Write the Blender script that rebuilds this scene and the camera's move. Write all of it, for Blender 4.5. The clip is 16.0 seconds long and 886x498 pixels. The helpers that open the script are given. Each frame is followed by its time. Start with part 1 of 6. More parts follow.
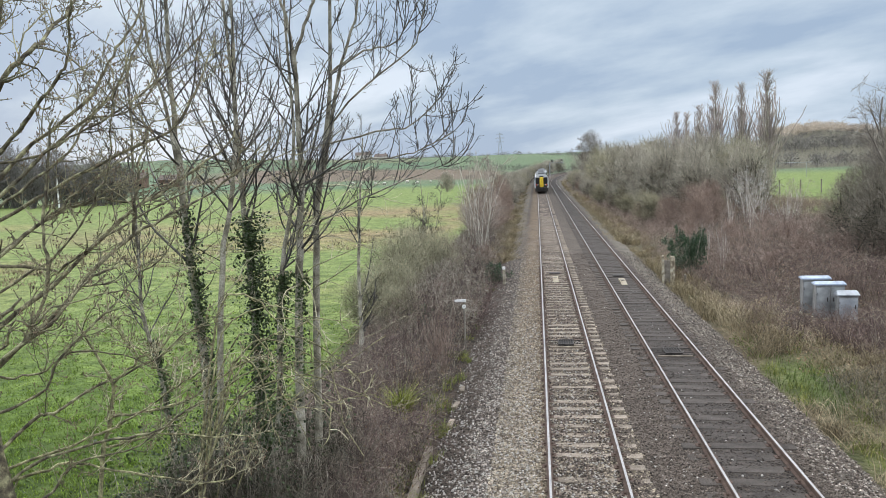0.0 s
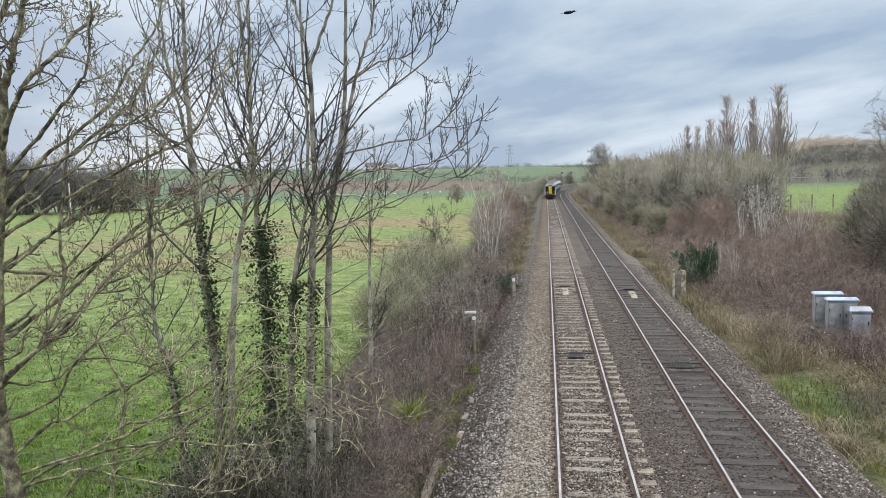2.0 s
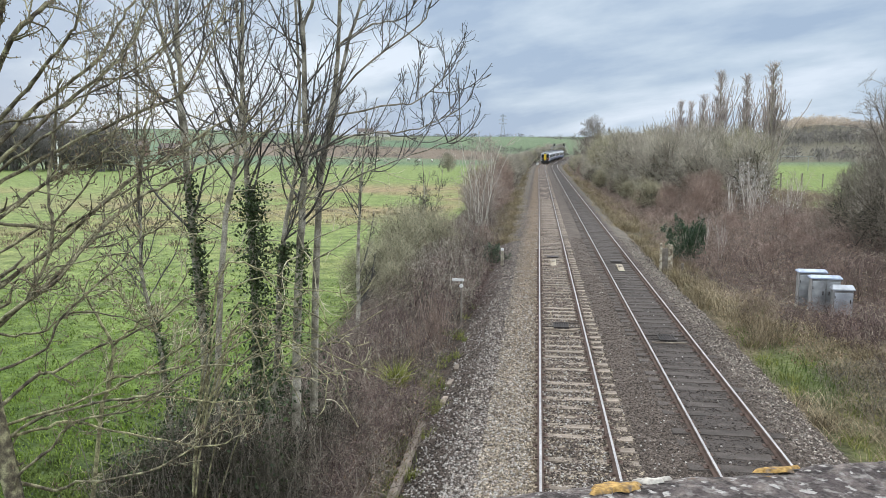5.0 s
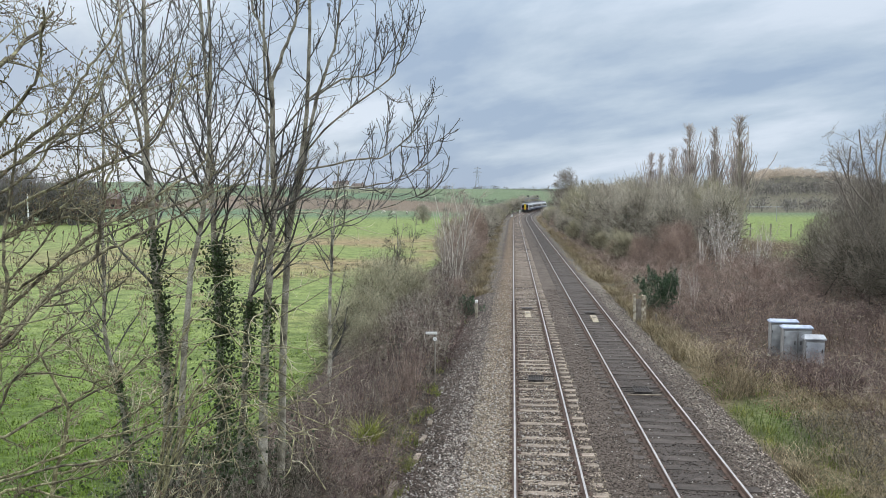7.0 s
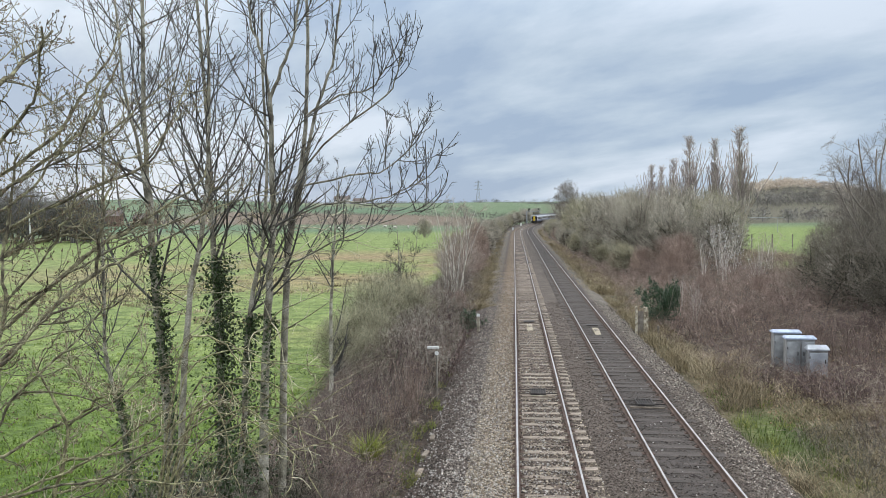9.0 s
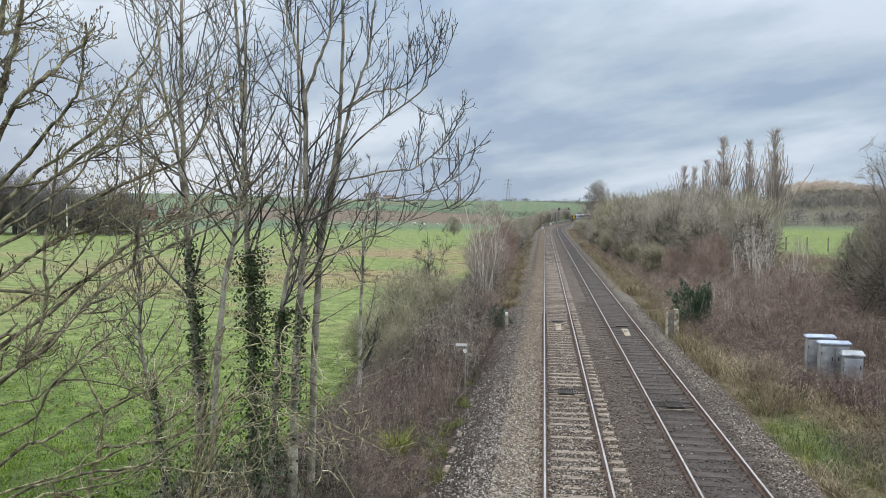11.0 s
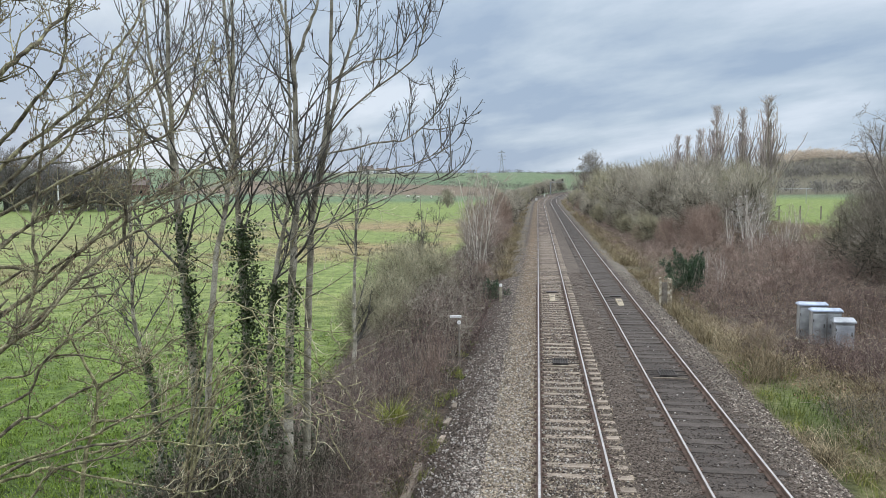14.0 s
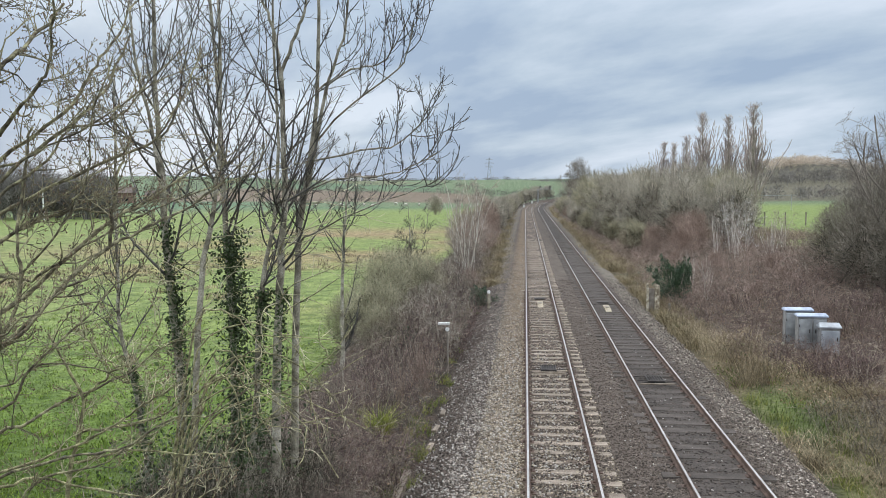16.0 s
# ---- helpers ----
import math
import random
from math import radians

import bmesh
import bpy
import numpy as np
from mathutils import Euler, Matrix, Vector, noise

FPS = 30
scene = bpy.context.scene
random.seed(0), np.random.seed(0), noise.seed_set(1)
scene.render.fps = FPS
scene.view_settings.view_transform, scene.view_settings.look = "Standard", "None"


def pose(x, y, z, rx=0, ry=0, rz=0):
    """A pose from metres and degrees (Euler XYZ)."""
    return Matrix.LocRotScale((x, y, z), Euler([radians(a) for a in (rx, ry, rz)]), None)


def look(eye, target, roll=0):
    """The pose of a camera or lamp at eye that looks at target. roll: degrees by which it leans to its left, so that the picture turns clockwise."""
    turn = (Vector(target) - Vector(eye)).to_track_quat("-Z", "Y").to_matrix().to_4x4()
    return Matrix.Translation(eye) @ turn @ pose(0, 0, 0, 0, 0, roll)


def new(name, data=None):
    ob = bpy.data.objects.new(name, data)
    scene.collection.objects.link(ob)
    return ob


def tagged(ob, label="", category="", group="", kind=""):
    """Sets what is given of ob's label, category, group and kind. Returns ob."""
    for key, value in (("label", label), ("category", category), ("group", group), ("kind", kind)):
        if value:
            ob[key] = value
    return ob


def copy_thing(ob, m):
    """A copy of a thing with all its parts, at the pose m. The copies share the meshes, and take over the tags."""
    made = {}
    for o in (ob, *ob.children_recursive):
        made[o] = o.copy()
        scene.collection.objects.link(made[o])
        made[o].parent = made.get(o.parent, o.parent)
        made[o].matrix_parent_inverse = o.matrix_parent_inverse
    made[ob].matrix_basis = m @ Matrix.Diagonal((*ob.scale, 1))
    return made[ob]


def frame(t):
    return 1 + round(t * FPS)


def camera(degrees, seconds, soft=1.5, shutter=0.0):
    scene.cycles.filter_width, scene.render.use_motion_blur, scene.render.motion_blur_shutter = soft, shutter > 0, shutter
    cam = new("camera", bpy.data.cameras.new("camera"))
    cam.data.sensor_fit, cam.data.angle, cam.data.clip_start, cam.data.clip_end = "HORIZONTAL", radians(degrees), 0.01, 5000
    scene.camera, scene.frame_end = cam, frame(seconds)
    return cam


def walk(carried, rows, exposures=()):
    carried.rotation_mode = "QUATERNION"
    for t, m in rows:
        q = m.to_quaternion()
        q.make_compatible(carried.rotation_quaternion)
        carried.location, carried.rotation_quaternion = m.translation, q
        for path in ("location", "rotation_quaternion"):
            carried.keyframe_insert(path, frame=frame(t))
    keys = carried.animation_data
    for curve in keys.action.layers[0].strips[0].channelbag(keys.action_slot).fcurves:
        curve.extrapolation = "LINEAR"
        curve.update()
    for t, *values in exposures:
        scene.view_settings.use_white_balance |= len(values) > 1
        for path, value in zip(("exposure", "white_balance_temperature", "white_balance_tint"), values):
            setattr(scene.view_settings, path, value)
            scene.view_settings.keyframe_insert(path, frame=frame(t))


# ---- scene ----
cam = camera(59.7, 16.0, soft=0.6)
PATH = [
    (0, (-0.868, 0.737, 6.304), (-1.114, 2.71, 6.086), -2.2),
    (0.5, (-0.9, 0.7, 6.314), (-1.151, 2.673, 6.101), -2.0),
    (1, (-0.917, 0.701, 6.319), (-1.175, 2.673, 6.113), -1.8),
    (1.5, (-0.919, 0.708, 6.315), (-1.182, 2.681, 6.119), -1.6),
    (2, (-0.933, 0.74, 6.309), (-1.201, 2.713, 6.12), -1.6),
    (2.5, (-0.904, 0.733, 6.305), (-1.182, 2.705, 6.114), -1.7),
    (3, (-0.855, 0.722, 6.331), (-1.151, 2.689, 6.127), -1.6),
    (3.2, (-0.847, 0.721, 6.334), (-1.152, 2.686, 6.122), -1.5),
    (5.3, (-0.924, 0.657, 6.249), (-1.153, 2.625, 5.977), 0.4),
    (5.5, (-0.936, 0.653, 6.242), (-1.149, 2.625, 5.981), 0.3),
    (6, (-0.95, 0.653, 6.269), (-1.132, 2.633, 6.049), 0.2),
    (6.5, (-0.889, 0.78, 6.274), (-1.062, 2.765, 6.1), 0.0),
    (7, (-0.827, 0.805, 6.292), (-1.007, 2.793, 6.155), -0.1),
    (7.5, (-0.852, 0.818, 6.267), (-1.034, 2.806, 6.15), -0.2),
    (8, (-0.848, 0.804, 6.288), (-1.031, 2.793, 6.177), -0.3),
    (8.5, (-0.83, 0.807, 6.295), (-1.011, 2.796, 6.187), -0.5),
    (9, (-0.795, 0.815, 6.293), (-0.979, 2.804, 6.192), -0.7),
    (11.3, (-0.83, 0.78, 6.279), (-1.094, 2.759, 6.171), 0.2),
    (11.5, (-0.821, 0.793, 6.275), (-1.086, 2.771, 6.157), 0.2),
    (12, (-0.814, 0.809, 6.259), (-1.08, 2.786, 6.118), 0.1),
    (12.5, (-0.817, 0.783, 6.279), (-1.08, 2.759, 6.121), -0.0),
    (13, (-0.811, 0.818, 6.263), (-1.07, 2.794, 6.096), -0.2),
    (13.5, (-0.812, 0.824, 6.277), (-1.064, 2.801, 6.103), -0.3),
    (14, (-0.802, 0.814, 6.264), (-1.045, 2.791, 6.087), -0.5),
    (14.5, (-0.796, 0.804, 6.264), (-1.029, 2.782, 6.083), -0.5),
    (15, (-0.785, 0.809, 6.247), (-1.008, 2.788, 6.068), -0.6),
    (15.5, (-0.791, 0.819, 6.254), (-1.007, 2.8, 6.084), -0.7),
    (16, (-0.803, 0.812, 6.257), (-1.015, 2.794, 6.098), -0.6),
]
walk(cam, [(t, look(eye, target, roll)) for t, eye, target, roll in PATH], [(0, 0.09), (3, 0.04), (5.5, 0.15), (7, 0.02), (9, 0.03), (11.5, -0.05), (12, -0.05), (13, 0.0), (16, 0.02)])

# ---- light ----
SUN_UP, SUN_TURN = radians(17), radians(-30)
SUN_WAY = (-math.sin(radians(30)) * math.cos(SUN_UP), math.cos(radians(30)) * math.cos(SUN_UP), math.sin(SUN_UP))
world = bpy.data.worlds.new("sky")
scene.world = world
world.use_nodes = True


def sky_nodes(nt):
    nt.nodes.clear()
    add = nt.nodes.new
    link = nt.links.new

    def calc(op, a, b=None):
        n = add("ShaderNodeMath")
        n.operation = op
        for k, v in enumerate((a, b)):
            if v is None:
                continue
            if isinstance(v, (int, float)):
                n.inputs[k].default_value = v
            else:
                link(v, n.inputs[k])
        return n.outputs[0]

    tc = add("ShaderNodeTexCoord")
    sep = add("ShaderNodeSeparateXYZ")
    link(tc.outputs["Generated"], sep.inputs[0])
    z = calc("MAXIMUM", sep.outputs[2], 0.0)
    depth = calc("ADD", z, 0.24)
    u = calc("DIVIDE", sep.outputs[0], depth)
    v = calc("DIVIDE", sep.outputs[1], depth)
    comb = add("ShaderNodeCombineXYZ")
    link(calc("ADD", calc("MULTIPLY", u, 0.62), calc("MULTIPLY", v, 0.16)), comb.inputs[0])
    link(calc("ADD", calc("MULTIPLY", v, 0.62), calc("MULTIPLY", u, 0.14)), comb.inputs[1])
    comb.inputs[2].default_value = 7.9
    big = add("ShaderNodeTexNoise")
    big.inputs["Scale"].default_value = 1.5
    big.inputs["Detail"].default_value = 7
    big.inputs["Roughness"].default_value = 0.5
    big.inputs["Distortion"].default_value = 0.35
    link(comb.outputs[0], big.inputs["Vector"])
    puff = add("ShaderNodeTexNoise")
    puff.inputs["Scale"].default_value = 4.2
    puff.inputs["Detail"].default_value = 8
    puff.inputs["Roughness"].default_value = 0.55
    link(comb.outputs[0], puff.inputs["Vector"])
    ramp = add("ShaderNodeValToRGB")
    cr = ramp.color_ramp
    cr.elements[0].position, cr.elements[0].color = 0.37, (0.36, 0.468, 0.625, 1)
    cr.elements[1].position, cr.elements[1].color = 0.64, (0.665, 0.755, 0.875, 1)
    mid = cr.elements.new(0.5)
    mid.color = (0.50, 0.605, 0.73, 1)
    # the cloud deck: pale haze low down, a dull blue-grey layer over it, broken white above
    layer = add("ShaderNodeValToRGB")
    layer.color_ramp.interpolation = "B_SPLINE"
    le = layer.color_ramp.elements
    le[0].position, le[0].color = 0.0, (0.44, 0.44, 0.44, 1)
    le[1].position, le[1].color = 0.42, (0.60, 0.60, 0.60, 1)
    for at, tone in ((0.05, 0.47), (0.11, 0.44), (0.15, 0.46), (0.21, 0.58)):
        k = le.new(at)
        k.color = (tone, tone, tone, 1)
    link(calc("ADD", z, calc("MULTIPLY", sep.outputs[0], 0.035)), layer.inputs[0])
    cloud = calc("ADD", calc("SUBTRACT", big.outputs[0], 0.5), calc("MULTIPLY", calc("SUBTRACT", puff.outputs[0], 0.5), 0.5))
    link(calc("ADD", cloud, layer.outputs[0]), ramp.inputs[0])
    # clear air above the cloud
    air = add("ShaderNodeTexSky")
    air.sky_type = "NISHITA"
    air.sun_disc = False
    air.sun_elevation, air.sun_rotation = SUN_UP, SUN_TURN
    dim = add("ShaderNodeMix")
    dim.data_type, dim.blend_type = "RGBA", "MULTIPLY"
    dim.inputs[0].default_value = 1
    link(air.outputs[0], dim.inputs[6])
    dim.inputs[7].default_value = (0.1, 0.1, 0.1, 1)
    cover = add("ShaderNodeMix")
    cover.data_type = "RGBA"
    cover.inputs[0].default_value = 0.97
    link(dim.outputs[2], cover.inputs[6])
    link(ramp.outputs[0], cover.inputs[7])
    # an overcast dome grows brighter towards the zenith
    rise = add("ShaderNodeMapRange")
    rise.interpolation_type = "SMOOTHSTEP"
    rise.inputs["From Min"].default_value = 0.18
    rise.inputs["From Max"].default_value = 0.75
    rise.inputs["To Min"].default_value = 1.0
    rise.inputs["To Max"].default_value = 3.45
    link(z, rise.inputs["Value"])
    # the cloud glows round the hidden sun
    dot = add("ShaderNodeVectorMath")
    dot.operation = "DOT_PRODUCT"
    link(tc.outputs["Generated"], dot.inputs[0])
    dot.inputs[1].default_value = SUN_WAY
    halo = calc("MULTIPLY", calc("POWER", calc("MAXIMUM", dot.outputs["Value"], 0.0), 12.0), 0.05)
    back = add("ShaderNodeBackground")
    above = add("ShaderNodeMapRange")
    above.interpolation_type = "SMOOTHSTEP"
    above.inputs["From Min"].default_value, above.inputs["From Max"].default_value = 0.28, 0.6
    link(z, above.inputs["Value"])
    veil = add("ShaderNodeMix")
    veil.data_type = "RGBA"
    link(above.outputs[0], veil.inputs[0])
    link(cover.outputs[2], veil.inputs[6])
    veil.inputs[7].default_value = (0.605, 0.635, 0.675, 1)
    link(veil.outputs[2], back.inputs[0])
    link(calc("ADD", rise.outputs[0], halo), back.inputs[1])
    out = add("ShaderNodeOutputWorld")
    link(back.outputs[0], out.inputs[0])


sky_nodes(world.node_tree)
sun = new("sun", bpy.data.lights.new("sun", "SUN"))
sun.data.energy, sun.data.angle, sun.data.color = 0.8, radians(24), (1.0, 0.94, 0.86)
sun.matrix_basis = look(tuple(90 * c for c in SUN_WAY), (0, 0, 0))


# ---- materials ----
def mat(name, dark, light, scale=3.0, fine=40.0, rough=0.85, bump=0.3, metal=0.0, rand=0.0, island=0.0, attr="", mid=None, depth=0.02, spec=0.3):
    """A procedural surface: two colours mixed by coarse noise, a fine grain over it, relief, and a shift from piece to piece."""
    m = bpy.data.materials.new(name)
    m.use_nodes = True
    nt = m.node_tree
    b = nt.nodes["Principled BSDF"]
    add, link = nt.nodes.new, nt.links.new
    tc = add("ShaderNodeTexCoord")
    n1, n2 = add("ShaderNodeTexNoise"), add("ShaderNodeTexNoise")
    for n, s in ((n1, scale), (n2, fine)):
        n.inputs["Scale"].default_value, n.inputs["Detail"].default_value = s, 5
        link(tc.outputs["Object"], n.inputs["Vector"])
    ramp = add("ShaderNodeValToRGB")
    e = ramp.color_ramp.elements
    e[0].position, e[0].color = 0.34, (*dark[:3], 1)
    e[1].position, e[1].color = 0.66, (*light[:3], 1)
    if mid:
        k = e.new(0.5)
        k.color = (*mid[:3], 1)
    link(n1.outputs[0], ramp.inputs[0])
    col = ramp.outputs[0]

    def blend(kind, factor, a, c):
        x = add("ShaderNodeMix")
        x.data_type, x.blend_type = "RGBA", kind
        for k, v in ((0, factor), (6, a), (7, c)):
            if isinstance(v, (int, float, tuple)):
                x.inputs[k].default_value = v
            else:
                link(v, x.inputs[k])
        return x.outputs[2]

    if attr:
        at = add("ShaderNodeAttribute")
        at.attribute_name = attr
        col = blend("MULTIPLY", 1.0, at.outputs["Color"], col)
    grain = add("ShaderNodeMapRange")
    grain.inputs["From Min"].default_value, grain.inputs["From Max"].default_value = 0.3, 0.7
    grain.inputs["To Min"].default_value, grain.inputs["To Max"].default_value = 0.62, 1.35
    link(n2.outputs[0], grain.inputs["Value"])
    col = blend("MULTIPLY", 1.0, col, grain.outputs[0])
    if rand or island:
        src = add("ShaderNodeObjectInfo").outputs["Random"] if rand else add("ShaderNodeNewGeometry").outputs["Random Per Island"]
        amount = rand or island
        mr = add("ShaderNodeMapRange")
        mr.inputs["To Min"].default_value, mr.inputs["To Max"].default_value = 1 - amount, 1 + amount
        link(src, mr.inputs["Value"])
        col = blend("MULTIPLY", 1.0, col, mr.outputs[0])
    link(col, b.inputs["Base Color"])
    b.inputs["Roughness"].default_value = rough
    b.inputs["Metallic"].default_value = metal
    b.inputs["Specular IOR Level"].default_value = spec
    if bump:
        bp = add("ShaderNodeBump")
        bp.inputs["Strength"].default_value, bp.inputs["Distance"].default_value = bump, depth
        link(n2.outputs[0], bp.inputs["Height"])
        link(bp.outputs[0], b.inputs["Normal"])
    return m


def glow(name, colour, power):
    m = bpy.data.materials.new(name)
    m.use_nodes = True
    b = m.node_tree.nodes["Principled BSDF"]
    b.inputs["Base Color"].default_value = (*colour, 1)
    b.inputs["Emission Color"].default_value = (*colour, 1)
    b.inputs["Emission Strength"].default_value = power
    return m


WHITE = (1, 1, 1)
M = dict(
    ground=mat("turf and soil", (0.60, 0.65, 0.55), (1.32, 1.24, 1.25), 0.9, 6.5, 0.95, 1.0, attr="land", depth=0.22),
    ballast=mat("ballast bed", (0.75, 0.75, 0.75), (1.2, 1.2, 1.2), 1.2, 26.0, 0.95, 0.9, attr="land", depth=0.04),
    stone_grey=mat("grey ballast stone", (0.11, 0.095, 0.083), (0.38, 0.335, 0.29), 9.0, 60, 0.9, 0.2, island=0.8),
    stone_dark=mat("sooty ballast stone", (0.03, 0.024, 0.02), (0.10, 0.083, 0.07), 9.0, 60, 0.92, 0.2, island=0.6),
    stone_rust=mat("rusty ballast stone", (0.13, 0.104, 0.075), (0.38, 0.325, 0.245), 9.0, 60, 0.9, 0.2, island=0.7),
    stone_white=mat("whitish ballast stone", (0.28, 0.262, 0.236), (0.48, 0.455, 0.42), 9.0, 60, 0.9, 0.2, island=0.3),
    stone_brown=mat("dull brown ballast stone", (0.07, 0.055, 0.045), (0.155, 0.128, 0.108), 9.0, 60, 0.92, 0.2, island=0.6),
    sleeper_pale=mat("weathered concrete", (0.165, 0.135, 0.105), (0.31, 0.26, 0.21), 3.0, 50, 0.9, 0.3, rand=0.2),
    sleeper_dark=mat("dark stained sleeper", (0.052, 0.044, 0.039), (0.094, 0.08, 0.07), 2.5, 40, 0.9, 0.4, rand=0.15),
    rail_top=mat("polished rail head", (0.40, 0.385, 0.375), (0.55, 0.535, 0.52), 2.0, 30, 0.40, 0.05, metal=1.0),
    rail_side=mat("rusted rail", (0.075, 0.05, 0.04), (0.14, 0.095, 0.075), 4.0, 50, 0.85, 0.3),
    iron=mat("dark iron", (0.035, 0.032, 0.03), (0.08, 0.07, 0.065), 6.0, 60, 0.7, 0.3, metal=0.3),
    yellow_board=mat("faded cream paint", (0.25, 0.21, 0.15), (0.42, 0.37, 0.28), 5.0, 50, 0.8, 0.2),
    bark=mat("grey green bark", (0.12, 0.105, 0.08), (0.46, 0.43, 0.36), 4.0, 38, 0.95, 0.7, mid=(0.29, 0.27, 0.21)),
    bark_lichen=mat("lichen-crusted bark", (0.07, 0.058, 0.045), (0.42, 0.40, 0.24), 9.0, 60, 0.95, 0.6, mid=(0.18, 0.16, 0.105)),
    bough_lichen=mat("yellow-lichened bough", (0.10, 0.09, 0.055), (0.52, 0.50, 0.28), 11.0, 60, 0.95, 0.6, mid=(0.26, 0.24, 0.14)),
    twig=mat("brown twig", (0.04, 0.035, 0.032), (0.14, 0.125, 0.105), 3.0, 30, 0.9, 0.1, island=0.35),
    twig_green=mat("olive twig", (0.085, 0.077, 0.055), (0.34, 0.315, 0.20), 3.0, 30, 0.9, 0.1, island=0.35),
    # dark stems of the undergrowth; also colours the shade put inside thickets
    dead_stem_shade=mat("dark dead stem and thicket shade", (0.035, 0.032, 0.024), (0.11, 0.10, 0.07), 2.0, 30, 0.95, 0.0, island=0.5),
    bud=mat("reddish-brown bud", (0.10, 0.065, 0.045), (0.24, 0.17, 0.11), 3.0, 30, 0.7, 0.0, island=0.3),
    tuft=mat("bright sedge", (0.16, 0.19, 0.035), (0.40, 0.42, 0.10), 2.0, 14, 0.7, 0.0, island=0.4),
    wood_dark=mat("dark winter wood", (0.16, 0.14, 0.12), (0.31, 0.275, 0.235), 0.6, 12, 0.95, 0.0, island=0.35),
    wood_far=mat("dusky far wood", (0.13, 0.122, 0.115), (0.25, 0.235, 0.22), 0.4, 6, 0.95, 0.0, island=0.35),
    lichen_orange=mat("orange lichen", (0.15, 0.115, 0.085), (0.48, 0.31, 0.11), 110.0, 240, 0.95, 0.8, mid=(0.34, 0.21, 0.07), depth=0.004),
    lichen_pale=mat("pale lichen", (0.36, 0.33, 0.29), (0.55, 0.52, 0.46), 60.0, 150, 0.95, 0.8, depth=0.004),
    limb=mat("grey limb bark", (0.055, 0.053, 0.05), (0.20, 0.19, 0.17), 4.0, 38, 0.95, 0.5, mid=(0.105, 0.10, 0.09)),
    whip=mat("pale yellow-grey whip", (0.26, 0.24, 0.15), (0.58, 0.54, 0.38), 4.0, 30, 0.9, 0.1, island=0.3),
    pale_twig=mat("pale dry stalk", (0.22, 0.18, 0.14), (0.40, 0.35, 0.28), 2.0, 30, 0.9, 0.0, island=0.4),
    cane=mat("purple-brown bramble cane", (0.07, 0.05, 0.044), (0.22, 0.16, 0.14), 1.2, 20, 0.9, 0.0, island=0.5),
    cane_red=mat("russet bramble cane", (0.15, 0.108, 0.09), (0.36, 0.275, 0.23), 0.8, 20, 0.9, 0.0, island=0.45),
    hedge=mat("grey-brown hedge twig", (0.26, 0.235, 0.19), (0.49, 0.45, 0.37), 0.6, 12, 0.95, 0.0, island=0.35),
    hedge_dark=mat("dull brown scrub twig", (0.15, 0.133, 0.105), (0.34, 0.305, 0.25), 0.6, 12, 0.95, 0.0, island=0.4),
    hedge_olive=mat("olive hedge twig", (0.235, 0.215, 0.145), (0.43, 0.40, 0.28), 0.6, 12, 0.95, 0.0, island=0.35),
    hedge_red=mat("reddish hedge twig", (0.22, 0.16, 0.13), (0.42, 0.325, 0.265), 0.6, 12, 0.95, 0.0, island=0.35),
    poplar=mat("pale poplar twig", (0.32, 0.27, 0.25), (0.55, 0.485, 0.45), 0.5, 12, 0.95, 0.0, island=0.3),
    birch_twig=mat("birch twig", (0.27, 0.22, 0.19), (0.46, 0.40, 0.35), 0.8, 12, 0.95, 0.0, island=0.3),
    pale_bark=mat("pale birch bark", (0.44, 0.40, 0.35), (0.70, 0.66, 0.59), 3.0, 30, 0.9, 0.2, island=0.2),
    blossom=mat("white blossom", (0.55, 0.55, 0.52), (0.8, 0.8, 0.78), 2.0, 30, 0.8, 0.0, island=0.2),
    dead_leaf=mat("dead leaf", (0.13, 0.085, 0.05), (0.34, 0.25, 0.16), 3.0, 30, 0.9, 0.0, island=0.6),
    ivy=mat("ivy leaf", (0.02, 0.036, 0.012), (0.065, 0.10, 0.03), 4.0, 30, 0.55, 0.0, island=0.5, spec=0.4),
    holly=mat("evergreen leaf", (0.02, 0.045, 0.022), (0.05, 0.10, 0.04), 4.0, 30, 0.5, 0.0, island=0.5, spec=0.4),
    blade=mat("grass blade", (0.115, 0.18, 0.024), (0.215, 0.295, 0.05), 0.4, 14, 0.85, 0.0, island=0.4),
    blade_dry=mat("straw-coloured grass", (0.15, 0.118, 0.07), (0.46, 0.385, 0.26), 0.5, 14, 0.9, 0.0, island=0.6),
    blade_verge=mat("verge grass blade", (0.065, 0.105, 0.024), (0.14, 0.175, 0.045), 0.8, 14, 0.85, 0.0, island=0.45),
    blade_dull=mat("dull withered grass", (0.165, 0.135, 0.082), (0.33, 0.275, 0.17), 0.5, 14, 0.9, 0.0, island=0.4),
    blade_sedge=mat("yellow-green sedge", (0.10, 0.13, 0.03), (0.26, 0.27, 0.07), 2.0, 14, 0.7, 0.0, island=0.4),
    metal_grey=mat("galvanised sheet", (0.25, 0.26, 0.265), (0.37, 0.385, 0.39), 1.6, 2.2, 0.5, 0.05, metal=0.25),
    metal_side=mat("dull zinc sheet", (0.19, 0.19, 0.185), (0.29, 0.29, 0.285), 1.8, 2.6, 0.6, 0.1, metal=0.2),
    metal_light=mat("pale galvanised sheet", (0.31, 0.33, 0.355), (0.42, 0.445, 0.475), 1.6, 2.2, 0.5, 0.05, metal=0.15),
    roof_blue=mat("pale blue-grey painted lid", (0.34, 0.40, 0.51), (0.42, 0.48, 0.60), 2.0, 3.0, 0.5, 0.05),
    concrete=mat("old concrete", (0.21, 0.19, 0.14), (0.46, 0.42, 0.33), 3.0, 40, 0.92, 0.4),
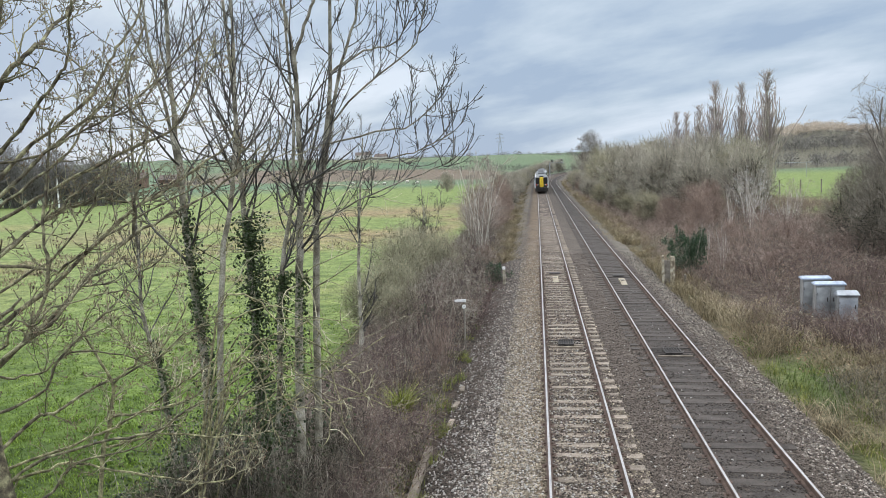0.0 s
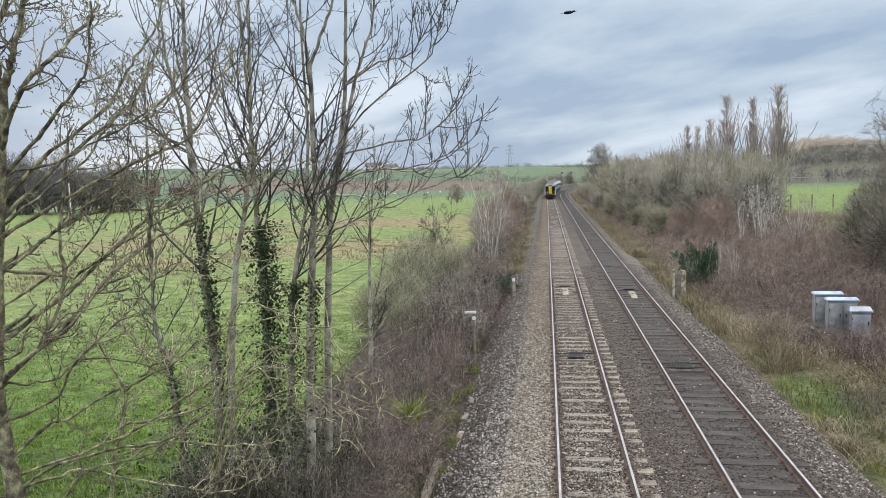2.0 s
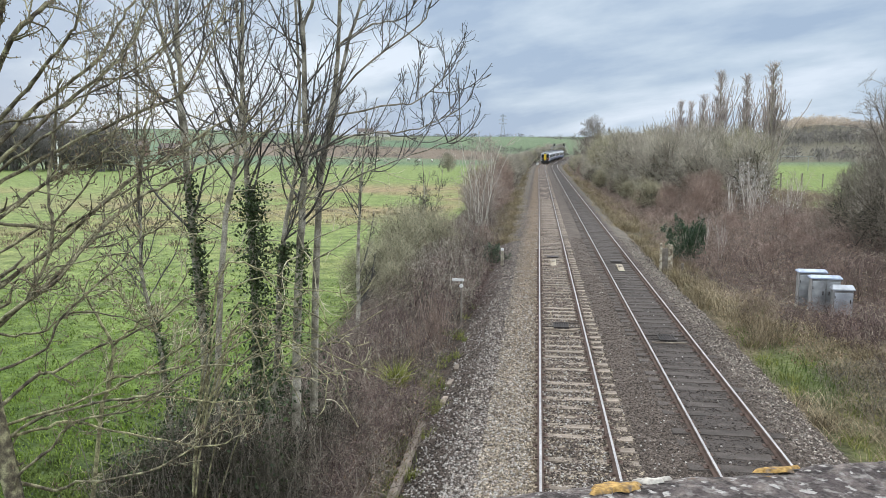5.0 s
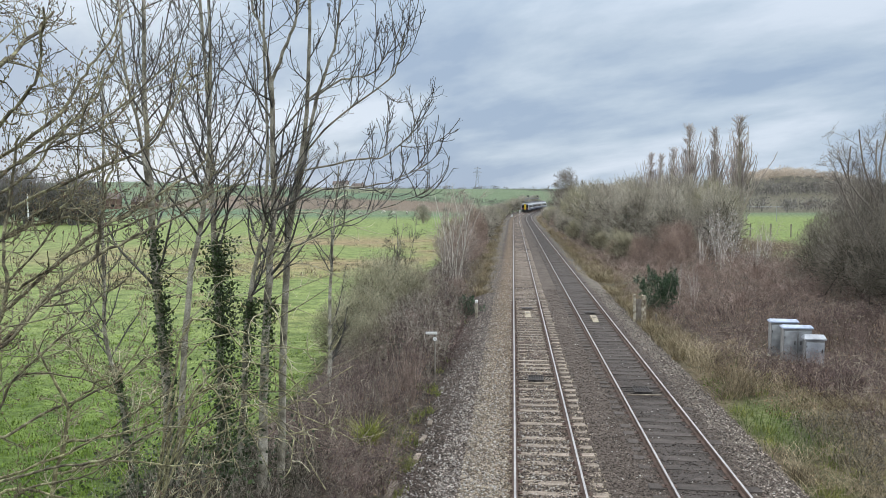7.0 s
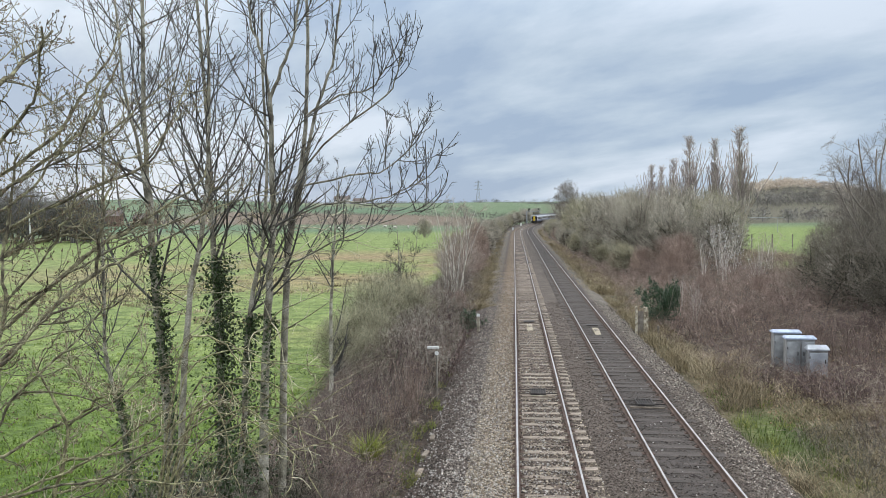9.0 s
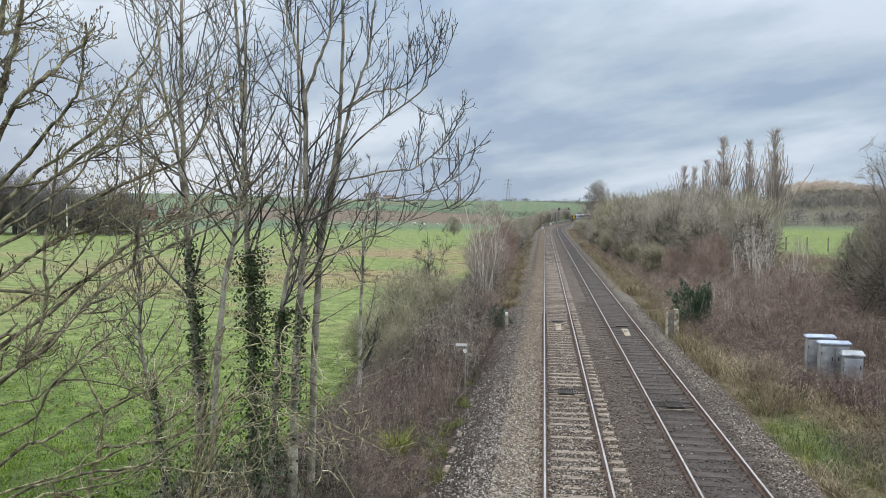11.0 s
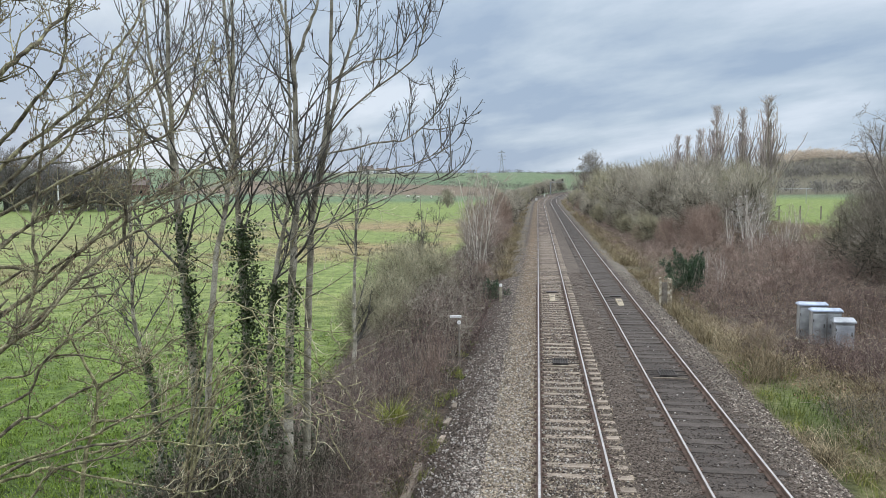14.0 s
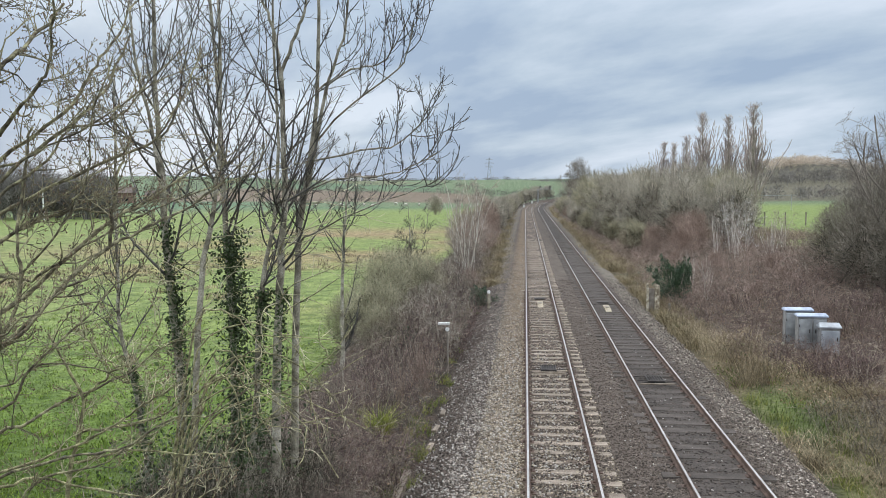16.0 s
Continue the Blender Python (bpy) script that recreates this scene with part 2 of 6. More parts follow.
    old_post=mat("crumbling stained concrete", (0.14, 0.11, 0.075), (0.56, 0.52, 0.42), 7.0, 45, 0.95, 0.8, mid=(0.40, 0.35, 0.26)),
    white_paint=mat("white paint", (0.62, 0.62, 0.60), (0.78, 0.78, 0.76), 3.0, 40, 0.6, 0.1),
    coach_white=mat("off-white coach paint", (0.48, 0.50, 0.52), (0.60, 0.61, 0.63), 0.8, 20, 0.4, 0.0, spec=0.5),
    coach_blue=mat("navy coach paint", (0.03, 0.05, 0.12), (0.06, 0.085, 0.17), 0.8, 20, 0.4, 0.0, spec=0.5),
    coach_yellow=mat("warning yellow paint", (0.62, 0.42, 0.03), (0.78, 0.56, 0.05), 1.5, 20, 0.5, 0.0),
    coach_roof=mat("grey coach roof", (0.10, 0.105, 0.11), (0.17, 0.175, 0.18), 1.0, 20, 0.7, 0.0),
    glass_dark=mat("tinted window glass", (0.012, 0.014, 0.017), (0.02, 0.022, 0.026), 1.0, 10, 0.08, 0.0, spec=0.6),
    under=mat("sooty underframe", (0.02, 0.02, 0.02), (0.045, 0.042, 0.04), 2.0, 20, 0.8, 0.2),
    tail_lamp=glow("tail lamp", (0.7, 0.06, 0.03), 0.5),
    signal_lamp=glow("signal lamp", (1.0, 0.95, 0.85), 1.5),
    feather=mat("black feather", (0.012, 0.012, 0.013), (0.03, 0.03, 0.032), 9.0, 60, 0.6, 0.1),
    fleece=mat("sheep fleece", (0.55, 0.52, 0.45), (0.72, 0.69, 0.62), 6.0, 40, 0.95, 0.3),
    render_wall=mat("white rendered wall", (0.62, 0.60, 0.56), (0.75, 0.73, 0.69), 0.5, 8, 0.9, 0.1),
    roof_tile=mat("brown roof tile", (0.13, 0.105, 0.09), (0.2, 0.165, 0.145), 1.0, 8, 0.9, 0.1),
    steel=mat("galvanised steel", (0.28, 0.29, 0.3), (0.4, 0.41, 0.42), 1.0, 10, 0.6, 0.0, metal=0.4),
    brick=mat("old brickwork", (0.14, 0.08, 0.06), (0.28, 0.19, 0.15), 2.0, 30, 0.9, 0.4),
    tarmac=mat("worn tarmac", (0.04, 0.04, 0.04), (0.07, 0.07, 0.068), 2.0, 60, 0.9, 0.3),
    timber=mat("grey timber", (0.16, 0.14, 0.115), (0.3, 0.27, 0.23), 4.0, 40, 0.9, 0.3),
)


def coping_stone_material():
    m = mat("weathered coping stone", (0.085, 0.07, 0.065), (0.27, 0.23, 0.205), 40.0, 190, 0.95, 1.0, mid=(0.145, 0.12, 0.114), depth=0.02)
    nt = m.node_tree
    b = nt.nodes["Principled BSDF"]
    add, link = nt.nodes.new, nt.links.new
    col = b.inputs["Base Color"].links[0].from_socket
    tc = add("ShaderNodeTexCoord")
    for scale, lo, hi, colour, shift in ((95.0, 0.52, 0.66, (0.34, 0.315, 0.29, 1), 3.0), (34.0, 0.67, 0.76, (0.36, 0.22, 0.08, 1), 11.0), (48.0, 0.52, 0.66, (0.06, 0.05, 0.047, 1), 21.0), (70.0, 0.60, 0.645, (0.56, 0.53, 0.50, 1), 31.0)):
        mp = add("ShaderNodeMapping")
        mp.inputs["Location"].default_value = (shift, shift * 0.7, 0)
        link(tc.outputs["Object"], mp.inputs["Vector"])
        n = add("ShaderNodeTexNoise")
        n.inputs["Scale"].default_value, n.inputs["Detail"].default_value = scale, 4
        link(mp.outputs[0], n.inputs["Vector"])
        r = add("ShaderNodeMapRange")
        r.inputs["From Min"].default_value, r.inputs["From Max"].default_value = lo, hi
        link(n.outputs[0], r.inputs["Value"])
        x = add("ShaderNodeMix")
        x.data_type = "RGBA"
        link(r.outputs[0], x.inputs[0])
        link(col, x.inputs[6])
        x.inputs[7].default_value = colour
        col = x.outputs[2]
    link(col, b.inputs["Base Color"])
    return m


M["coping"] = coping_stone_material()


# ---- building helpers ----
rng = np.random.default_rng(7)


def thing(name, label, category, place=None, group="", kind=""):
    ob = new(name)
    ob.empty_display_size = 0.2
    if place is not None:
        ob.matrix_basis = place
    return tagged(ob, label, category, group, kind)


def raw_mesh(name, V, F, mats, smooth=False, slots=None):
    """A mesh from arrays: vertices (n, 3), faces (m, 3) or (m, 4)."""
    V, F = np.asarray(V, np.float32), np.asarray(F, np.int32)
    me = bpy.data.meshes.new(name)
    k = F.shape[1]
    me.vertices.add(len(V))
    me.vertices.foreach_set("co", V.ravel())
    me.loops.add(F.size)
    me.loops.foreach_set("vertex_index", F.ravel())
    me.polygons.add(len(F))
    me.polygons.foreach_set("loop_start", np.arange(0, F.size, k, dtype=np.int32))
    if slots is not None:
        me.polygons.foreach_set("material_index", np.asarray(slots, np.int32))
    me.polygons.foreach_set("use_smooth", np.full(len(F), smooth))
    for m in mats:
        me.materials.append(m)
    me.update(calc_edges=True)
    me.validate()
    return me


def mesh_part(name, V, F, material, parent=None, label="", smooth=False, slots=None):
    mats = material if isinstance(material, (list, tuple)) else [material]
    ob = new(name, raw_mesh(name, V, F, mats, smooth, slots))
    ob.parent = parent
    return tagged(ob, label)


def part(name, bm, material, parent=None, label="", smooth=False):
    me = bpy.data.meshes.new(name)
    bm.to_mesh(me)
    bm.free()
    mats = material if isinstance(material, (list, tuple)) else [material]
    for m in mats:
        me.materials.append(m)
    if smooth:
        for p in me.polygons:
            p.use_smooth = True
    ob = new(name, me)
    ob.parent = parent
    return tagged(ob, label)


def block(bm, x, y, z, sx, sy, sz, bevel=0.0, turn=None, mi=0):
    """A bevelled block whose base centre is x, y, z."""
    m = Matrix.Translation((x, y, z + sz / 2))
    if turn is not None:
        m = m @ turn
    r = bmesh.ops.create_cube(bm, size=1, matrix=m @ Matrix.Diagonal((sx, sy, sz, 1)))
    vs = r["verts"]
    fs = list({f for v in vs for f in v.link_faces})
    if bevel:
        r2 = bmesh.ops.bevel(bm, geom=list({e for f in fs for e in f.edges}), offset=bevel, segments=1, affect="EDGES", clamp_overlap=True)
        fs = list(set(r2["faces"]) | {f for f in fs if f.is_valid})
    for f in fs:
        if f.is_valid:
            f.material_index = mi
    return bm


def rod(bm, a, b, r, sides=8, r2=None, mi=0):
    a, b = Vector(a), Vector(b)
    d = b - a
    m = Matrix.Translation((a + b) / 2) @ d.to_track_quat("Z", "Y").to_matrix().to_4x4()
    out = bmesh.ops.create_cone(bm, cap_ends=True, segments=sides, radius1=r, radius2=r if r2 is None else r2, depth=d.length, matrix=m)
    for f in {f for v in out["verts"] for f in v.link_faces}:
        f.material_index = mi
    return bm


def unit(a):
    return a / np.maximum(np.linalg.norm(a, axis=-1, keepdims=True), 1e-9)


def tubes(P, R, sides=4):
    """Vertices and quads of many tapering tubes: P (n, k, 3) middle lines, R (n, k) radii."""
    n, k, _ = P.shape
    T = np.empty_like(P)
    T[:, 1:-1] = P[:, 2:] - P[:, :-2]
    T[:, 0], T[:, -1] = P[:, 1] - P[:, 0], P[:, -1] - P[:, -2]
    T = unit(T)
    mean = unit(P[:, -1] - P[:, 0])
    ref = np.zeros((n, 3))
    ref[np.arange(n), np.argmin(np.abs(mean), axis=1)] = 1
    A = unit(np.cross(T, ref[:, None, :]))
    B = np.cross(T, A)
    ang = np.arange(sides) * 2 * np.pi / sides
    ring = A[:, :, None, :] * np.cos(ang)[None, None, :, None] + B[:, :, None, :] * np.sin(ang)[None, None, :, None]
    V = (P[:, :, None, :] + ring * R[:, :, None, None]).reshape(-1, 3)
    base = (np.arange(n) * k * sides)[:, None, None] + (np.arange(k - 1) * sides)[None, :, None]
    s0, s1 = np.arange(sides)[None, None, :], (np.arange(sides)[None, None, :] + 1) % sides
    F = np.stack([base + s0, base + s1, base + sides + s1, base + sides + s0], axis=-1).reshape(-1, 4)
    return V, F


def join(parts):
    """Joins lists of (V, F) with equal face sizes."""
    Vs, Fs, at = [], [], 0
    for V, F in parts:
        Vs.append(V)
        Fs.append(F + at)
        at += len(V)
    return np.concatenate(Vs), np.concatenate(Fs)


def spline(points, k):
    """A smooth line of k points through a few guide points."""
    p = np.array(points, float)
    q = np.concatenate([[2 * p[0] - p[1]], p, [2 * p[-1] - p[-2]]])
    s = np.linspace(0, len(p) - 1 - 1e-6, k)
    i = s.astype(int)
    f = (s - i)[:, None]
    a, b, c, d = q[i], q[i + 1], q[i + 2], q[i + 3]
    return 0.5 * (2 * b + (c - a) * f + (2 * a - 5 * b + 4 * c - d) * f ** 2 + (3 * b - a - 3 * c + d) * f ** 3)


def grow(P, R, each, s0, s1, angle, length, lift, wander, k, ratio, thin=0.35, least=0.003, fade=0.5, bias=None, curl=0.0):
    """Side shoots on the lines P (n, k, 3): each shoots per line between the fractions s0 and s1, that leave at angle (degrees)
    and bend upwards by lift."""
    n, kp, _ = P.shape
    i = np.repeat(np.arange(n), each)
    m = len(i)
    s = rng.uniform(s0, s1, m)
    f = s * (kp - 1)
    j = np.minimum(f.astype(int), kp - 2)
    w = (f - j)[:, None]
    start = P[i, j] * (1 - w) + P[i, j + 1] * w
    r0 = np.maximum((R[i, j] * (1 - w[:, 0]) + R[i, j + 1] * w[:, 0]) * ratio, least)
    t = unit(P[i, j + 1] - P[i, j])
    v = rng.normal(size=(m, 3))
    if bias is not None:
        v += np.array(bias)
    v = unit(v - (v * t).sum(1, keepdims=True) * t)
    a = np.radians(angle + rng.normal(0, 9, m))[:, None]
    d = np.cos(a) * t + np.sin(a) * v
    L = length * (1 - fade * s) * rng.uniform(0.6, 1.25, m)
    out = np.empty((m, k, 3))
    out[:, 0] = start
    bow, turn_at = rng.normal(0, curl, (m, 3)), rng.uniform(0.3, 0.9, m) * k
    for q in range(1, k):
        d = unit(d + np.array([0, 0, lift]) + bow * np.where(q < turn_at, 1.0, -1.0)[:, None] + rng.normal(0, wander, (m, 3)))
        out[:, q] = out[:, q - 1] + d * (L / (k - 1))[:, None]
    taper = np.linspace(1, thin, k)[None, :]
    return out, np.maximum(r0[:, None] * taper, least * 0.7)


def leaves(C, size, spread=0.4, flat=None):
    """Leaf blades at the points C: pointed quads, turned every way."""
    n = len(C)
    d = unit(rng.normal(size=(n, 3)))
    e = unit(np.cross(d, rng.normal(size=(n, 3))))
    if flat is not None:
        d[:, 2] *= flat
        d = unit(d)
    s = size * rng.uniform(1 - spread, 1 + spread, n)[:, None]
    V = np.stack([C - d * s * 0.5, C + e * s * 0.33, C + d * s * 0.5, C - e * s * 0.33], axis=1).reshape(-1, 3)
    return V, np.arange(4 * n).reshape(n, 4)


def blades(C, height, width, lean=0.35):
    """Grass blades that stand on the points C."""
    n = len(C)
    h = height * rng.uniform(0.5, 1.4, n)[:, None]
    a = rng.uniform(0, 2 * np.pi, n)
    side = np.stack([np.cos(a), np.sin(a), np.zeros(n)], 1) * width
    b = rng.uniform(0, 2 * np.pi, n)
    tip = np.stack([np.cos(b), np.sin(b), np.zeros(n)], 1) * h * lean * rng.uniform(0.2, 1.6, n)[:, None]
    up = np.array([0, 0, 1.0])
    mid = C + tip * 0.35 + up * h * 0.6
    V = np.stack([C - side, C + side, mid + side * 0.7, mid - side * 0.7, C + tip + up * h * 0.95], axis=1)
    F = np.array([[0, 1, 2], [0, 2, 3], [3, 2, 4]])
    return V.reshape(-1, 3), (np.arange(n)[:, None, None] * 5 + F[None]).reshape(-1, 3)


# ---- the lie of the land ----
GAUGE, WAY = 0.7525, 3.42  # half the distance of the rail heads; distance of the two tracks


def bend(y):
    """How far the line has swung to the right at y."""
    y = np.asarray(y, float)
    return np.where(y > 195, (np.minimum(y, 620) - 195) ** 2 / 2500, 0.0)


def ss(a, b, x):
    t = np.clip((np.asarray(x, float) - a) / (b - a), 0, 1)
    return t * t * (3 - 2 * t)


def waves(x, y, size, seed=0.0):
    x, y = np.asarray(x, float) / size + seed, np.asarray(y, float) / size - seed * 0.7
    return (np.sin(x * 1.3 + 1.7 * np.sin(y * 0.9)) + np.sin(y * 1.7 + 1.3 * np.sin(x * 1.1 + 2)) + np.sin((x + y) * 2.9) * 0.5 + np.sin((x - 1.3 * y) * 4.7 + 1) * 0.35) / 2.85


def height(x, y):
    x, y = np.asarray(x, float), np.asarray(y, float)
    u = x - bend(y)
    z = np.full(np.broadcast(x, y).shape, -0.5)
    z = z - 0.5 * ss(-6, -10, u)
    z = z + 0.25 * np.exp(-((u + 6) / 1.8) ** 2)
    z = z + 0.15 * ss(6.5, 9, u) + 0.5 * ss(11, 24, u) - 0.3 * ss(30, 60, u) + 0.7 * ss(7.5, 15, u) * ss(34, 44, y) * ss(110, 80, y) * ss(40, 26, u)
    z = z + 0.06 * waves(x, y, 2.3) * (ss(-3.5, -5, u) + ss(6.5, 8, u))
    z = z + (0.035 * waves(x, y, 0.42, 1) + 0.03 * waves(x, y, 0.9, 4)) * ss(-8, -10, u) * ss(70, 45, y)
    r = np.hypot(x, y)
    far = 12 * ss(250, 720, r) * (1 + 0.35 * waves(x, y, 170, 3)) + 5 * ss(700, 1500, r) * (1 + 0.8 * waves(x, y, 330, 1))
    far = far + 10 * np.exp(-(((x - 204) / 34) ** 2 + ((y - 620) / 80) ** 2)) + 6 * np.exp(-(((x + 300) / 160) ** 2 + ((y - 650) / 220) ** 2))
    cut = 1 - ss(12, 90, np.abs(u - 1.7)) * 1.0
    cut = cut * (1 - ss(560, 760, y))
    return z + far * (1 - cut)


def land(x, y):
    """The colour of what grows or lies there, with some shade and distance haze mixed in."""
    x, y = np.broadcast_arrays(np.asarray(x, float), np.asarray(y, float))
    u = x - bend(y)
    col = np.zeros(x.shape + (3,))

    def lay(c, w):
        col[:] = col * (1 - w[..., None]) + np.array(c) * w[..., None]

    one = np.ones(x.shape)
    lay((0.18, 0.238, 0.075), one)
    lay((0.085, 0.145, 0.02), ss(48, 14, y) * ss(-8, -12, u))
    w = waves(x, y, 9, 5)
    lay((0.27, 0.235, 0.11), ss(-0.2, 0.7, w) * ss(36, 60, y) * ss(150, 95, y) * ss(-9, -13, u) * 0.8)
    lay((0.27, 0.195, 0.12), ss(-0.35, 0.35, waves(x, y, 14, 2)) * ss(72, 88, y) * ss(150, 120, y) * ss(-75, -40, u) * ss(-8, -12, u) * 0.85)
    r = np.hypot(x, y)
    patch = np.sin(np.floor((x + 0.35 * y) / 120) * 12.9 + np.floor((y - 0.2 * x) / 150) * 78.2) * 43758.5
    patch = patch - np.floor(patch)
    # far fields: greyer, bluer greens carry the haze of distance in their colour
    farw = ss(230, 300, r)
    lay((0.10, 0.165, 0.095), farw * (patch < 0.4))
    lay((0.125, 0.175, 0.10), farw * ((patch >= 0.4) & (patch < 0.75)))
    lay((0.15, 0.17, 0.10), farw * (patch >= 0.75))
    lay((0.16, 0.125, 0.095), ss(330, 345, y) * ss(470, 450, y) * ss(-15, -25, x) * ss(-190, -170, x))
    lay((0.12, 0.112, 0.08), ss(20, 40, x) * ss(275, 295, y) * ss(1000, 900, y))
    # the railway's own ground
    litter = ss(-9.5, -8.0, u) * ss(25, 21, u) * ss(620, 520, y)
    # litter left of the line is darkened to imitate shade under the canes
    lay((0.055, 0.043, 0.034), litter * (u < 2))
    lay((0.10, 0.076, 0.058), litter * (u >= 2))
    # shade under the trees by the bridge, painted into grass and soil
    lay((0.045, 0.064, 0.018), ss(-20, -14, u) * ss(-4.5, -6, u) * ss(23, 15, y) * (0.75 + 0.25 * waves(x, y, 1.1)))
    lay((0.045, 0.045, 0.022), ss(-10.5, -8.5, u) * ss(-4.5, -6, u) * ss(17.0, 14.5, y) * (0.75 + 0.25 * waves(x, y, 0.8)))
    lay((0.135, 0.108, 0.065), ss(5.5, 6.0, u) * ss(9.0 - 1.6 * ss(30, 40, y), 7.8 - 1.2 * ss(30, 40, y), u) * ss(-0.9, 0.2, waves(x, y, 2.2, 4)) * ss(620, 520, y))
    lay((0.085, 0.125, 0.034), 0.8 * np.exp(-(((u - 7.2) / 1.4) ** 2 + ((y - 24.0) / 3.0) ** 2) ** 2))
    lay((0.10, 0.13, 0.04), np.exp(-(((u - 6.6) / 1.0) ** 2 + ((y - 18.0) / 2.2) ** 2) ** 2) * 0.6)
    lay((0.125, 0.112, 0.062), np.exp(-(((u - 8.0) / 2.0) ** 2 + ((y - 75) / 26) ** 2) ** 2) * 0.6)
    lay((0.13, 0.21, 0.06), np.exp(-(((x - 27) / 4) ** 2 + ((y - 93) / 5) ** 2)))
    lay((0.25, 0.21, 0.13), np.exp(-(((x - 26) / 8) ** 2 + ((y - 103) / 7) ** 2) ** 2) * 0.8)
    return np.concatenate([col, np.ones(x.shape + (1,))], -1)


def sheet(name, us, ys, top, colour, material, label):
    U, Y = np.meshgrid(us, ys)
    X = U + bend(Y)
    Z = top(X, Y)
    V = np.stack([X, Y, Z], -1).reshape(-1, 3)
    a, b = U.shape
    i = (np.arange(a - 1)[:, None] * b + np.arange(b - 1)[None, :]).ravel()
    F = np.stack([i, i + 1, i + b + 1, i + b], -1)
    ob = mesh_part(name, V, F, material, smooth=True)
    at = ob.data.color_attributes.new("land", "FLOAT_COLOR", "POINT")
    at.data.foreach_set("color", colour(X, Y).astype(np.float32).ravel())
    return tagged(ob, label, "ground", kind="structure")


def steps(*runs):
    out = [np.arange(a, b, s) for a, b, s in runs]
    return np.concatenate(out + [[runs[-1][1]]])


us = np.concatenate([-np.geomspace(2600, 62, 46), steps((-60, -34, 2.0), (-34, -14, 0.45), (-14, 14, 0.38), (14, 62, 1.6)), np.geomspace(64, 2600, 46)])
ys = np.concatenate([steps((-300, -20, 40), (-20, 6, 3), (6, 60, 0.4), (60, 140, 1.6), (140, 300, 4)), np.geomspace(306, 3800, 80)])
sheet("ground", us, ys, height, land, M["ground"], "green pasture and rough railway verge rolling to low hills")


def bed_top(x, y):
    u = x - bend(y)
    z = -0.62 + 0.445 * ss(-4.1, -2.3, u) - 0.445 * ss(5.0, 6.3, u)
    z = z + 0.05 * np.exp(-((u + 1.35) / 0.35) ** 2) - 0.03 * np.exp(-((u - 1.71) / 0.7) ** 2)
    return z + 0.02 * waves(x, y, 0.45) + 0.015 * waves(x, y, 0.19, 2)


def bed_colour(x, y):
    x, y = np.broadcast_arrays(x, y)
    u = x - bend(y)
    col = np.zeros(x.shape + (4,))
    col[..., 3] = 1
    c = np.array((0.085, 0.068, 0.056)) * np.ones(x.shape + (1,))
    for at, half, tint, power in ((-1.25, 0.55, (0.18, 0.13, 0.085), 0.9), (0, 0.8, (0.13, 0.10, 0.08), 0.9), (1.75, 0.9, (0.105, 0.085, 0.07), 1.0), (3.42, 0.95, (0.066, 0.056, 0.05), 1.0), (5.6, 1.0, (0.155, 0.135, 0.11), 1.0)):
        w = (np.exp(-((u - at) / half) ** 4) * power)[..., None]
        c = c * (1 - w) + np.array(tint) * w
    old = (ss(48, 85, y) * (ss(-1.9, -2.3, u) + ss(5.0, 5.4, u)))[..., None]
    c = c * (1 - old) + np.array((0.15, 0.128, 0.105)) * old
    # the whole bed gets darker from y 50 to 110
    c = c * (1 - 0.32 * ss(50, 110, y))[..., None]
    col[..., :3] = c
    return col


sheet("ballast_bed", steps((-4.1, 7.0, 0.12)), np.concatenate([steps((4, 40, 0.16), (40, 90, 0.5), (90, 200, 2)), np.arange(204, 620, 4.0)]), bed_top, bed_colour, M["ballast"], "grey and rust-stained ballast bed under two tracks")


# ---- tracks ----
def rail_line(offset, y0, y1, step):
    y = np.arange(y0, y1, step)
    x = bend(y) + offset
    return np.stack([x, y, np.zeros_like(y)], -1)


def make_rail(offset, parent):
    """A flat-bottomed rail: foot, web and a polished head."""
    mid = np.concatenate([rail_line(offset, -8, 190, 6.0), rail_line(offset, 190, 600, 4.0)])
    prof = np.array([(-0.07, -0.159), (0.07, -0.159), (0.07, -0.148), (0.012, -0.128), (0.010, -0.05), (0.036, -0.038), (0.036, -0.006), (0.024, 0), (-0.024, 0), (-0.036, -0.006), (-0.036, -0.038), (-0.010, -0.05), (-0.012, -0.128), (-0.07, -0.148)])
    n, k = len(mid), len(prof)
    V = mid[:, None, :] + np.stack([prof[:, 0], np.zeros(k), prof[:, 1]], -1)[None]
    i = np.arange(n - 1)[:, None] * k
    a, b = np.arange(k)[None], (np.arange(k)[None] + 1) % k
    F = np.stack([i + a, i + b, i + k + b, i + k + a], -1).reshape(-1, 4)
    slots = np.tile(np.isin(np.arange(k), (7,)).astype(int), n - 1)
    return mesh_part("rail", V.reshape(-1, 3), F, [M["rail_side"], M["rail_top"]], parent, "rusted steel rail with a bright worn head", slots=slots)


def sleeper_mesh(material, half, wide, deep):
    x0, y0 = half, wide / 2
    V, F = [], []
    rings = []
    for z, k in ((-deep, 1.0), (-0.03, 1.0), (0.0, 0.93)):
        rings.append([(sx * (x0 - (1 - k) * 0.25), sy * y0 * k, z) for sx, sy in ((-1, -1), (1, -1), (1, 1), (-1, 1))])
    for r in rings:
        V += r
    for q in range(2):
        for a in range(4):
            b = (a + 1) % 4
            F.append((q * 4 + a, q * 4 + b, q * 4 + 4 + b, q * 4 + 4 + a))
    F.append((8, 9, 10, 11))
    return raw_mesh("sleeper", V, F, [material])


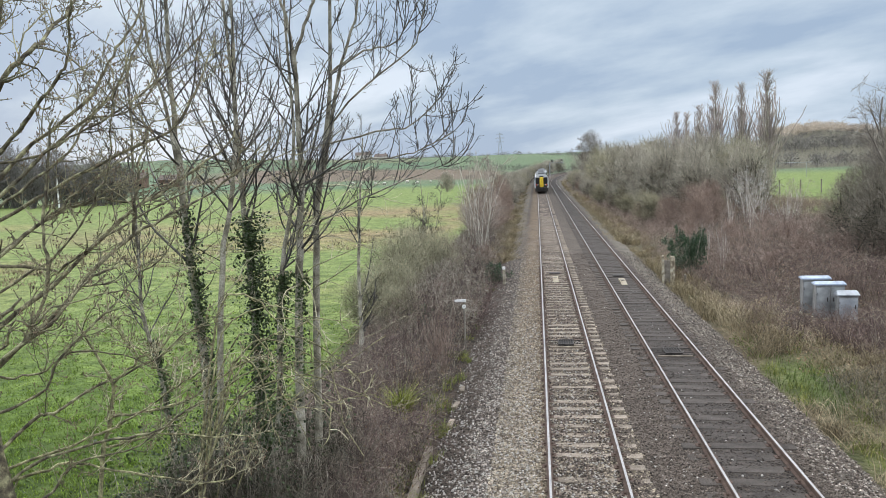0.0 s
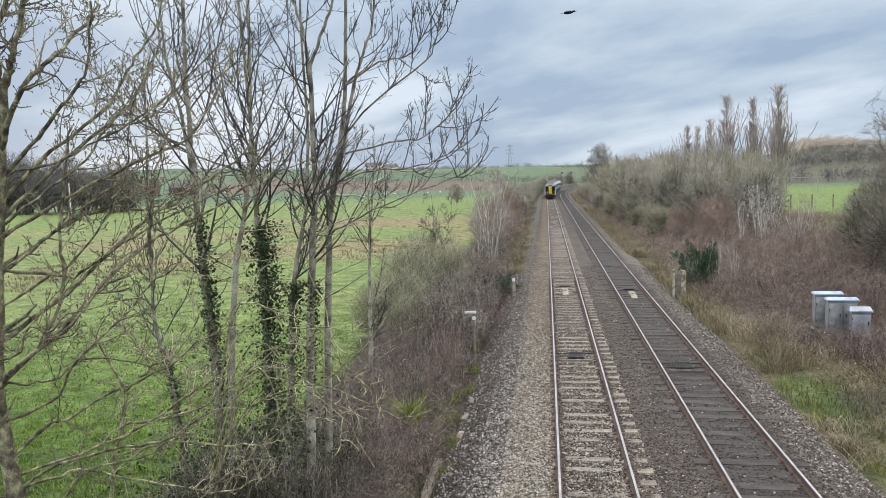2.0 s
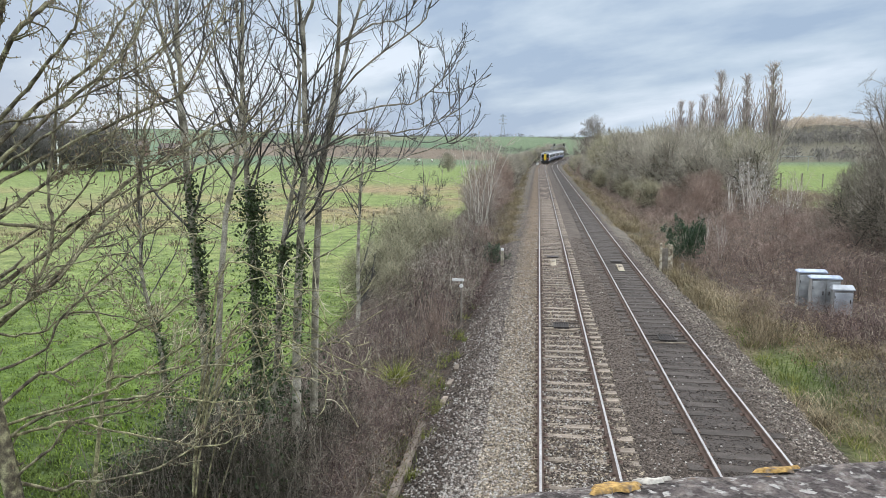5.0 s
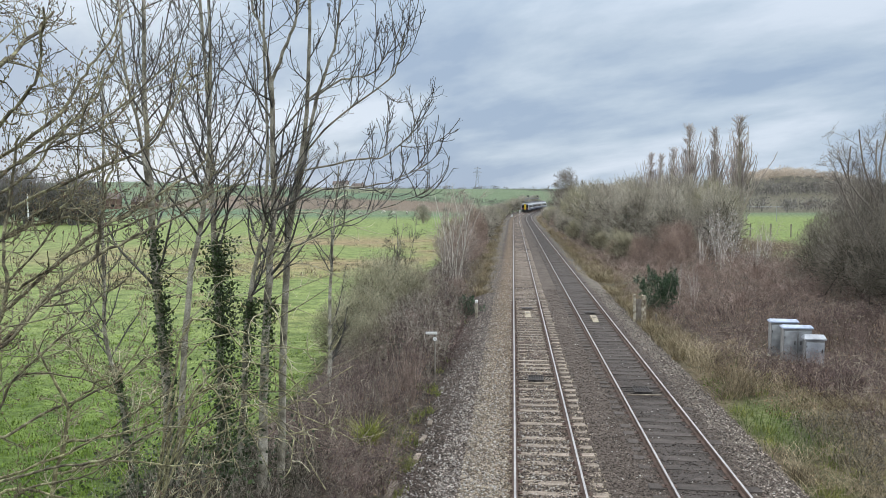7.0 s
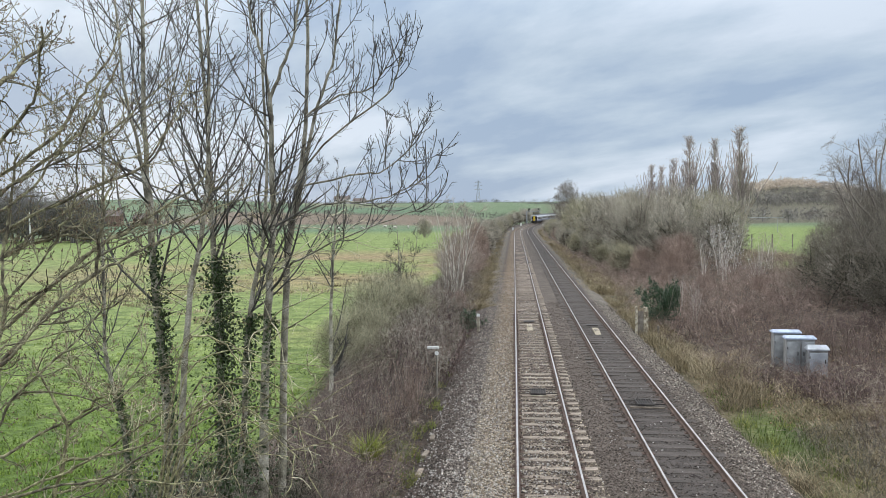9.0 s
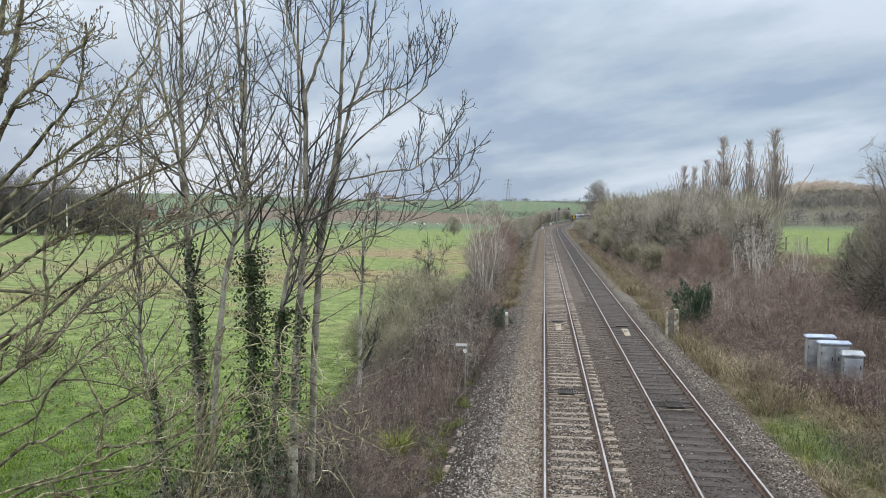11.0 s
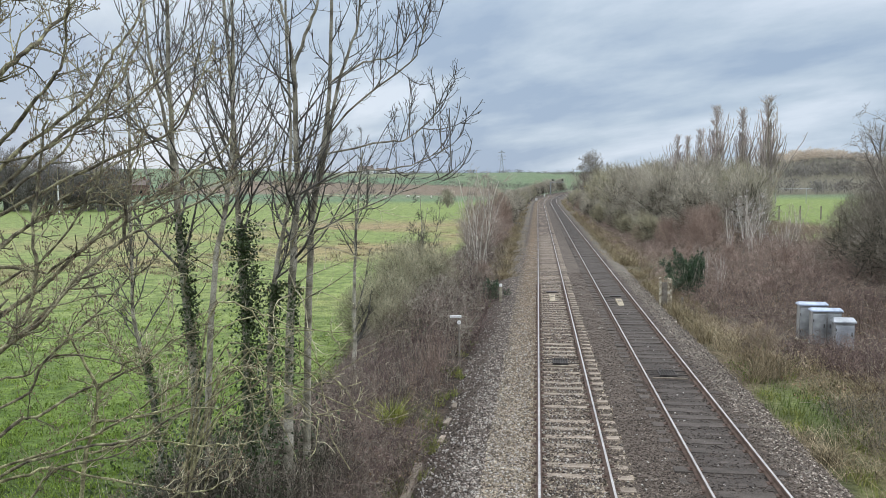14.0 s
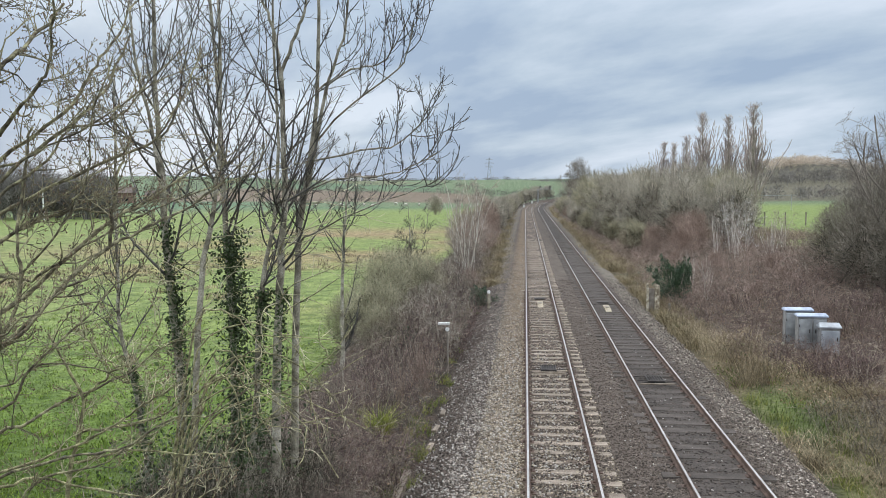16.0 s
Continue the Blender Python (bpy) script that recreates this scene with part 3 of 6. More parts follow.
def chair_mesh():
    """A rail's base plate with its two clips."""
    bm = bmesh.new()
    block(bm, 0, 0, 0, 0.32, 0.17, 0.02, 0.004)
    for s in (-1, 1):
        block(bm, 0.085 * s, 0, 0.02, 0.05, 0.10, 0.035, 0.01)
    me = bpy.data.meshes.new("rail_chair")
    bm.to_mesh(me)
    bm.free()
    me.materials.append(M["rail_side"])
    return me


def make_track(name, centre, material, half, wide, top, label):
    tr = thing(name, label, "railway track", kind="structure")
    for s in (-1, 1):
        make_rail(centre + s * GAUGE, tr)
    sm, cm = sleeper_mesh(material, half, wide, 0.13), chair_mesh()
    gen = np.random.default_rng(int(centre * 10) + 3)
    far = []
    base = np.empty(len(sm.vertices) * 3, np.float32)
    sm.vertices.foreach_get("co", base)
    base = base.reshape(-1, 3)
    faces = np.array([p.vertices[:] for p in sm.polygons])
    y, count = 3.0, 0
    while y < 420:
        x = float(bend(y)) + centre
        turn = -math.degrees(math.atan(max(0.0, y - 195) / 1250))
        z = top + gen.normal(0, 0.006)
        if y < 92:
            ob = new("sleeper", sm)
            ob.parent = tr
            ob.matrix_basis = pose(x + gen.normal(0, 0.012), y, z, gen.normal(0, 0.6), gen.normal(0, 0.3), gen.normal(0, 0.5))
            if y < 48:
                for s in (-1, 1):
                    c = new("rail_chair", cm)
                    c.parent = tr
                    c.matrix_basis = pose(x + s * GAUGE, y, z)
        else:
            far.append((base @ np.array(pose(0, 0, 0, 0, 0, turn).to_3x3()).T + np.array((x, y, z - 0.016)), faces))
        y += 0.65
        count += 1
    V, F = join(far)
    tagged(mesh_part("far_sleepers", V, F, material, tr), "distant sleepers half buried in ballast", kind="stuff")
    return tr


make_track("track_1", 0.0, M["sleeper_pale"], 1.25, 0.25, -0.163, "running line on pale concrete sleepers in stony ballast")
make_track("track_2", WAY, M["sleeper_dark"], 1.22, 0.34, -0.168, "running line on dark sleepers almost flush with the ballast")


def stones(n, u0, u1, y0, y1, size, material, name, label, lift=0.0, avoid=None):
    """Loose ballast stones: lumpy eight-sided pieces."""
    t = rng.uniform(0, 1, n)
    y = 1 / (1 / y0 + (1 / y1 - 1 / y0) * t)
    u = rng.uniform(u0, u1, n)
    keep = np.ones(n, bool)
    for c in (0.0, WAY):
        for s in (-1, 1):
            keep &= np.abs(u - c - s * GAUGE) > 0.07
    if avoid is not None:
        c, share, half = avoid
        on = (np.abs(((y - 3.0 + 0.325) % 0.65) - 0.325) < half) & (np.abs(u - c) < 1.25)
        keep &= ~(on & (rng.uniform(0, 1, n) < share))
    u, y = u[keep], y[keep]
    n = len(u)
    x = u + bend(y)
    z = bed_top(x, y) + lift
    base = np.array([(1, 0, 0), (-1, 0, 0), (0, 1, 0), (0, -1, 0), (0, 0, 1), (0, 0, -1)], float)
    tri = np.array([(0, 2, 4), (2, 1, 4), (1, 3, 4), (3, 0, 4), (2, 0, 5), (1, 2, 5), (3, 1, 5), (0, 3, 5)])
    S = size * rng.uniform(0.55, 1.35, n)[:, None, None] * rng.uniform(0.55, 1.25, (n, 6, 1))
    a = unit(rng.normal(size=(n, 3)))
    b = unit(np.cross(a, rng.normal(size=(n, 3))))
    Rm = np.stack([a, b, np.cross(a, b)], 1)
    V = np.einsum("vk,nkj->nvj", base, Rm) * S
    V[:, :, 2] *= 0.75
    V += np.stack([x, y, z + size * 0.25], -1)[:, None, :]
    F = (np.arange(n)[:, None, None] * 6 + tri[None]).reshape(-1, 3)
    return tagged(mesh_part(name, V.reshape(-1, 3), F, material), label, "ballast", kind="stuff")


stones(15000, -2.6, -1.0, 12, 80, 0.031, M["stone_grey"], "shoulder_ballast", "loose grey and whitish ballast stones beside the track")
stones(9000, -3.6, -2.0, 12, 50, 0.027, M["stone_dark"], "cess_stones", "sooty brown stones at the ballast edge")
stones(7000, -3.2, -1.9, 12, 50, 0.028, M["stone_brown"], "cess_stones", "dirty brown stones on the ballast slope")
stones(14000, -2.0, -0.8, 12, 60, 0.030, M["stone_rust"], "rusty_ballast", "tan rust-stained ballast stones along the rail", lift=0.005)
stones(7000, -0.7, 0.7, 12, 60, 0.030, M["stone_dark"], "dark_four_foot_ballast", "sooty ballast stones between the rails", avoid=(0.0, 0.62, 0.13))
stones(8000, -0.7, 0.7, 12, 60, 0.03, M["stone_brown"], "four_foot_ballast", "dull broken ballast stones between the rails", avoid=(0.0, 0.62, 0.13), lift=0.005)
stones(7000, -0.7, 1.3, 12, 60, 0.034, M["stone_rust"], "stained_ballast", "rust-brown ballast stones round pale sleepers", avoid=(0.0, 0.62, 0.13))
stones(20000, 0.8, 2.65, 12, 55, 0.031, M["stone_brown"], "six_foot_ballast", "dull brown ballast stones between the tracks")
stones(9000, 2.7, 4.2, 12, 55, 0.030, M["stone_dark"], "dark_track_ballast", "dark oily ballast stones between dark sleepers", avoid=(WAY, 0.75, 0.17), lift=-0.008)
stones(15000, 4.2, 6.0, 13, 55, 0.031, M["stone_brown"], "cess_ballast", "brownish ballast stones on the track shoulder")
stones(4000, 4.6, 6.0, 13, 55, 0.034, M["stone_grey"], "cess_grey_ballast", "scattered grey ballast stones on the track shoulder")


stones(4200, -3.4, -0.9, 12, 75, 0.03, M["stone_white"], "white_ballast", "scattered whitish ballast stones on the shoulder", lift=0.015)
stones(3400, -0.7, 0.7, 12, 55, 0.027, M["stone_white"], "white_four_foot_ballast", "scattered whitish ballast stones between the rails", avoid=(0.0, 0.62, 0.13), lift=0.01)
stones(600, 1.0, 6.0, 13, 50, 0.03, M["stone_white"], "white_cess_ballast", "a few whitish ballast stones among brown ones", avoid=(WAY, 0.95, 0.17), lift=0.005)


def make_grid(x, y):
    """The train-stop grid that lies between the rails."""
    g = thing("track_grid", "dark metal loop grid fixed between the rails", "track equipment", pose(x, y, -0.12), "grids between the rails")
    bm = bmesh.new()
    for s in (-1, 1):
        block(bm, s * 0.25, 0, 0, 0.04, 0.75, 0.06, 0.008)
        block(bm, 0, s * 0.35, 0, 0.49, 0.05, 0.06, 0.008)
    part("frame", bm, M["iron"], g)
    for k in range(5):
        bm = bmesh.new()
        block(bm, -0.166 + 0.083 * k, 0, 0.012, 0.032, 0.66, 0.04, 0.006)
        part("bar", bm, M["iron"], g)
    bm = bmesh.new()
    block(bm, 0, 0, 0.0, 0.46, 0.66, 0.012)
    part("backing", bm, M["under"], g)
    bm = bmesh.new()
    block(bm, 0, -0.62, -0.01, 1.1, 0.07, 0.05, 0.01)
    part("cross_beam", bm, M["sleeper_pale"], g)
    for y in (-0.25, 0.3):
        bm = bmesh.new()
        rod(bm, (-0.62, y, 0.03), (0.62, y, 0.03), 0.014, 6)
        part("tie_rod", bm, M["iron"], g)
    return g


def make_magnet(x, y):
    """The warning magnet with its ramp between the rails."""
    g = thing("track_magnet", "cream-painted warning magnet with a sloping ramp between the rails", "track equipment", pose(x, y, -0.13), "magnets between the rails")
    bm = bmesh.new()
    v = [bm.verts.new(p) for p in ((-0.15, -1.0, 0), (0.15, -1.0, 0), (0.15, -0.1, 0.10), (-0.15, -0.1, 0.10), (-0.15, 0.7, 0.10), (0.15, 0.7, 0.10), (0.15, 0.75, 0), (-0.15, 0.75, 0))]
    for q in ((0, 1, 2, 3), (3, 2, 5, 4), (4, 5, 6, 7), (0, 3, 4, 7), (1, 6, 5, 2)):
        bm.faces.new([v[k] for k in q])
    part("ramp", bm, M["yellow_board"], g)
    bm = bmesh.new()
    block(bm, 0, -0.05, 0.10, 0.2, 0.34, 0.02, 0.006)
    part("lid", bm, M["timber"], g, "grey lid plate")
    bm = bmesh.new()
    block(bm, 0, 2.2, 0.0, 0.62, 0.5, 0.05, 0.02)
    part("cable_cover", bm, M["iron"], g, "dark flat cover")
    return g


make_grid(0.0, 27.7)
make_grid(WAY, 26.35)
make_magnet(0.0, 42.6)
make_magnet(WAY, 41.3)


# ---- bridge under the camera ----
SKEW = math.degrees(math.atan2(0.23, 0.68))


def make_bridge():
    def spot(a, b, z):
        c, s = math.cos(radians(SKEW)), math.sin(radians(SKEW))
        return (-0.87 + a * c - b * s, 1.40 + a * s + b * c, z)

    br = tagged(thing("road_bridge", "old skewed road bridge with a stone-coped parapet", "bridge", pose(*spot(0, 0, 0), 0, 0, SKEW)), kind="structure")
    gen = np.random.default_rng(5)
    for k in range(-7, 9):
        near = -2 <= k <= 2
        a0, ln = k * 0.92 - 0.35, 0.912
        nu, nv = (60, 26) if near else (8, 4)
        A, B = np.meshgrid(np.linspace(a0, a0 + ln, nu), np.linspace(-0.40, 0.0, nv))
        edge = np.minimum(np.minimum(A - a0, a0 + ln - A), np.minimum(B + 0.40, -B))
        Z = 5.957 - 0.022 * np.exp(-(edge / 0.018) ** 1.2) + 0.004 * waves(A, B, 0.05, k) + 0.0025 * waves(A, B, 0.016, k) + gen.normal(0, 0.002) - 0.01
        B = B + 0.006 * waves(A, B * 0 + k, 0.09) * (B > -0.03)
        V = np.stack([A, B, Z], -1).reshape(-1, 3)
        i = (np.arange(nv - 1)[:, None] * nu + np.arange(nu - 1)[None, :]).ravel()
        F = np.stack([i, i + 1, i + nu + 1, i + nu], -1)
        rim = np.concatenate([np.arange(nu), np.arange(1, nv) * nu + nu - 1, (nv - 1) * nu + np.arange(nu - 2, -1, -1), np.arange(nv - 2, 0, -1) * nu])
        low = V[rim].copy()
        low[:, 2] = 5.79
        at = len(V)
        V = np.concatenate([V, low])
        m = len(rim)
        q = np.arange(m)
        S = np.stack([rim, at + q, at + (q + 1) % m, rim[(q + 1) % m]], -1)
        mesh_part("coping_stone", V, np.concatenate([F, S]), M["coping"], br, smooth=near)
    bm = bmesh.new()
    block(bm, 0.5, -0.20, 4.3, 15.0, 0.34, 1.49, 0.01)
    part("parapet_wall", bm, M["brick"], br)
    bm = bmesh.new()
    block(bm, 0.5, -3.2, 4.1, 15.0, 5.6, 0.55, 0.01)
    part("deck", bm, M["tarmac"], br)
    bm = bmesh.new()
    block(bm, 0.5, -6.2, 4.3, 15.0, 0.34, 1.6, 0.01)
    part("rear_parapet", bm, M["brick"], br)
    for a in (-6.0, 9.2):
        bm = bmesh.new()
        block(bm, a, -3.2, -0.9, 1.6, 6.2, 5.0, 0.02)
        part("abutment", bm, M["brick"], br)
    return br


bridge = make_bridge()


def lichen_patch(a, b, long, wide, material, label):
    """A crusty growth on the coping, a along it and b across it."""
    n = 26
    t = np.linspace(0, 2 * np.pi, n, endpoint=False)
    r = 1 + 0.22 * np.sin(3 * t + a * 90) + 0.16 * np.sin(5 * t + 1 + a) + 0.1 * np.sin(9 * t)
    A, B, lift = [np.array([a])], [np.array([b])], [np.array([0.002])]
    for s, z in ((0.25, 0.002), (0.6, 0.002), (0.85, 0.0015), (1.0, -0.002)):
        A.append(a + long * s * r * np.cos(t))
        B.append(b + wide * s * r * np.sin(t))
        lift.append(np.full(n, z))
    A, B, lift = np.concatenate(A), np.concatenate(B), np.concatenate(lift)
    Z = 5.947 - 0.022 * np.exp(-(np.maximum(-B, 0) / 0.018) ** 1.2) + lift + 0.001 * waves(A, B, 0.006)
    F = [(0, 1 + k, 1 + (k + 1) % n) for k in range(n)]
    for q in range(3):
        for k in range(n):
            i, j = 1 + q * n + k, 1 + q * n + (k + 1) % n
            F += [(i, i + n, j + n), (i, j + n, j)]
    return mesh_part("lichen_patch", np.stack([A, B, Z], -1), F, material, bridge, label, smooth=True)


lichen_patch(0.03, -0.036, 0.024, 0.015, M["lichen_orange"], "bright orange lichen crust")
lichen_patch(0.21, -0.028, 0.022, 0.010, M["lichen_orange"], "bright orange lichen crust")
lichen_patch(0.075, -0.024, 0.018, 0.010, M["lichen_pale"], "pale grey lichen crust")


# ---- trees beside the bridge ----
def tree_from_lines(name, label, stems, shoots, place_bark, twig_mat, ivy=(), spec=None, group=""):
    """A bare tree: stems are (radius at the foot, radius at the top, guide points); shoots says how it branches."""
    spec = spec or {}
    tr = thing(name, label, "tree", group=group)
    lines = []
    for r0, r1, pts in stems:
        k = 16
        P = spline(pts, k)
        wob = rng.normal(0, 0.012, (k, 3))
        wob[0] = 0
        P = P + wob
        lines.append((P[None], np.linspace(r0, r1, k)[None]))
    for n, (P, R) in enumerate(lines):
        V, F = tubes(P, R, 9)
        mesh_part("trunk" if n == 0 else "bough", V, F, place_bark, tr, smooth=True)
    P0 = np.concatenate([l[0] for l in lines])
    R0 = np.concatenate([l[1] for l in lines])
    each, s0, s1, ang, ln, lift, bias = shoots
    curl, fat = spec.get("curl", 0.045), spec.get("fat", 1.0)
    P1, R1 = grow(P0, R0, each, s0, s1, ang, ln, lift, spec.get("wander", 0.05), 13, spec.get("ratio", 0.42), least=0.009 * fat, bias=bias, fade=0.35, curl=curl)
    V, F = tubes(P1, R1, 5)
    tagged(mesh_part("limbwork", V, F, M["limb"] if place_bark is M["bark"] else place_bark, tr, smooth=True), kind="stuff")
    P2, R2 = grow(P1, R1, spec.get("n2", 6), 0.14, 0.97, 46, ln * spec.get("l2", 0.28), lift, 0.07, 8, 0.62, least=0.0065 * fat, curl=curl * 1.4, fade=0.55)
    P3, R3 = grow(P2, R2, spec.get("n3", 2), 0.12, 1.0, 52, ln * spec.get("l3", 0.075), lift, 0.1, 4, 0.75, least=0.0045 * fat, fade=0.5, curl=curl)
    P4, R4 = grow(P0, R0, spec.get("n4", 4), 0.25, 1.0, 60, ln * 0.3, lift * 0.8, 0.08, 7, 0.2, least=0.005 * fat, curl=curl * 1.6)
    P5, R5 = grow(P1, R1, spec.get("n5", 8), 0.1, 1.0, 62, 0.14, lift, 0.12, 3, 0.5, least=0.0042 * fat, fade=0.2)
    sets = [(P2, R2), (P3, R3), (P4, R4), (P5, R5)]
    if spec.get("n6", 18):
        P6, R6 = grow(P0[:1], R0[:1], spec.get("n6", 18) // 2, 0.28, 0.62, 66, 1.8, -0.01, 0.06, 10, 0.2, least=0.006 * fat, fade=0.2, curl=0.12, bias=(0.5, -0.2, 0))
        P7, R7 = grow(P6, R6, 4, 0.2, 1.0, 50, 0.5, 0.05, 0.08, 5, 0.8, least=0.0042 * fat, curl=0.12)
        V, F = join([tubes(P, R, 3) for P, R in ((P4[:len(P4) // 2], R4[:len(P4) // 2]), (P6, R6), (P7, R7))])
        tagged(mesh_part("lower_growth", V, F, spec.get("low", M["whip"]), tr, "pale lichen-grey lower shoots"), kind="stuff")
    V, F = join([tubes(P, R, 3) for P, R in sets])
    tagged(mesh_part("crown", V, F, twig_mat, tr), kind="stuff")
    for which, a, b, wide, n in ivy:
        n = int(n * 1.9)
        P, R = lines[which]
        s = rng.uniform(a, b, n) * 15
        j = np.minimum(s.astype(int), 14)
        c = P[0, j] + (P[0, j + 1] - P[0, j]) * (s - j)[:, None]
        off = unit(rng.normal(size=(n, 3)) * np.array((1, 1, 0.35)))
        off[:, 0] = np.abs(off[:, 0]) * np.where(rng.uniform(0, 1, n) < 0.8, 1, -1)
        swell = 0.6 + 0.5 * np.sin(s * 2.1 + which) ** 2
        V, F = leaves(c + off * (R[0, j] * 0.7 + wide * swell * rng.uniform(0.05, 1.0, n) ** 1.6)[:, None], 0.055, 0.45)
        tagged(mesh_part("ivy", V, F, M["ivy"], tr, "dark green ivy leaves climbing the trunk"), kind="stuff")
    return tr


tree_from_lines("ash_tree", "slim grey ash tree with bare forked stems and ivy", [
    (0.088, 0.022, ((-6.50, 13.0, -0.9), (-6.56, 13.0, 2.9), (-6.66, 13.0, 4.6), (-6.74, 13.0, 6.5), (-6.8, 13.05, 7.9), (-6.8, 13.1, 11.4))),
    (0.036, 0.012, ((-6.73, 13.0, 6.0), (-6.85, 12.95, 7.2), (-7.05, 12.9, 8.4), (-7.3, 12.9, 11.0)))],
    (21, 0.42, 0.98, 50, 3.0, 0.075, None), M["bark"], M["twig"], ivy=((0, 0.08, 0.52, 0.22, 1400),), group="bare trees by the bridge")
tree_from_lines("ash_tree", "thin pale ash tree with a kinked bare stem", [
    (0.06, 0.018, ((-6.3, 12.5, -0.9), (-6.1, 12.5, 2.8), (-5.93, 12.5, 4.66), (-5.72, 12.55, 5.76), (-5.59, 12.6, 6.9), (-5.52, 12.6, 8.2), (-5.55, 12.6, 10.6)))],
    (19, 0.42, 0.98, 50, 2.8, 0.075, None), M["bark"], M["twig"], group="bare trees by the bridge")
tree_from_lines("ivy_clad_tree", "bare tree whose lower trunks are thick with ivy", [
    (0.075, 0.02, ((-5.9, 13.5, -0.9), (-5.83, 13.5, 2.54), (-5.85, 13.5, 5.0), (-5.9, 13.5, 6.5), (-5.91, 13.5, 7.4), (-6.1, 13.5, 11.2))),
    (0.062, 0.016, ((-5.6, 13.2, -0.9), (-5.28, 13.2, 3.6), (-5.14, 13.2, 4.86), (-4.86, 13.25, 6.45), (-4.9, 13.3, 9.6)))],
    (18, 0.42, 0.98, 50, 2.8, 0.075, None), M["bark"], M["twig"], ivy=((0, 0.08, 0.46, 0.42, 3400), (1, 0.1, 0.42, 0.2, 800)), group="bare trees by the bridge")
tree_from_lines("ash_tree", "tall grey ash tree forking high into bare limbs", [
    (0.085, 0.036, ((-5.05, 13.2, -0.9), (-4.94, 13.2, 3.6), (-4.83, 13.2, 5.1), (-4.74, 13.2, 6.45), (-4.74, 13.2, 8.2))),
    (0.03, 0.013, ((-4.74, 13.2, 8.15), (-4.88, 13.2, 8.9), (-5.05, 13.2, 9.5), (-5.2, 13.2, 11.2))),
    (0.03, 0.013, ((-4.74, 13.2, 8.15), (-4.41, 13.2, 8.9), (-4.28, 13.2, 9.4), (-4.1, 13.2, 11.0)))],
    (15, 0.42, 0.98, 50, 2.6, 0.08, None), M["bark"], M["twig"], ivy=((0, 0.2, 0.38, 0.17, 420),), group="bare trees by the bridge")
tree_from_lines("ash_tree", "pale ash tree with long bare boughs sweeping over the bank", [
    (0.075, 0.02, ((-4.95, 13.8, -0.9), (-4.81, 13.8, 3.5), (-4.68, 13.8, 5.5), (-4.44, 13.8, 6.9), (-4.28, 13.8, 8.35), (-4.26, 13.8, 11.3))),
    (0.035, 0.012, ((-4.5, 13.75, 6.3), (-4.09, 13.5, 7.84), (-3.79, 13.5, 8.75), (-3.5, 13.5, 10.4))),
    (0.021, 0.007, ((-4.5, 13.75, 6.5), (-4.36, 13.7, 7.0), (-3.70, 13.5, 7.60), (-2.81, 13.2, 8.14), (-2.63, 13.0, 8.42), (-2.48, 12.8, 8.82))),
    (0.019, 0.006, ((-4.25, 13.6, 7.9), (-3.67, 13.4, 8.19), (-3.23, 13.3, 8.23), (-2.91, 13.2, 8.44), (-2.59, 13.0, 8.90))),
    (0.018, 0.006, ((-4.55, 13.8, 6.7), (-3.35, 13.6, 6.91), (-2.94, 13.4, 6.93), (-2.45, 13.0, 7.24), (-2.33, 12.8, 7.51))),
    (0.019, 0.006, ((-4.62, 13.8, 6.15), (-4.04, 13.6, 6.39), (-3.30, 13.3, 6.45), (-2.78, 13.1, 6.52), (-2.17, 12.6, 6.79))),
    (0.019, 0.006, ((-4.88, 13.8, 5.28), (-4.40, 13.5, 5.49), (-3.67, 13.2, 5.82), (-2.58, 12.7, 6.19), (-2.09, 12.4, 6.41)))],
    (9, 0.35, 0.98, 46, 1.25, 0.13, (0.3, 0, 0.3)), M["bark"], M["twig"], spec=dict(n2=4, n3=2, n4=6, n5=5, l2=0.34, l3=0.12), group="bare trees by the bridge")
tree_from_lines("ash_tree", "thin leaning bare tree with scraps of ivy", [
    (0.06, 0.02, ((-8.2, 15.0, -1.0), (-8.27, 15.0, 1.0), (-8.49, 15.0, 2.6), (-8.7, 15.0, 3.7), (-8.71, 15.0, 5.0), (-8.6, 15.0, 8.4)))],
    (16, 0.4, 0.97, 44, 1.9, 0.1, None), M["bark"], M["twig"], ivy=((0, 0.12, 0.48, 0.16, 700),), spec=dict(n2=6, n3=4), group="bare trees by the bridge")
tree_from_lines("ash_tree", "small bare tree at the field edge", [
    (0.09, 0.02, ((-6.5, 24.0, -0.8), (-6.46, 24.0, 1.3), (-6.37, 24.0, 4.15), (-6.1, 24.0, 7.2)))],
    (20, 0.3, 0.97, 42, 2.2, 0.08, None), M["bark"], M["twig"], spec=dict(n2=6, n3=4), group="bare trees by the bridge")


def buds(C, size):
    """Swollen buds at the points C: small eight-sided lumps."""
    n = len(C)
    base = np.array([(1, 0, 0), (-1, 0, 0), (0, 1, 0), (0, -1, 0), (0, 0, 1.5), (0, 0, -1.5)], float)
    tri = np.array([(0, 2, 4), (2, 1, 4), (1, 3, 4), (3, 0, 4), (2, 0, 5), (1, 2, 5), (3, 1, 5), (0, 3, 5)])
    V = C[:, None, :] + base[None] * (size * rng.uniform(0.6, 1.3, n))[:, None, None]
    return V.reshape(-1, 3), (np.arange(n)[:, None, None] * 6 + tri[None]).reshape(-1, 3)


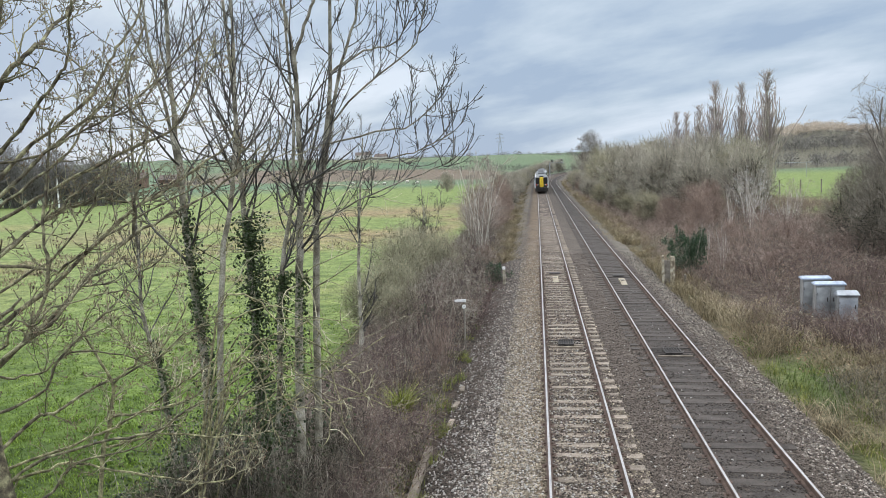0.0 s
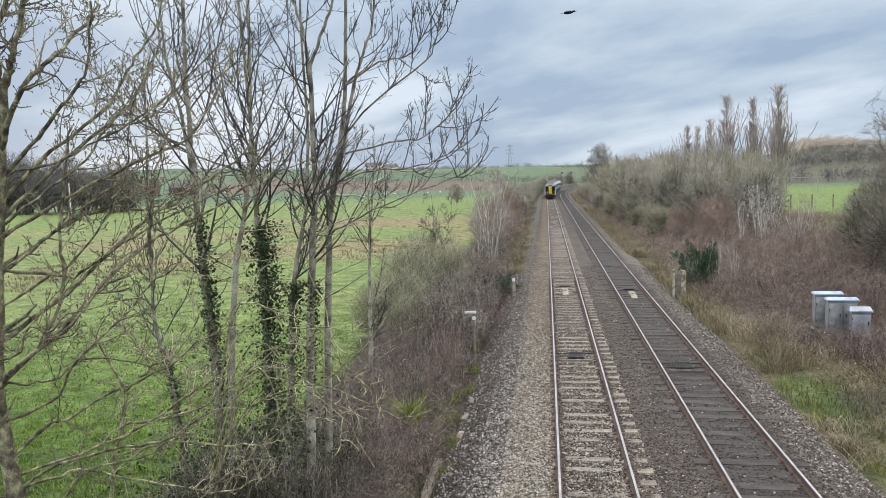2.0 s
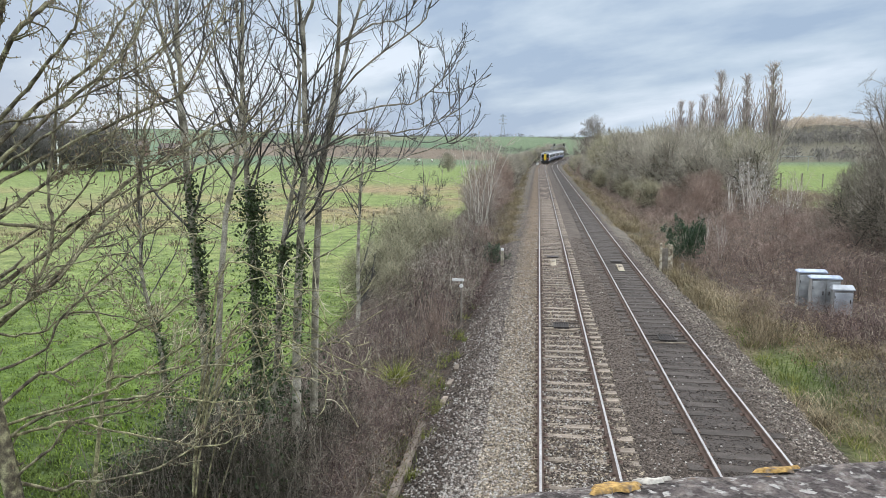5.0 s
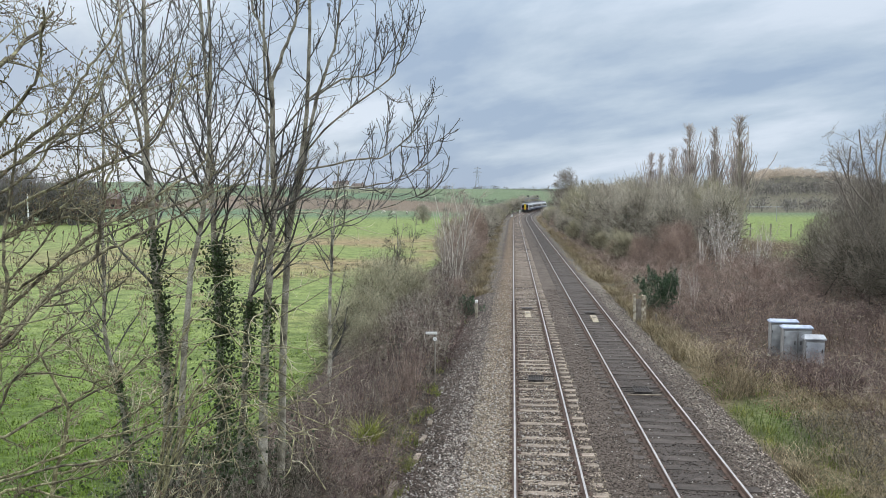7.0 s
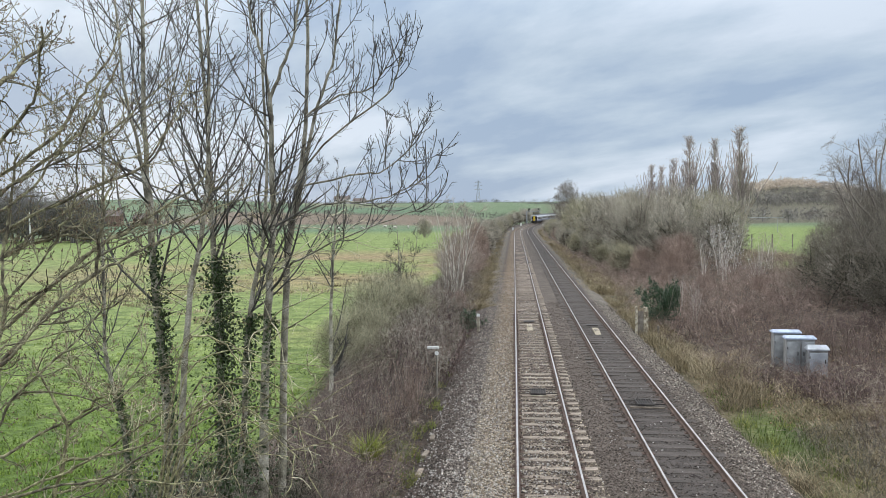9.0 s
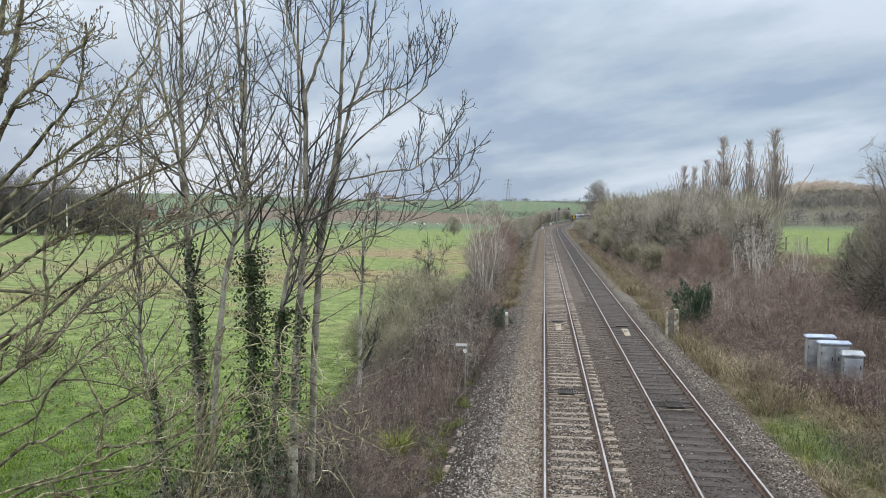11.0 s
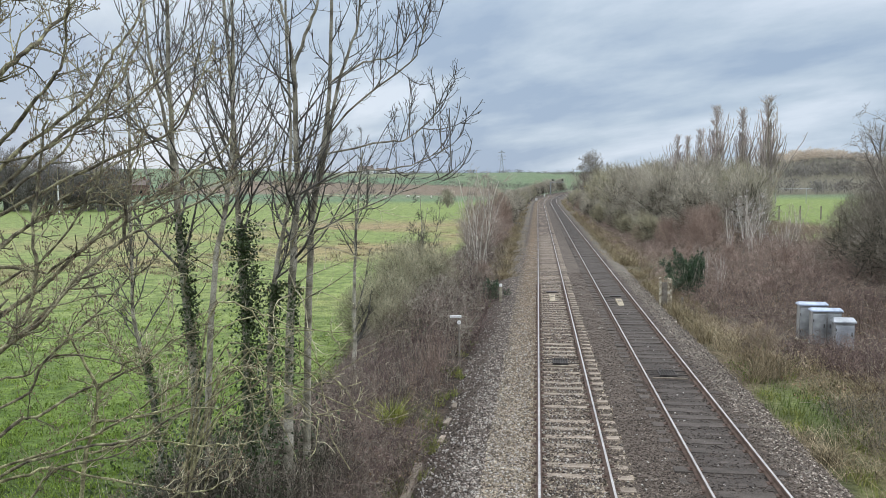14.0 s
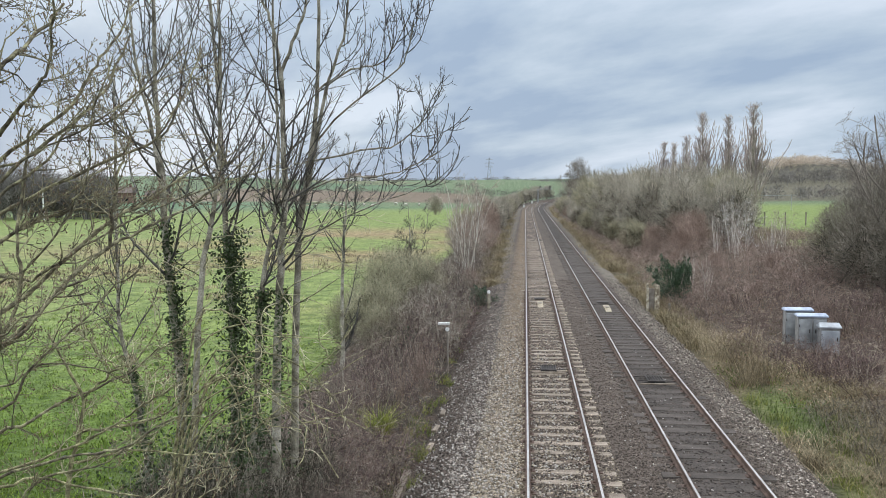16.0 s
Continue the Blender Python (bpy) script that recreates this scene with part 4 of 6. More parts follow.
def spur_tree(name, label, stems, each, bark, twig, long=0.75, group=""):
    """A gnarled bare tree: knobbly boughs set with crooked shoots, short spurs and swollen buds."""
    tr = thing(name, label, "tree", group=group)
    Ps, Rs = [], []
    for n, (r0, r1, pts) in enumerate(stems):
        k = 22
        P = spline(pts, k)
        wob = rng.normal(0, 0.011, (k, 3))
        wob[0] = 0
        P = P + wob
        R = np.linspace(r0, r1, k) * rng.uniform(0.86, 1.18, k)
        V, F = tubes(P[None], R[None], 8)
        mesh_part("trunk" if n == 0 else "bough", V, F, bark, tr, smooth=True)
        Ps.append(P)
        Rs.append(R)
    P0, R0 = np.array(Ps), np.array(Rs)
    P1, R1 = grow(P0, R0, each, 0.22, 0.98, 46, long, 0.09, 0.15, 8, 0.42, least=0.0062, fade=0.3, curl=0.07)
    P2, R2 = grow(P1, R1, 4, 0.15, 0.98, 52, long * 0.4, 0.10, 0.18, 5, 0.7, least=0.0046, fade=0.4)
    P3, R3 = grow(P0, R0, each * 2, 0.12, 1.0, 66, 0.15, 0.12, 0.24, 4, 0.3, least=0.0046, fade=0.2)
    P4, R4 = grow(P3, R3, 2, 0.3, 1.0, 55, 0.06, 0.1, 0.2, 3, 0.8, least=0.004, fade=0.2)
    P5, R5 = grow(P2, R2, 2, 0.2, 0.95, 58, 0.06, 0.1, 0.2, 3, 0.8, least=0.004, fade=0.2)
    V, F = join([tubes(P, R, 4) for P, R in ((P1, R1), (P2, R2), (P3, R3), (P4, R4), (P5, R5))])
    tagged(mesh_part("crown", V, F, twig, tr), kind="stuff")
    V, F = buds(np.concatenate([P[:, -1] for P in (P1, P2, P3, P4, P5)]), 0.0085)
    tagged(mesh_part("bud_growth", V, F, M["bud"], tr, "swollen reddish-brown buds"), kind="stuff")
    return tr


# the maple stands out to the side; its boughs reach over towards the line
MAPLE_TRUNK = [
    (0.115, 0.06, ((-6.9, 8.8, -0.95), (-7.05, 8.8, 1.6), (-7.27, 8.8, 3.1), (-7.33, 8.8, 3.95), (-7.25, 8.8, 5.1), (-7.11, 8.8, 6.22), (-6.96, 8.8, 7.47))),
    (0.045, 0.02, ((-6.96, 8.8, 7.4), (-6.84, 8.8, 7.68), (-6.70, 8.8, 8.09), (-6.45, 8.8, 9.0))),
    (0.04, 0.02, ((-6.97, 8.8, 7.4), (-7.01, 8.8, 7.82), (-6.94, 8.8, 8.11), (-6.6, 8.8, 9.2))),
    (0.032, 0.014, ((-7.05, 8.8, 6.7), (-6.5, 8.5, 7.38), (-6.26, 8.7, 7.71), (-6.21, 9.0, 7.96), (-6.2, 9.6, 8.46)))]
MAPLE_HIGH = [
    (0.026, 0.010, ((-7.08, 8.8, 6.4), (-6.54, 8.8, 6.88), (-6.23, 8.7, 7.14), (-5.90, 8.6, 7.42), (-5.78, 8.6, 7.65), (-5.58, 8.4, 8.21))),
    (0.028, 0.010, ((-7.12, 8.8, 6.1), (-6.84, 9.2, 6.61), (-6.11, 9.4, 7.21), (-5.93, 9.6, 7.64), (-5.75, 9.8, 8.0), (-5.64, 10.2, 8.63))),
    (0.026, 0.010, ((-7.15, 8.8, 5.9), (-6.54, 9.0, 6.52), (-5.96, 9.3, 7.07), (-5.78, 9.7, 7.49), (-5.60, 10.0, 8.18))),
    (0.024, 0.008, ((-7.18, 8.8, 5.7), (-6.58, 9.4, 6.22), (-5.66, 9.8, 6.7), (-5.35, 10.0, 6.89), (-5.17, 10.4, 7.42), (-4.96, 10.6, 8.13))),
    (0.026, 0.009, ((-7.22, 8.8, 5.3), (-6.90, 9.2, 5.66), (-6.55, 9.5, 6.02), (-6.32, 9.8, 6.3), (-5.99, 10.4, 6.67)))]
MAPLE_LOW = [
    (0.022, 0.008, ((-6.75, 9.3, 5.8), (-6.59, 9.6, 5.93), (-6.27, 9.8, 6.03), (-5.9, 10.0, 6.0), (-5.5, 10.2, 6.15))),
    (0.030, 0.009, ((-7.3, 8.8, 4.5), (-6.62, 9.2, 5.06), (-5.84, 9.6, 5.85), (-5.38, 10.0, 6.19), (-4.84, 10.4, 6.66), (-4.74, 10.6, 6.99))),
    (0.030, 0.008, ((-7.32, 8.8, 4.0), (-6.44, 8.9, 4.74), (-5.79, 9.3, 5.49), (-5.32, 9.8, 5.85), (-4.87, 10.2, 6.15), (-4.3, 10.6, 6.75))),
    (0.020, 0.008, ((-5.60, 9.3, 5.62), (-5.47, 9.2, 6.12), (-5.40, 9.3, 6.63), (-5.28, 9.4, 7.0))),
    (0.024, 0.012, ((-6.7, 8.85, 4.6), (-6.49, 8.9, 5.08), (-6.46, 8.9, 5.76), (-6.40, 9.0, 6.48), (-6.3, 9.0, 7.0))),
    (0.030, 0.012, ((-7.32, 8.8, 4.0), (-6.7, 8.4, 4.4), (-6.17, 8.5, 4.77), (-5.9, 8.7, 5.15), (-5.6, 8.9, 5.3)))]


def crooked_boughs(n):
    """Long thin crooked boughs that leave the maple's trunk and wander out towards the line."""
    out = []
    for q in range(n):
        z0, rise, reach = 1.6 + 4.9 * (q + 0.5) / n, rng.uniform(0.2, 2.6), rng.uniform(1.5, 3.3)
        y1, x0 = rng.uniform(8.3, 11.0), -7.2
        twist = np.cumsum(rng.normal(0, 0.15, (7, 3)), axis=0)
        twist[0] = 0
        out.append((rng.uniform(0.015, 0.024), 0.006, tuple((x0 + reach * f + twist[k, 0], 8.8 + (y1 - 8.8) * f + twist[k, 1], z0 + rise * f ** 1.2 + twist[k, 2]) for k, f in enumerate(np.linspace(0, 1, 7)))))
    return out


spur_tree("field_maple", "lichen-yellowed bare maple with low spreading boughs and stubby buds", MAPLE_TRUNK + MAPLE_HIGH + MAPLE_LOW + crooked_boughs(11), 11, M["bark_lichen"], M["twig_green"], group="bare trees by the bridge")
spur_tree("field_maple", "low bare maple with yellow-lichened boughs lying over the bank", [
    (0.033, 0.012, ((-6.9, 9.5, -0.9), (-6.65, 9.6, 1.5), (-6.44, 9.6, 2.75), (-6.28, 9.6, 3.25), (-6.22, 9.6, 3.71), (-6.36, 9.6, 4.05), (-6.61, 9.6, 4.5))),
    (0.017, 0.008, ((-6.21, 9.6, 3.72), (-6.01, 9.7, 3.93), (-5.82, 9.7, 4.07), (-5.61, 9.8, 4.15), (-5.27, 9.9, 4.7))),
    (0.013, 0.006, ((-5.81, 9.7, 4.08), (-6.12, 9.8, 4.26), (-6.27, 9.8, 4.48), (-6.40, 9.9, 4.9))),
    (0.020, 0.007, ((-6.28, 9.6, 3.3), (-5.56, 10.0, 3.34), (-4.96, 10.0, 3.7), (-4.4, 10.0, 4.0))),
    (0.019, 0.006, ((-7.20, 8.9, 2.9), (-6.11, 9.4, 3.23), (-5.42, 9.4, 3.65), (-4.82, 9.4, 4.03))),
    (0.018, 0.006, ((-6.4, 9.6, 2.9), (-5.76, 9.8, 3.0), (-4.96, 9.8, 2.97), (-4.24, 9.8, 3.03))),
    (0.021, 0.006, ((-7.15, 8.9, 2.75), (-6.6, 9.2, 2.85), (-5.92, 9.2, 2.75), (-4.83, 9.2, 2.62), (-4.3, 9.2, 2.85)))],
    9, M["bough_lichen"], M["whip"], long=0.5, group="bare trees by the bridge")


def arching_whips(n):
    """Whips that leave the elder's stems, arch over towards the line and droop."""
    out = []
    for q in range(n):
        x, y, z = rng.uniform(-5.95, -5.75), rng.uniform(11.1, 11.4), rng.uniform(1.7, 2.3)
        rise, reach, drop = rng.uniform(1.0, 2.4), rng.uniform(0.9, 2.2), rng.uniform(0.4, 1.7)
        y1, side = y + rng.uniform(-0.9, 0.9), rng.uniform(0.1, 0.7)
        line = [(x, y, z), (x + 0.6 * side, y1, z + 0.75 * rise), (x + side + 0.3 * reach, y1, z + rise), (x + side + 0.75 * reach, y1, z + rise - 0.35 * drop), (x + side + reach, y1, z + rise - drop)]
        out.append((rng.uniform(0.014, 0.019), 0.006, tuple(tuple(c + rng.normal(0, 0.07) * (k > 0) for c in p) for k, p in enumerate(line))))
    return out


tree_from_lines("elder_shrub", "pale arching elder whose whips droop over the bank", [
    (0.022, 0.007, ((-6.2, 11.3, -0.8), (-5.9, 11.2, 2.0), (-5.47, 11.2, 4.3), (-5.12, 11.2, 4.57), (-4.82, 11.2, 4.44), (-4.54, 11.2, 4.21), (-3.93, 11.2, 4.17))),
    (0.017, 0.007, ((-6.2, 11.3, -0.8), (-5.8, 11.2, 2.0), (-5.29, 11.2, 3.55), (-4.96, 11.2, 3.52), (-4.83, 11.2, 3.09), (-4.77, 11.2, 2.69), (-4.63, 11.2, 2.32))),
    (0.015, 0.006, ((-6.2, 11.3, -0.8), (-5.9, 11.4, 2.4), (-5.24, 11.4, 3.93), (-4.66, 11.4, 3.53), (-4.25, 11.4, 3.17), (-4.05, 11.4, 2.85))),
    (0.014, 0.006, ((-6.2, 11.3, -0.8), (-5.6, 11.4, 2.2), (-4.96, 11.5, 2.92), (-4.37, 11.5, 3.26), (-3.61, 11.5, 3.85), (-3.28, 11.5, 4.27))),
    (0.014, 0.006, ((-6.2, 11.3, -0.8), (-5.9, 11.3, 2.0), (-5.0, 11.2, 3.33), (-4.26, 11.2, 3.59), (-3.54, 11.2, 3.52))),
    (0.012, 0.006, ((-6.2, 11.3, -0.8), (-5.3, 11.5, 2.0), (-4.58, 11.6, 2.89), (-3.81, 11.6, 3.41), (-3.1, 11.6, 3.85)))] + arching_whips(6),
    (2, 0.45, 0.95, 44, 1.0, 0.0, None), M["bough_lichen"], M["whip"], spec=dict(n2=2, n3=1, n4=1, n5=1, ratio=0.35, l2=0.45, l3=0.2, curl=0.14, wander=0.06, n6=0), group="bare trees by the bridge")


# ---- scrub, brambles and hedges ----
def canes(n, area, tall, long, radius, material, name, label, flat=0.5, k=5):
    """A thicket of arching canes; area gives places (n, 2)."""
    c = area(n)
    n = len(c)
    z = height(c[:, 0], c[:, 1])
    a = rng.uniform(0, 2 * np.pi, n)
    out = np.stack([np.cos(a), np.sin(a), np.zeros(n)], 1)
    L = long * rng.uniform(0.5, 1.3, n)
    H = tall(c[:, 0], c[:, 1]) * rng.uniform(0.25, 1.1, n)
    s = np.linspace(0, 1, k)
    shape = np.sin(s * rng.uniform(1.3, 2.7, n)[:, None])
    P = np.empty((n, k, 3))
    P[:, :, :2] = c[:, None, :] + out[:, None, :2] * (L[:, None] * s[None] ** 1.2)[:, :, None]
    P[:, :, 2] = z[:, None] + H[:, None] * shape
    P += np.cumsum(rng.normal(0, 0.035 + 0.03 * flat, P.shape) * (s[None, :, None] > 0), axis=1)
    R = radius * rng.uniform(0.6, 1.3, n)[:, None] * np.linspace(1, 0.45, k)[None]
    V, F = tubes(P, R, 3)
    return tagged(mesh_part(name, V, F, material), label, "undergrowth", kind="stuff")


def within(x0, x1, y0, y1, test=None):
    def area(n):
        t = rng.uniform(0, 1, n)
        y = 1 / np.sqrt(1 / y0 ** 2 + (1 / y1 ** 2 - 1 / y0 ** 2) * t)
        u = rng.uniform(x0, x1, n)
        c = np.stack([u + bend(y), y], 1)
        return c if test is None else c[test(u, y)]
    return area


def left_tall(x, y):
    u = x - bend(y)
    mound = np.exp(-(((u + 5.3) / 1.9) ** 2)) * (1.75 + 0.35 * waves(x, y, 2.2, 1))
    mound = mound * (1 - 0.8 * np.exp(-((u + 4.45) / 0.75) ** 2 - ((y - 19.4) / 1.3) ** 2))
    return np.maximum(mound, 0.15)


def right_tall(x, y):
    u = x - bend(y)
    return (0.75 + 0.5 * ss(8, 14, u)) * (1 + 0.8 * waves(x, y, 2.2, 6)) * (0.25 + 0.75 * ss(6.2, 7.6, u))


canes(5200, within(-7.6, -3.5, 12, 34, lambda u, y: (u < -3.75 + 0.35 * np.sin(y * 0.8)) & ((y > 16.5) | (u > -5.2))), left_tall, 0.9, 0.0045, M["cane"], "bramble_thicket", "leafless purple-brown bramble thicket on the bank", flat=1.2, k=6)
canes(2600, within(-7.8, -3.6, 12, 34, lambda u, y: (y > 16.5) | (u > -5.2)), left_tall, 0.5, 0.006, M["hedge_dark"], "twiggy_thicket", "grey twiggy scrub among brambles on the bank", flat=1.5)
canes(3500, within(-8.5, -3.2, 30, 75), lambda x, y: left_tall(x, y) * 0.95 + 0.3, 0.9, 0.009, M["cane"], "bramble_thicket", "leafless bramble thicket along the line", flat=1.2)


canes(3600, within(-7.8, -4.5, 11.4, 15.8), lambda x, y: 1.8 + 0.6 * waves(x, y, 1.3), 0.5, 0.006, M["hedge_dark"], "undergrowth", "olive-brown dead stems round the tree feet", flat=1.5)


def twiglets(n, area, tall, length, radius, material, name, label):
    """Fine dead twigs that lie every way through a thicket."""
    c = area(n)
    n = len(c)
    z = height(c[:, 0], c[:, 1]) + tall(c[:, 0], c[:, 1]) * rng.uniform(0.15, 1.05, n) ** 0.6
    p = np.concatenate([c, z[:, None]], 1)
    d = unit(rng.normal(size=(n, 3)) * np.array((1, 1, 0.8)) + np.array((0, 0, 0.35)))
    L = length * rng.uniform(0.4, 1.5, n)[:, None]
    P = np.stack([p - d * L / 2, p + rng.normal(0, 0.08, (n, 3)) * L, p + d * L / 2], 1)
    R = radius * rng.uniform(0.6, 1.3, n)[:, None] * np.array((1, 0.9, 0.5))[None]
    V, F = tubes(P, R, 3)
    return tagged(mesh_part(name, V, F, material), label, "undergrowth", kind="stuff")


twiglets(6500, within(-7.8, -4.5, 11.4, 15.8), lambda x, y: 1.7 + 0.6 * waves(x, y, 1.3), 0.5, 0.0048, M["dead_stem_shade"], "undergrowth_twigs", "tangled dark twigs round the tree feet")
twiglets(9000, within(-7.6, -3.6, 12, 34, lambda u, y: (u < -3.75 + 0.35 * np.sin(y * 0.8)) & ((y > 16.5) | (u > -5.2))), left_tall, 0.42, 0.0042, M["cane"], "thicket_twigs", "tangle of fine brown twigs in the thicket")
twiglets(5200, within(-7.6, -3.6, 12, 34), left_tall, 0.35, 0.004, M["pale_twig"], "thicket_twigs", "pale dry twigs caught in the thicket")
twiglets(5000, within(-8.2, -3.4, 30, 70), lambda x, y: left_tall(x, y) * 0.95 + 0.3, 0.6, 0.008, M["hedge_dark"], "thicket_twigs", "tangle of grey-brown twigs along the line")


def bank_test(u, y):
    return (u > 6.7 + 1.6 * ss(36, 25, y)) & ~((u < 9.2) & (y < 28)) & ~((np.abs(u - 10.4) < 1.6) & (y > 27.5) & (y < 33.6))


canes(5200, within(6.6, 26, 28, 48, bank_test), right_tall, 1.0, 0.006, M["cane"], "bramble_bank", "purple-brown leafless brambles covering the bank")
canes(5500, within(6.6, 26, 40, 85, bank_test), right_tall, 1.1, 0.0085, M["cane_red"], "bramble_bank", "russet leafless brambles covering the bank")
canes(2600, within(6.6, 26, 27, 85, bank_test), right_tall, 0.7, 0.0065, M["cane"], "bramble_bank", "purple-brown leafless brambles covering the bank")
canes(5200, within(7.6, 17, 14, 30, lambda u, y: u > 8.0 + 0.09 * (y - 16)), lambda x, y: 1.0 + 0.4 * waves(x, y, 1.2), 0.9, 0.006, M["cane"], "dead_stalks", "grey dead stalks beside the verge")
canes(1700, within(8.8, 12.8, 26, 31.2), lambda x, y: 0.85 + 0 * x, 0.8, 0.007, M["cane"], "bramble_tangle", "brown bramble tangle at the foot of the cabinets")


canes(2600, within(6.4, 13, 66, 150), lambda x, y: 0.7 + 0.3 * waves(x, y, 3.1), 1.2, 0.012, M["cane_red"], "bramble_bank", "russet leafless brambles along the far verge")
twiglets(1500, within(7.8, 16, 14, 29, lambda u, y: u > 8.0 + 0.09 * (y - 16)), lambda x, y: 1.0 + 0.4 * waves(x, y, 1.2), 0.5, 0.006, M["pale_twig"], "bank_twigs", "pale dry stalks beside the verge")
twiglets(5500, within(6.8, 26, 28, 46, bank_test), lambda x, y: right_tall(x, y) * 1.1, 0.45, 0.005, M["cane"], "bank_twigs", "tangle of purple-brown twigs over the bank")
twiglets(5500, within(6.8, 26, 42, 85, bank_test), lambda x, y: right_tall(x, y) * 1.1, 0.6, 0.0085, M["cane_red"], "bank_twigs", "tangle of russet twigs over the bank")
twiglets(5500, within(6.9, 24, 24, 80, bank_test), lambda x, y: right_tall(x, y) * 1.15, 0.5, 0.005, M["pale_twig"], "bank_twigs", "pale dry stalks over the bank")


def litter(n, area, size, material, name, label, top):
    c = area(n)
    z = height(c[:, 0], c[:, 1]) + np.abs(rng.normal(0, 1, len(c))) * top
    V, F = leaves(np.concatenate([c, z[:, None]], 1), size)
    return tagged(mesh_part(name, V, F, material), label, "leaf litter", kind="stuff")


canes(1500, within(-9.6, -5.6, 8.6, 12.2), lambda x, y: 0.9 + 0.5 * waves(x, y, 1.3), 0.7, 0.006, M["dead_stem_shade"], "undergrowth", "dark dead stems under the maple", flat=1.5)
twiglets(2600, within(-9.6, -5.4, 8.6, 12.2), lambda x, y: 0.9 + 0.5 * waves(x, y, 1.3), 0.45, 0.005, M["dead_stem_shade"], "undergrowth_twigs", "tangled dark twigs under the maple")
litter(9000, within(-7.8, -3.4, 12, 45), 0.05, M["dead_leaf"], "dead_leaves", "withered leaves caught in the brambles", 0.45)
litter(12000, within(7.0, 25, 24, 80), 0.07, M["dead_leaf"], "dead_leaves", "withered leaves caught in the brambles", 0.3)


litter(3200, within(6.0, 8.4, 26, 48, lambda u, y: waves(u, y, 1.3, 3) > 0.1), 0.07, M["blade_verge"], "verge_weeds", "low green weeds among the withered grass", 0.14)
litter(13000, within(-7.8, -4.7, 11.4, 16), 0.07, M["ivy"], "ground_ivy", "dark ivy tangle round the tree feet", 1.1)
litter(3600, within(-10.5, -6.6, 9.0, 13.0, lambda u, y: waves(u, y, 0.9, 2) > 0.0), 0.07, M["ivy"], "ground_ivy", "sprays of dark ivy under the maple", 0.8)


def turf(n, area, tall, width, material, name, label, lean=0.5):
    c = area(n)
    p = np.concatenate([c, height(c[:, 0], c[:, 1])[:, None]], 1)
    V, F = blades(p, tall, width, lean)
    return tagged(mesh_part(name, V, F, material), label, "grass", kind="stuff")


turf(22000, within(-30, -8.3, 16.5, 55), 0.075, 0.014, M["blade"], "pasture_grass", "short bright green pasture grass")
turf(8000, within(5.8, 9.8, 15, 32, lambda u, y: np.exp(-(((u - 7.2) / 1.3) ** 2 + ((y - 24.0) / 3.0) ** 2) ** 2) + 0.12 > rng.uniform(0.1, 1, len(u))), 0.2, 0.009, M["blade_verge"], "verge_grass", "green grass patch on the verge")


def tussocks(n, area, per, tall, width, material, name, label, lean=0.8, spread=0.16):
    c = area(n)
    c = np.repeat(c, per, axis=0) + rng.normal(0, spread, (len(c) * per, 2))
    p = np.concatenate([c, height(c[:, 0], c[:, 1])[:, None]], 1)
    V, F = blades(p, tall, width, lean)
    return tagged(mesh_part(name, V, F, material), label, "grass", kind="stuff")


tussocks(150, within(6.0, 9.6, 14, 36, lambda u, y: ~((np.abs(u - 7.2) < 1.2) & (np.abs(y - 24.0) < 2.6)) & ~((y < 23) & (u > 7.4))), 50, 0.40, 0.008, M["blade_dry"], "dry_grass", "pale straw-coloured grass tussocks on the verge", spread=0.2, lean=1.4)
tussocks(150, within(5.8, 7.5, 33, 80), 40, 0.42, 0.012, M["blade_dull"], "dry_grass", "pale straw-coloured grass tussocks beside the line")
tussocks(70, within(6.1, 9.0, 13, 34), 40, 0.24, 0.008, M["blade_sedge"], "rank_grass", "yellow-green rank grass clumps on the verge")
tussocks(60, within(-4.1, -3.3, 14, 60), 40, 0.25, 0.007, M["blade_sedge"], "cess_grass", "small grass tufts along the ballast edge", spread=0.1)
tussocks(240, within(5.1, 7.6, 62, 260), 26, 0.55, 0.02, M["blade_dull"], "dry_grass", "tan grass tussocks along the far verge", spread=0.3)
tussocks(420, within(-4.4, -2.3, 52, 240), 26, 0.45, 0.018, M["blade_dull"], "dry_grass", "dull tan grass along the far ballast edge", spread=0.25)
tussocks(1700, within(-30, -8.2, 12, 46), 20, 0.11, 0.012, M["blade"], "pasture_tufts", "bright tufts of grass in the pasture", spread=0.13, lean=0.9)
tussocks(900, within(-26, -8.2, 13, 42), 22, 0.07, 0.014, M["blade_verge"], "pasture_tufts", "darker tufts of longer grass in the pasture", spread=0.16)
tussocks(700, within(-46, -9, 50, 115, lambda u, y: waves(u, y, 9, 5) > -0.1), 18, 0.26, 0.03, M["blade_dry"], "pasture_rushes", "tan withered rushes in the damp pasture", spread=0.35)
tussocks(260, within(17, 31, 78, 112), 24, 0.5, 0.02, M["blade_dry"], "dry_grass", "pale straw grass at the edge of the field", spread=0.4)
tussocks(500, within(-13, -6.5, 9.5, 16), 30, 0.2, 0.012, M["blade_verge"], "bank_grass", "rank dark green grass under the trees", spread=0.2)
tussocks(300, within(6.8, 11.5, 13, 27, lambda u, y: u > 7.0 + 0.9 * np.exp(-((y - 24) / 3.0) ** 2)), 44, 0.45, 0.009, M["blade_dull"], "withered_grass", "matted withered brown grass on the verge", spread=0.22, lean=1.5)
tussocks(34, within(6.3, 8.4, 27, 37), 60, 0.62, 0.008, M["blade_dry"], "dry_grass", "tall pale straw-coloured tussocks on the verge", spread=0.18, lean=0.9)
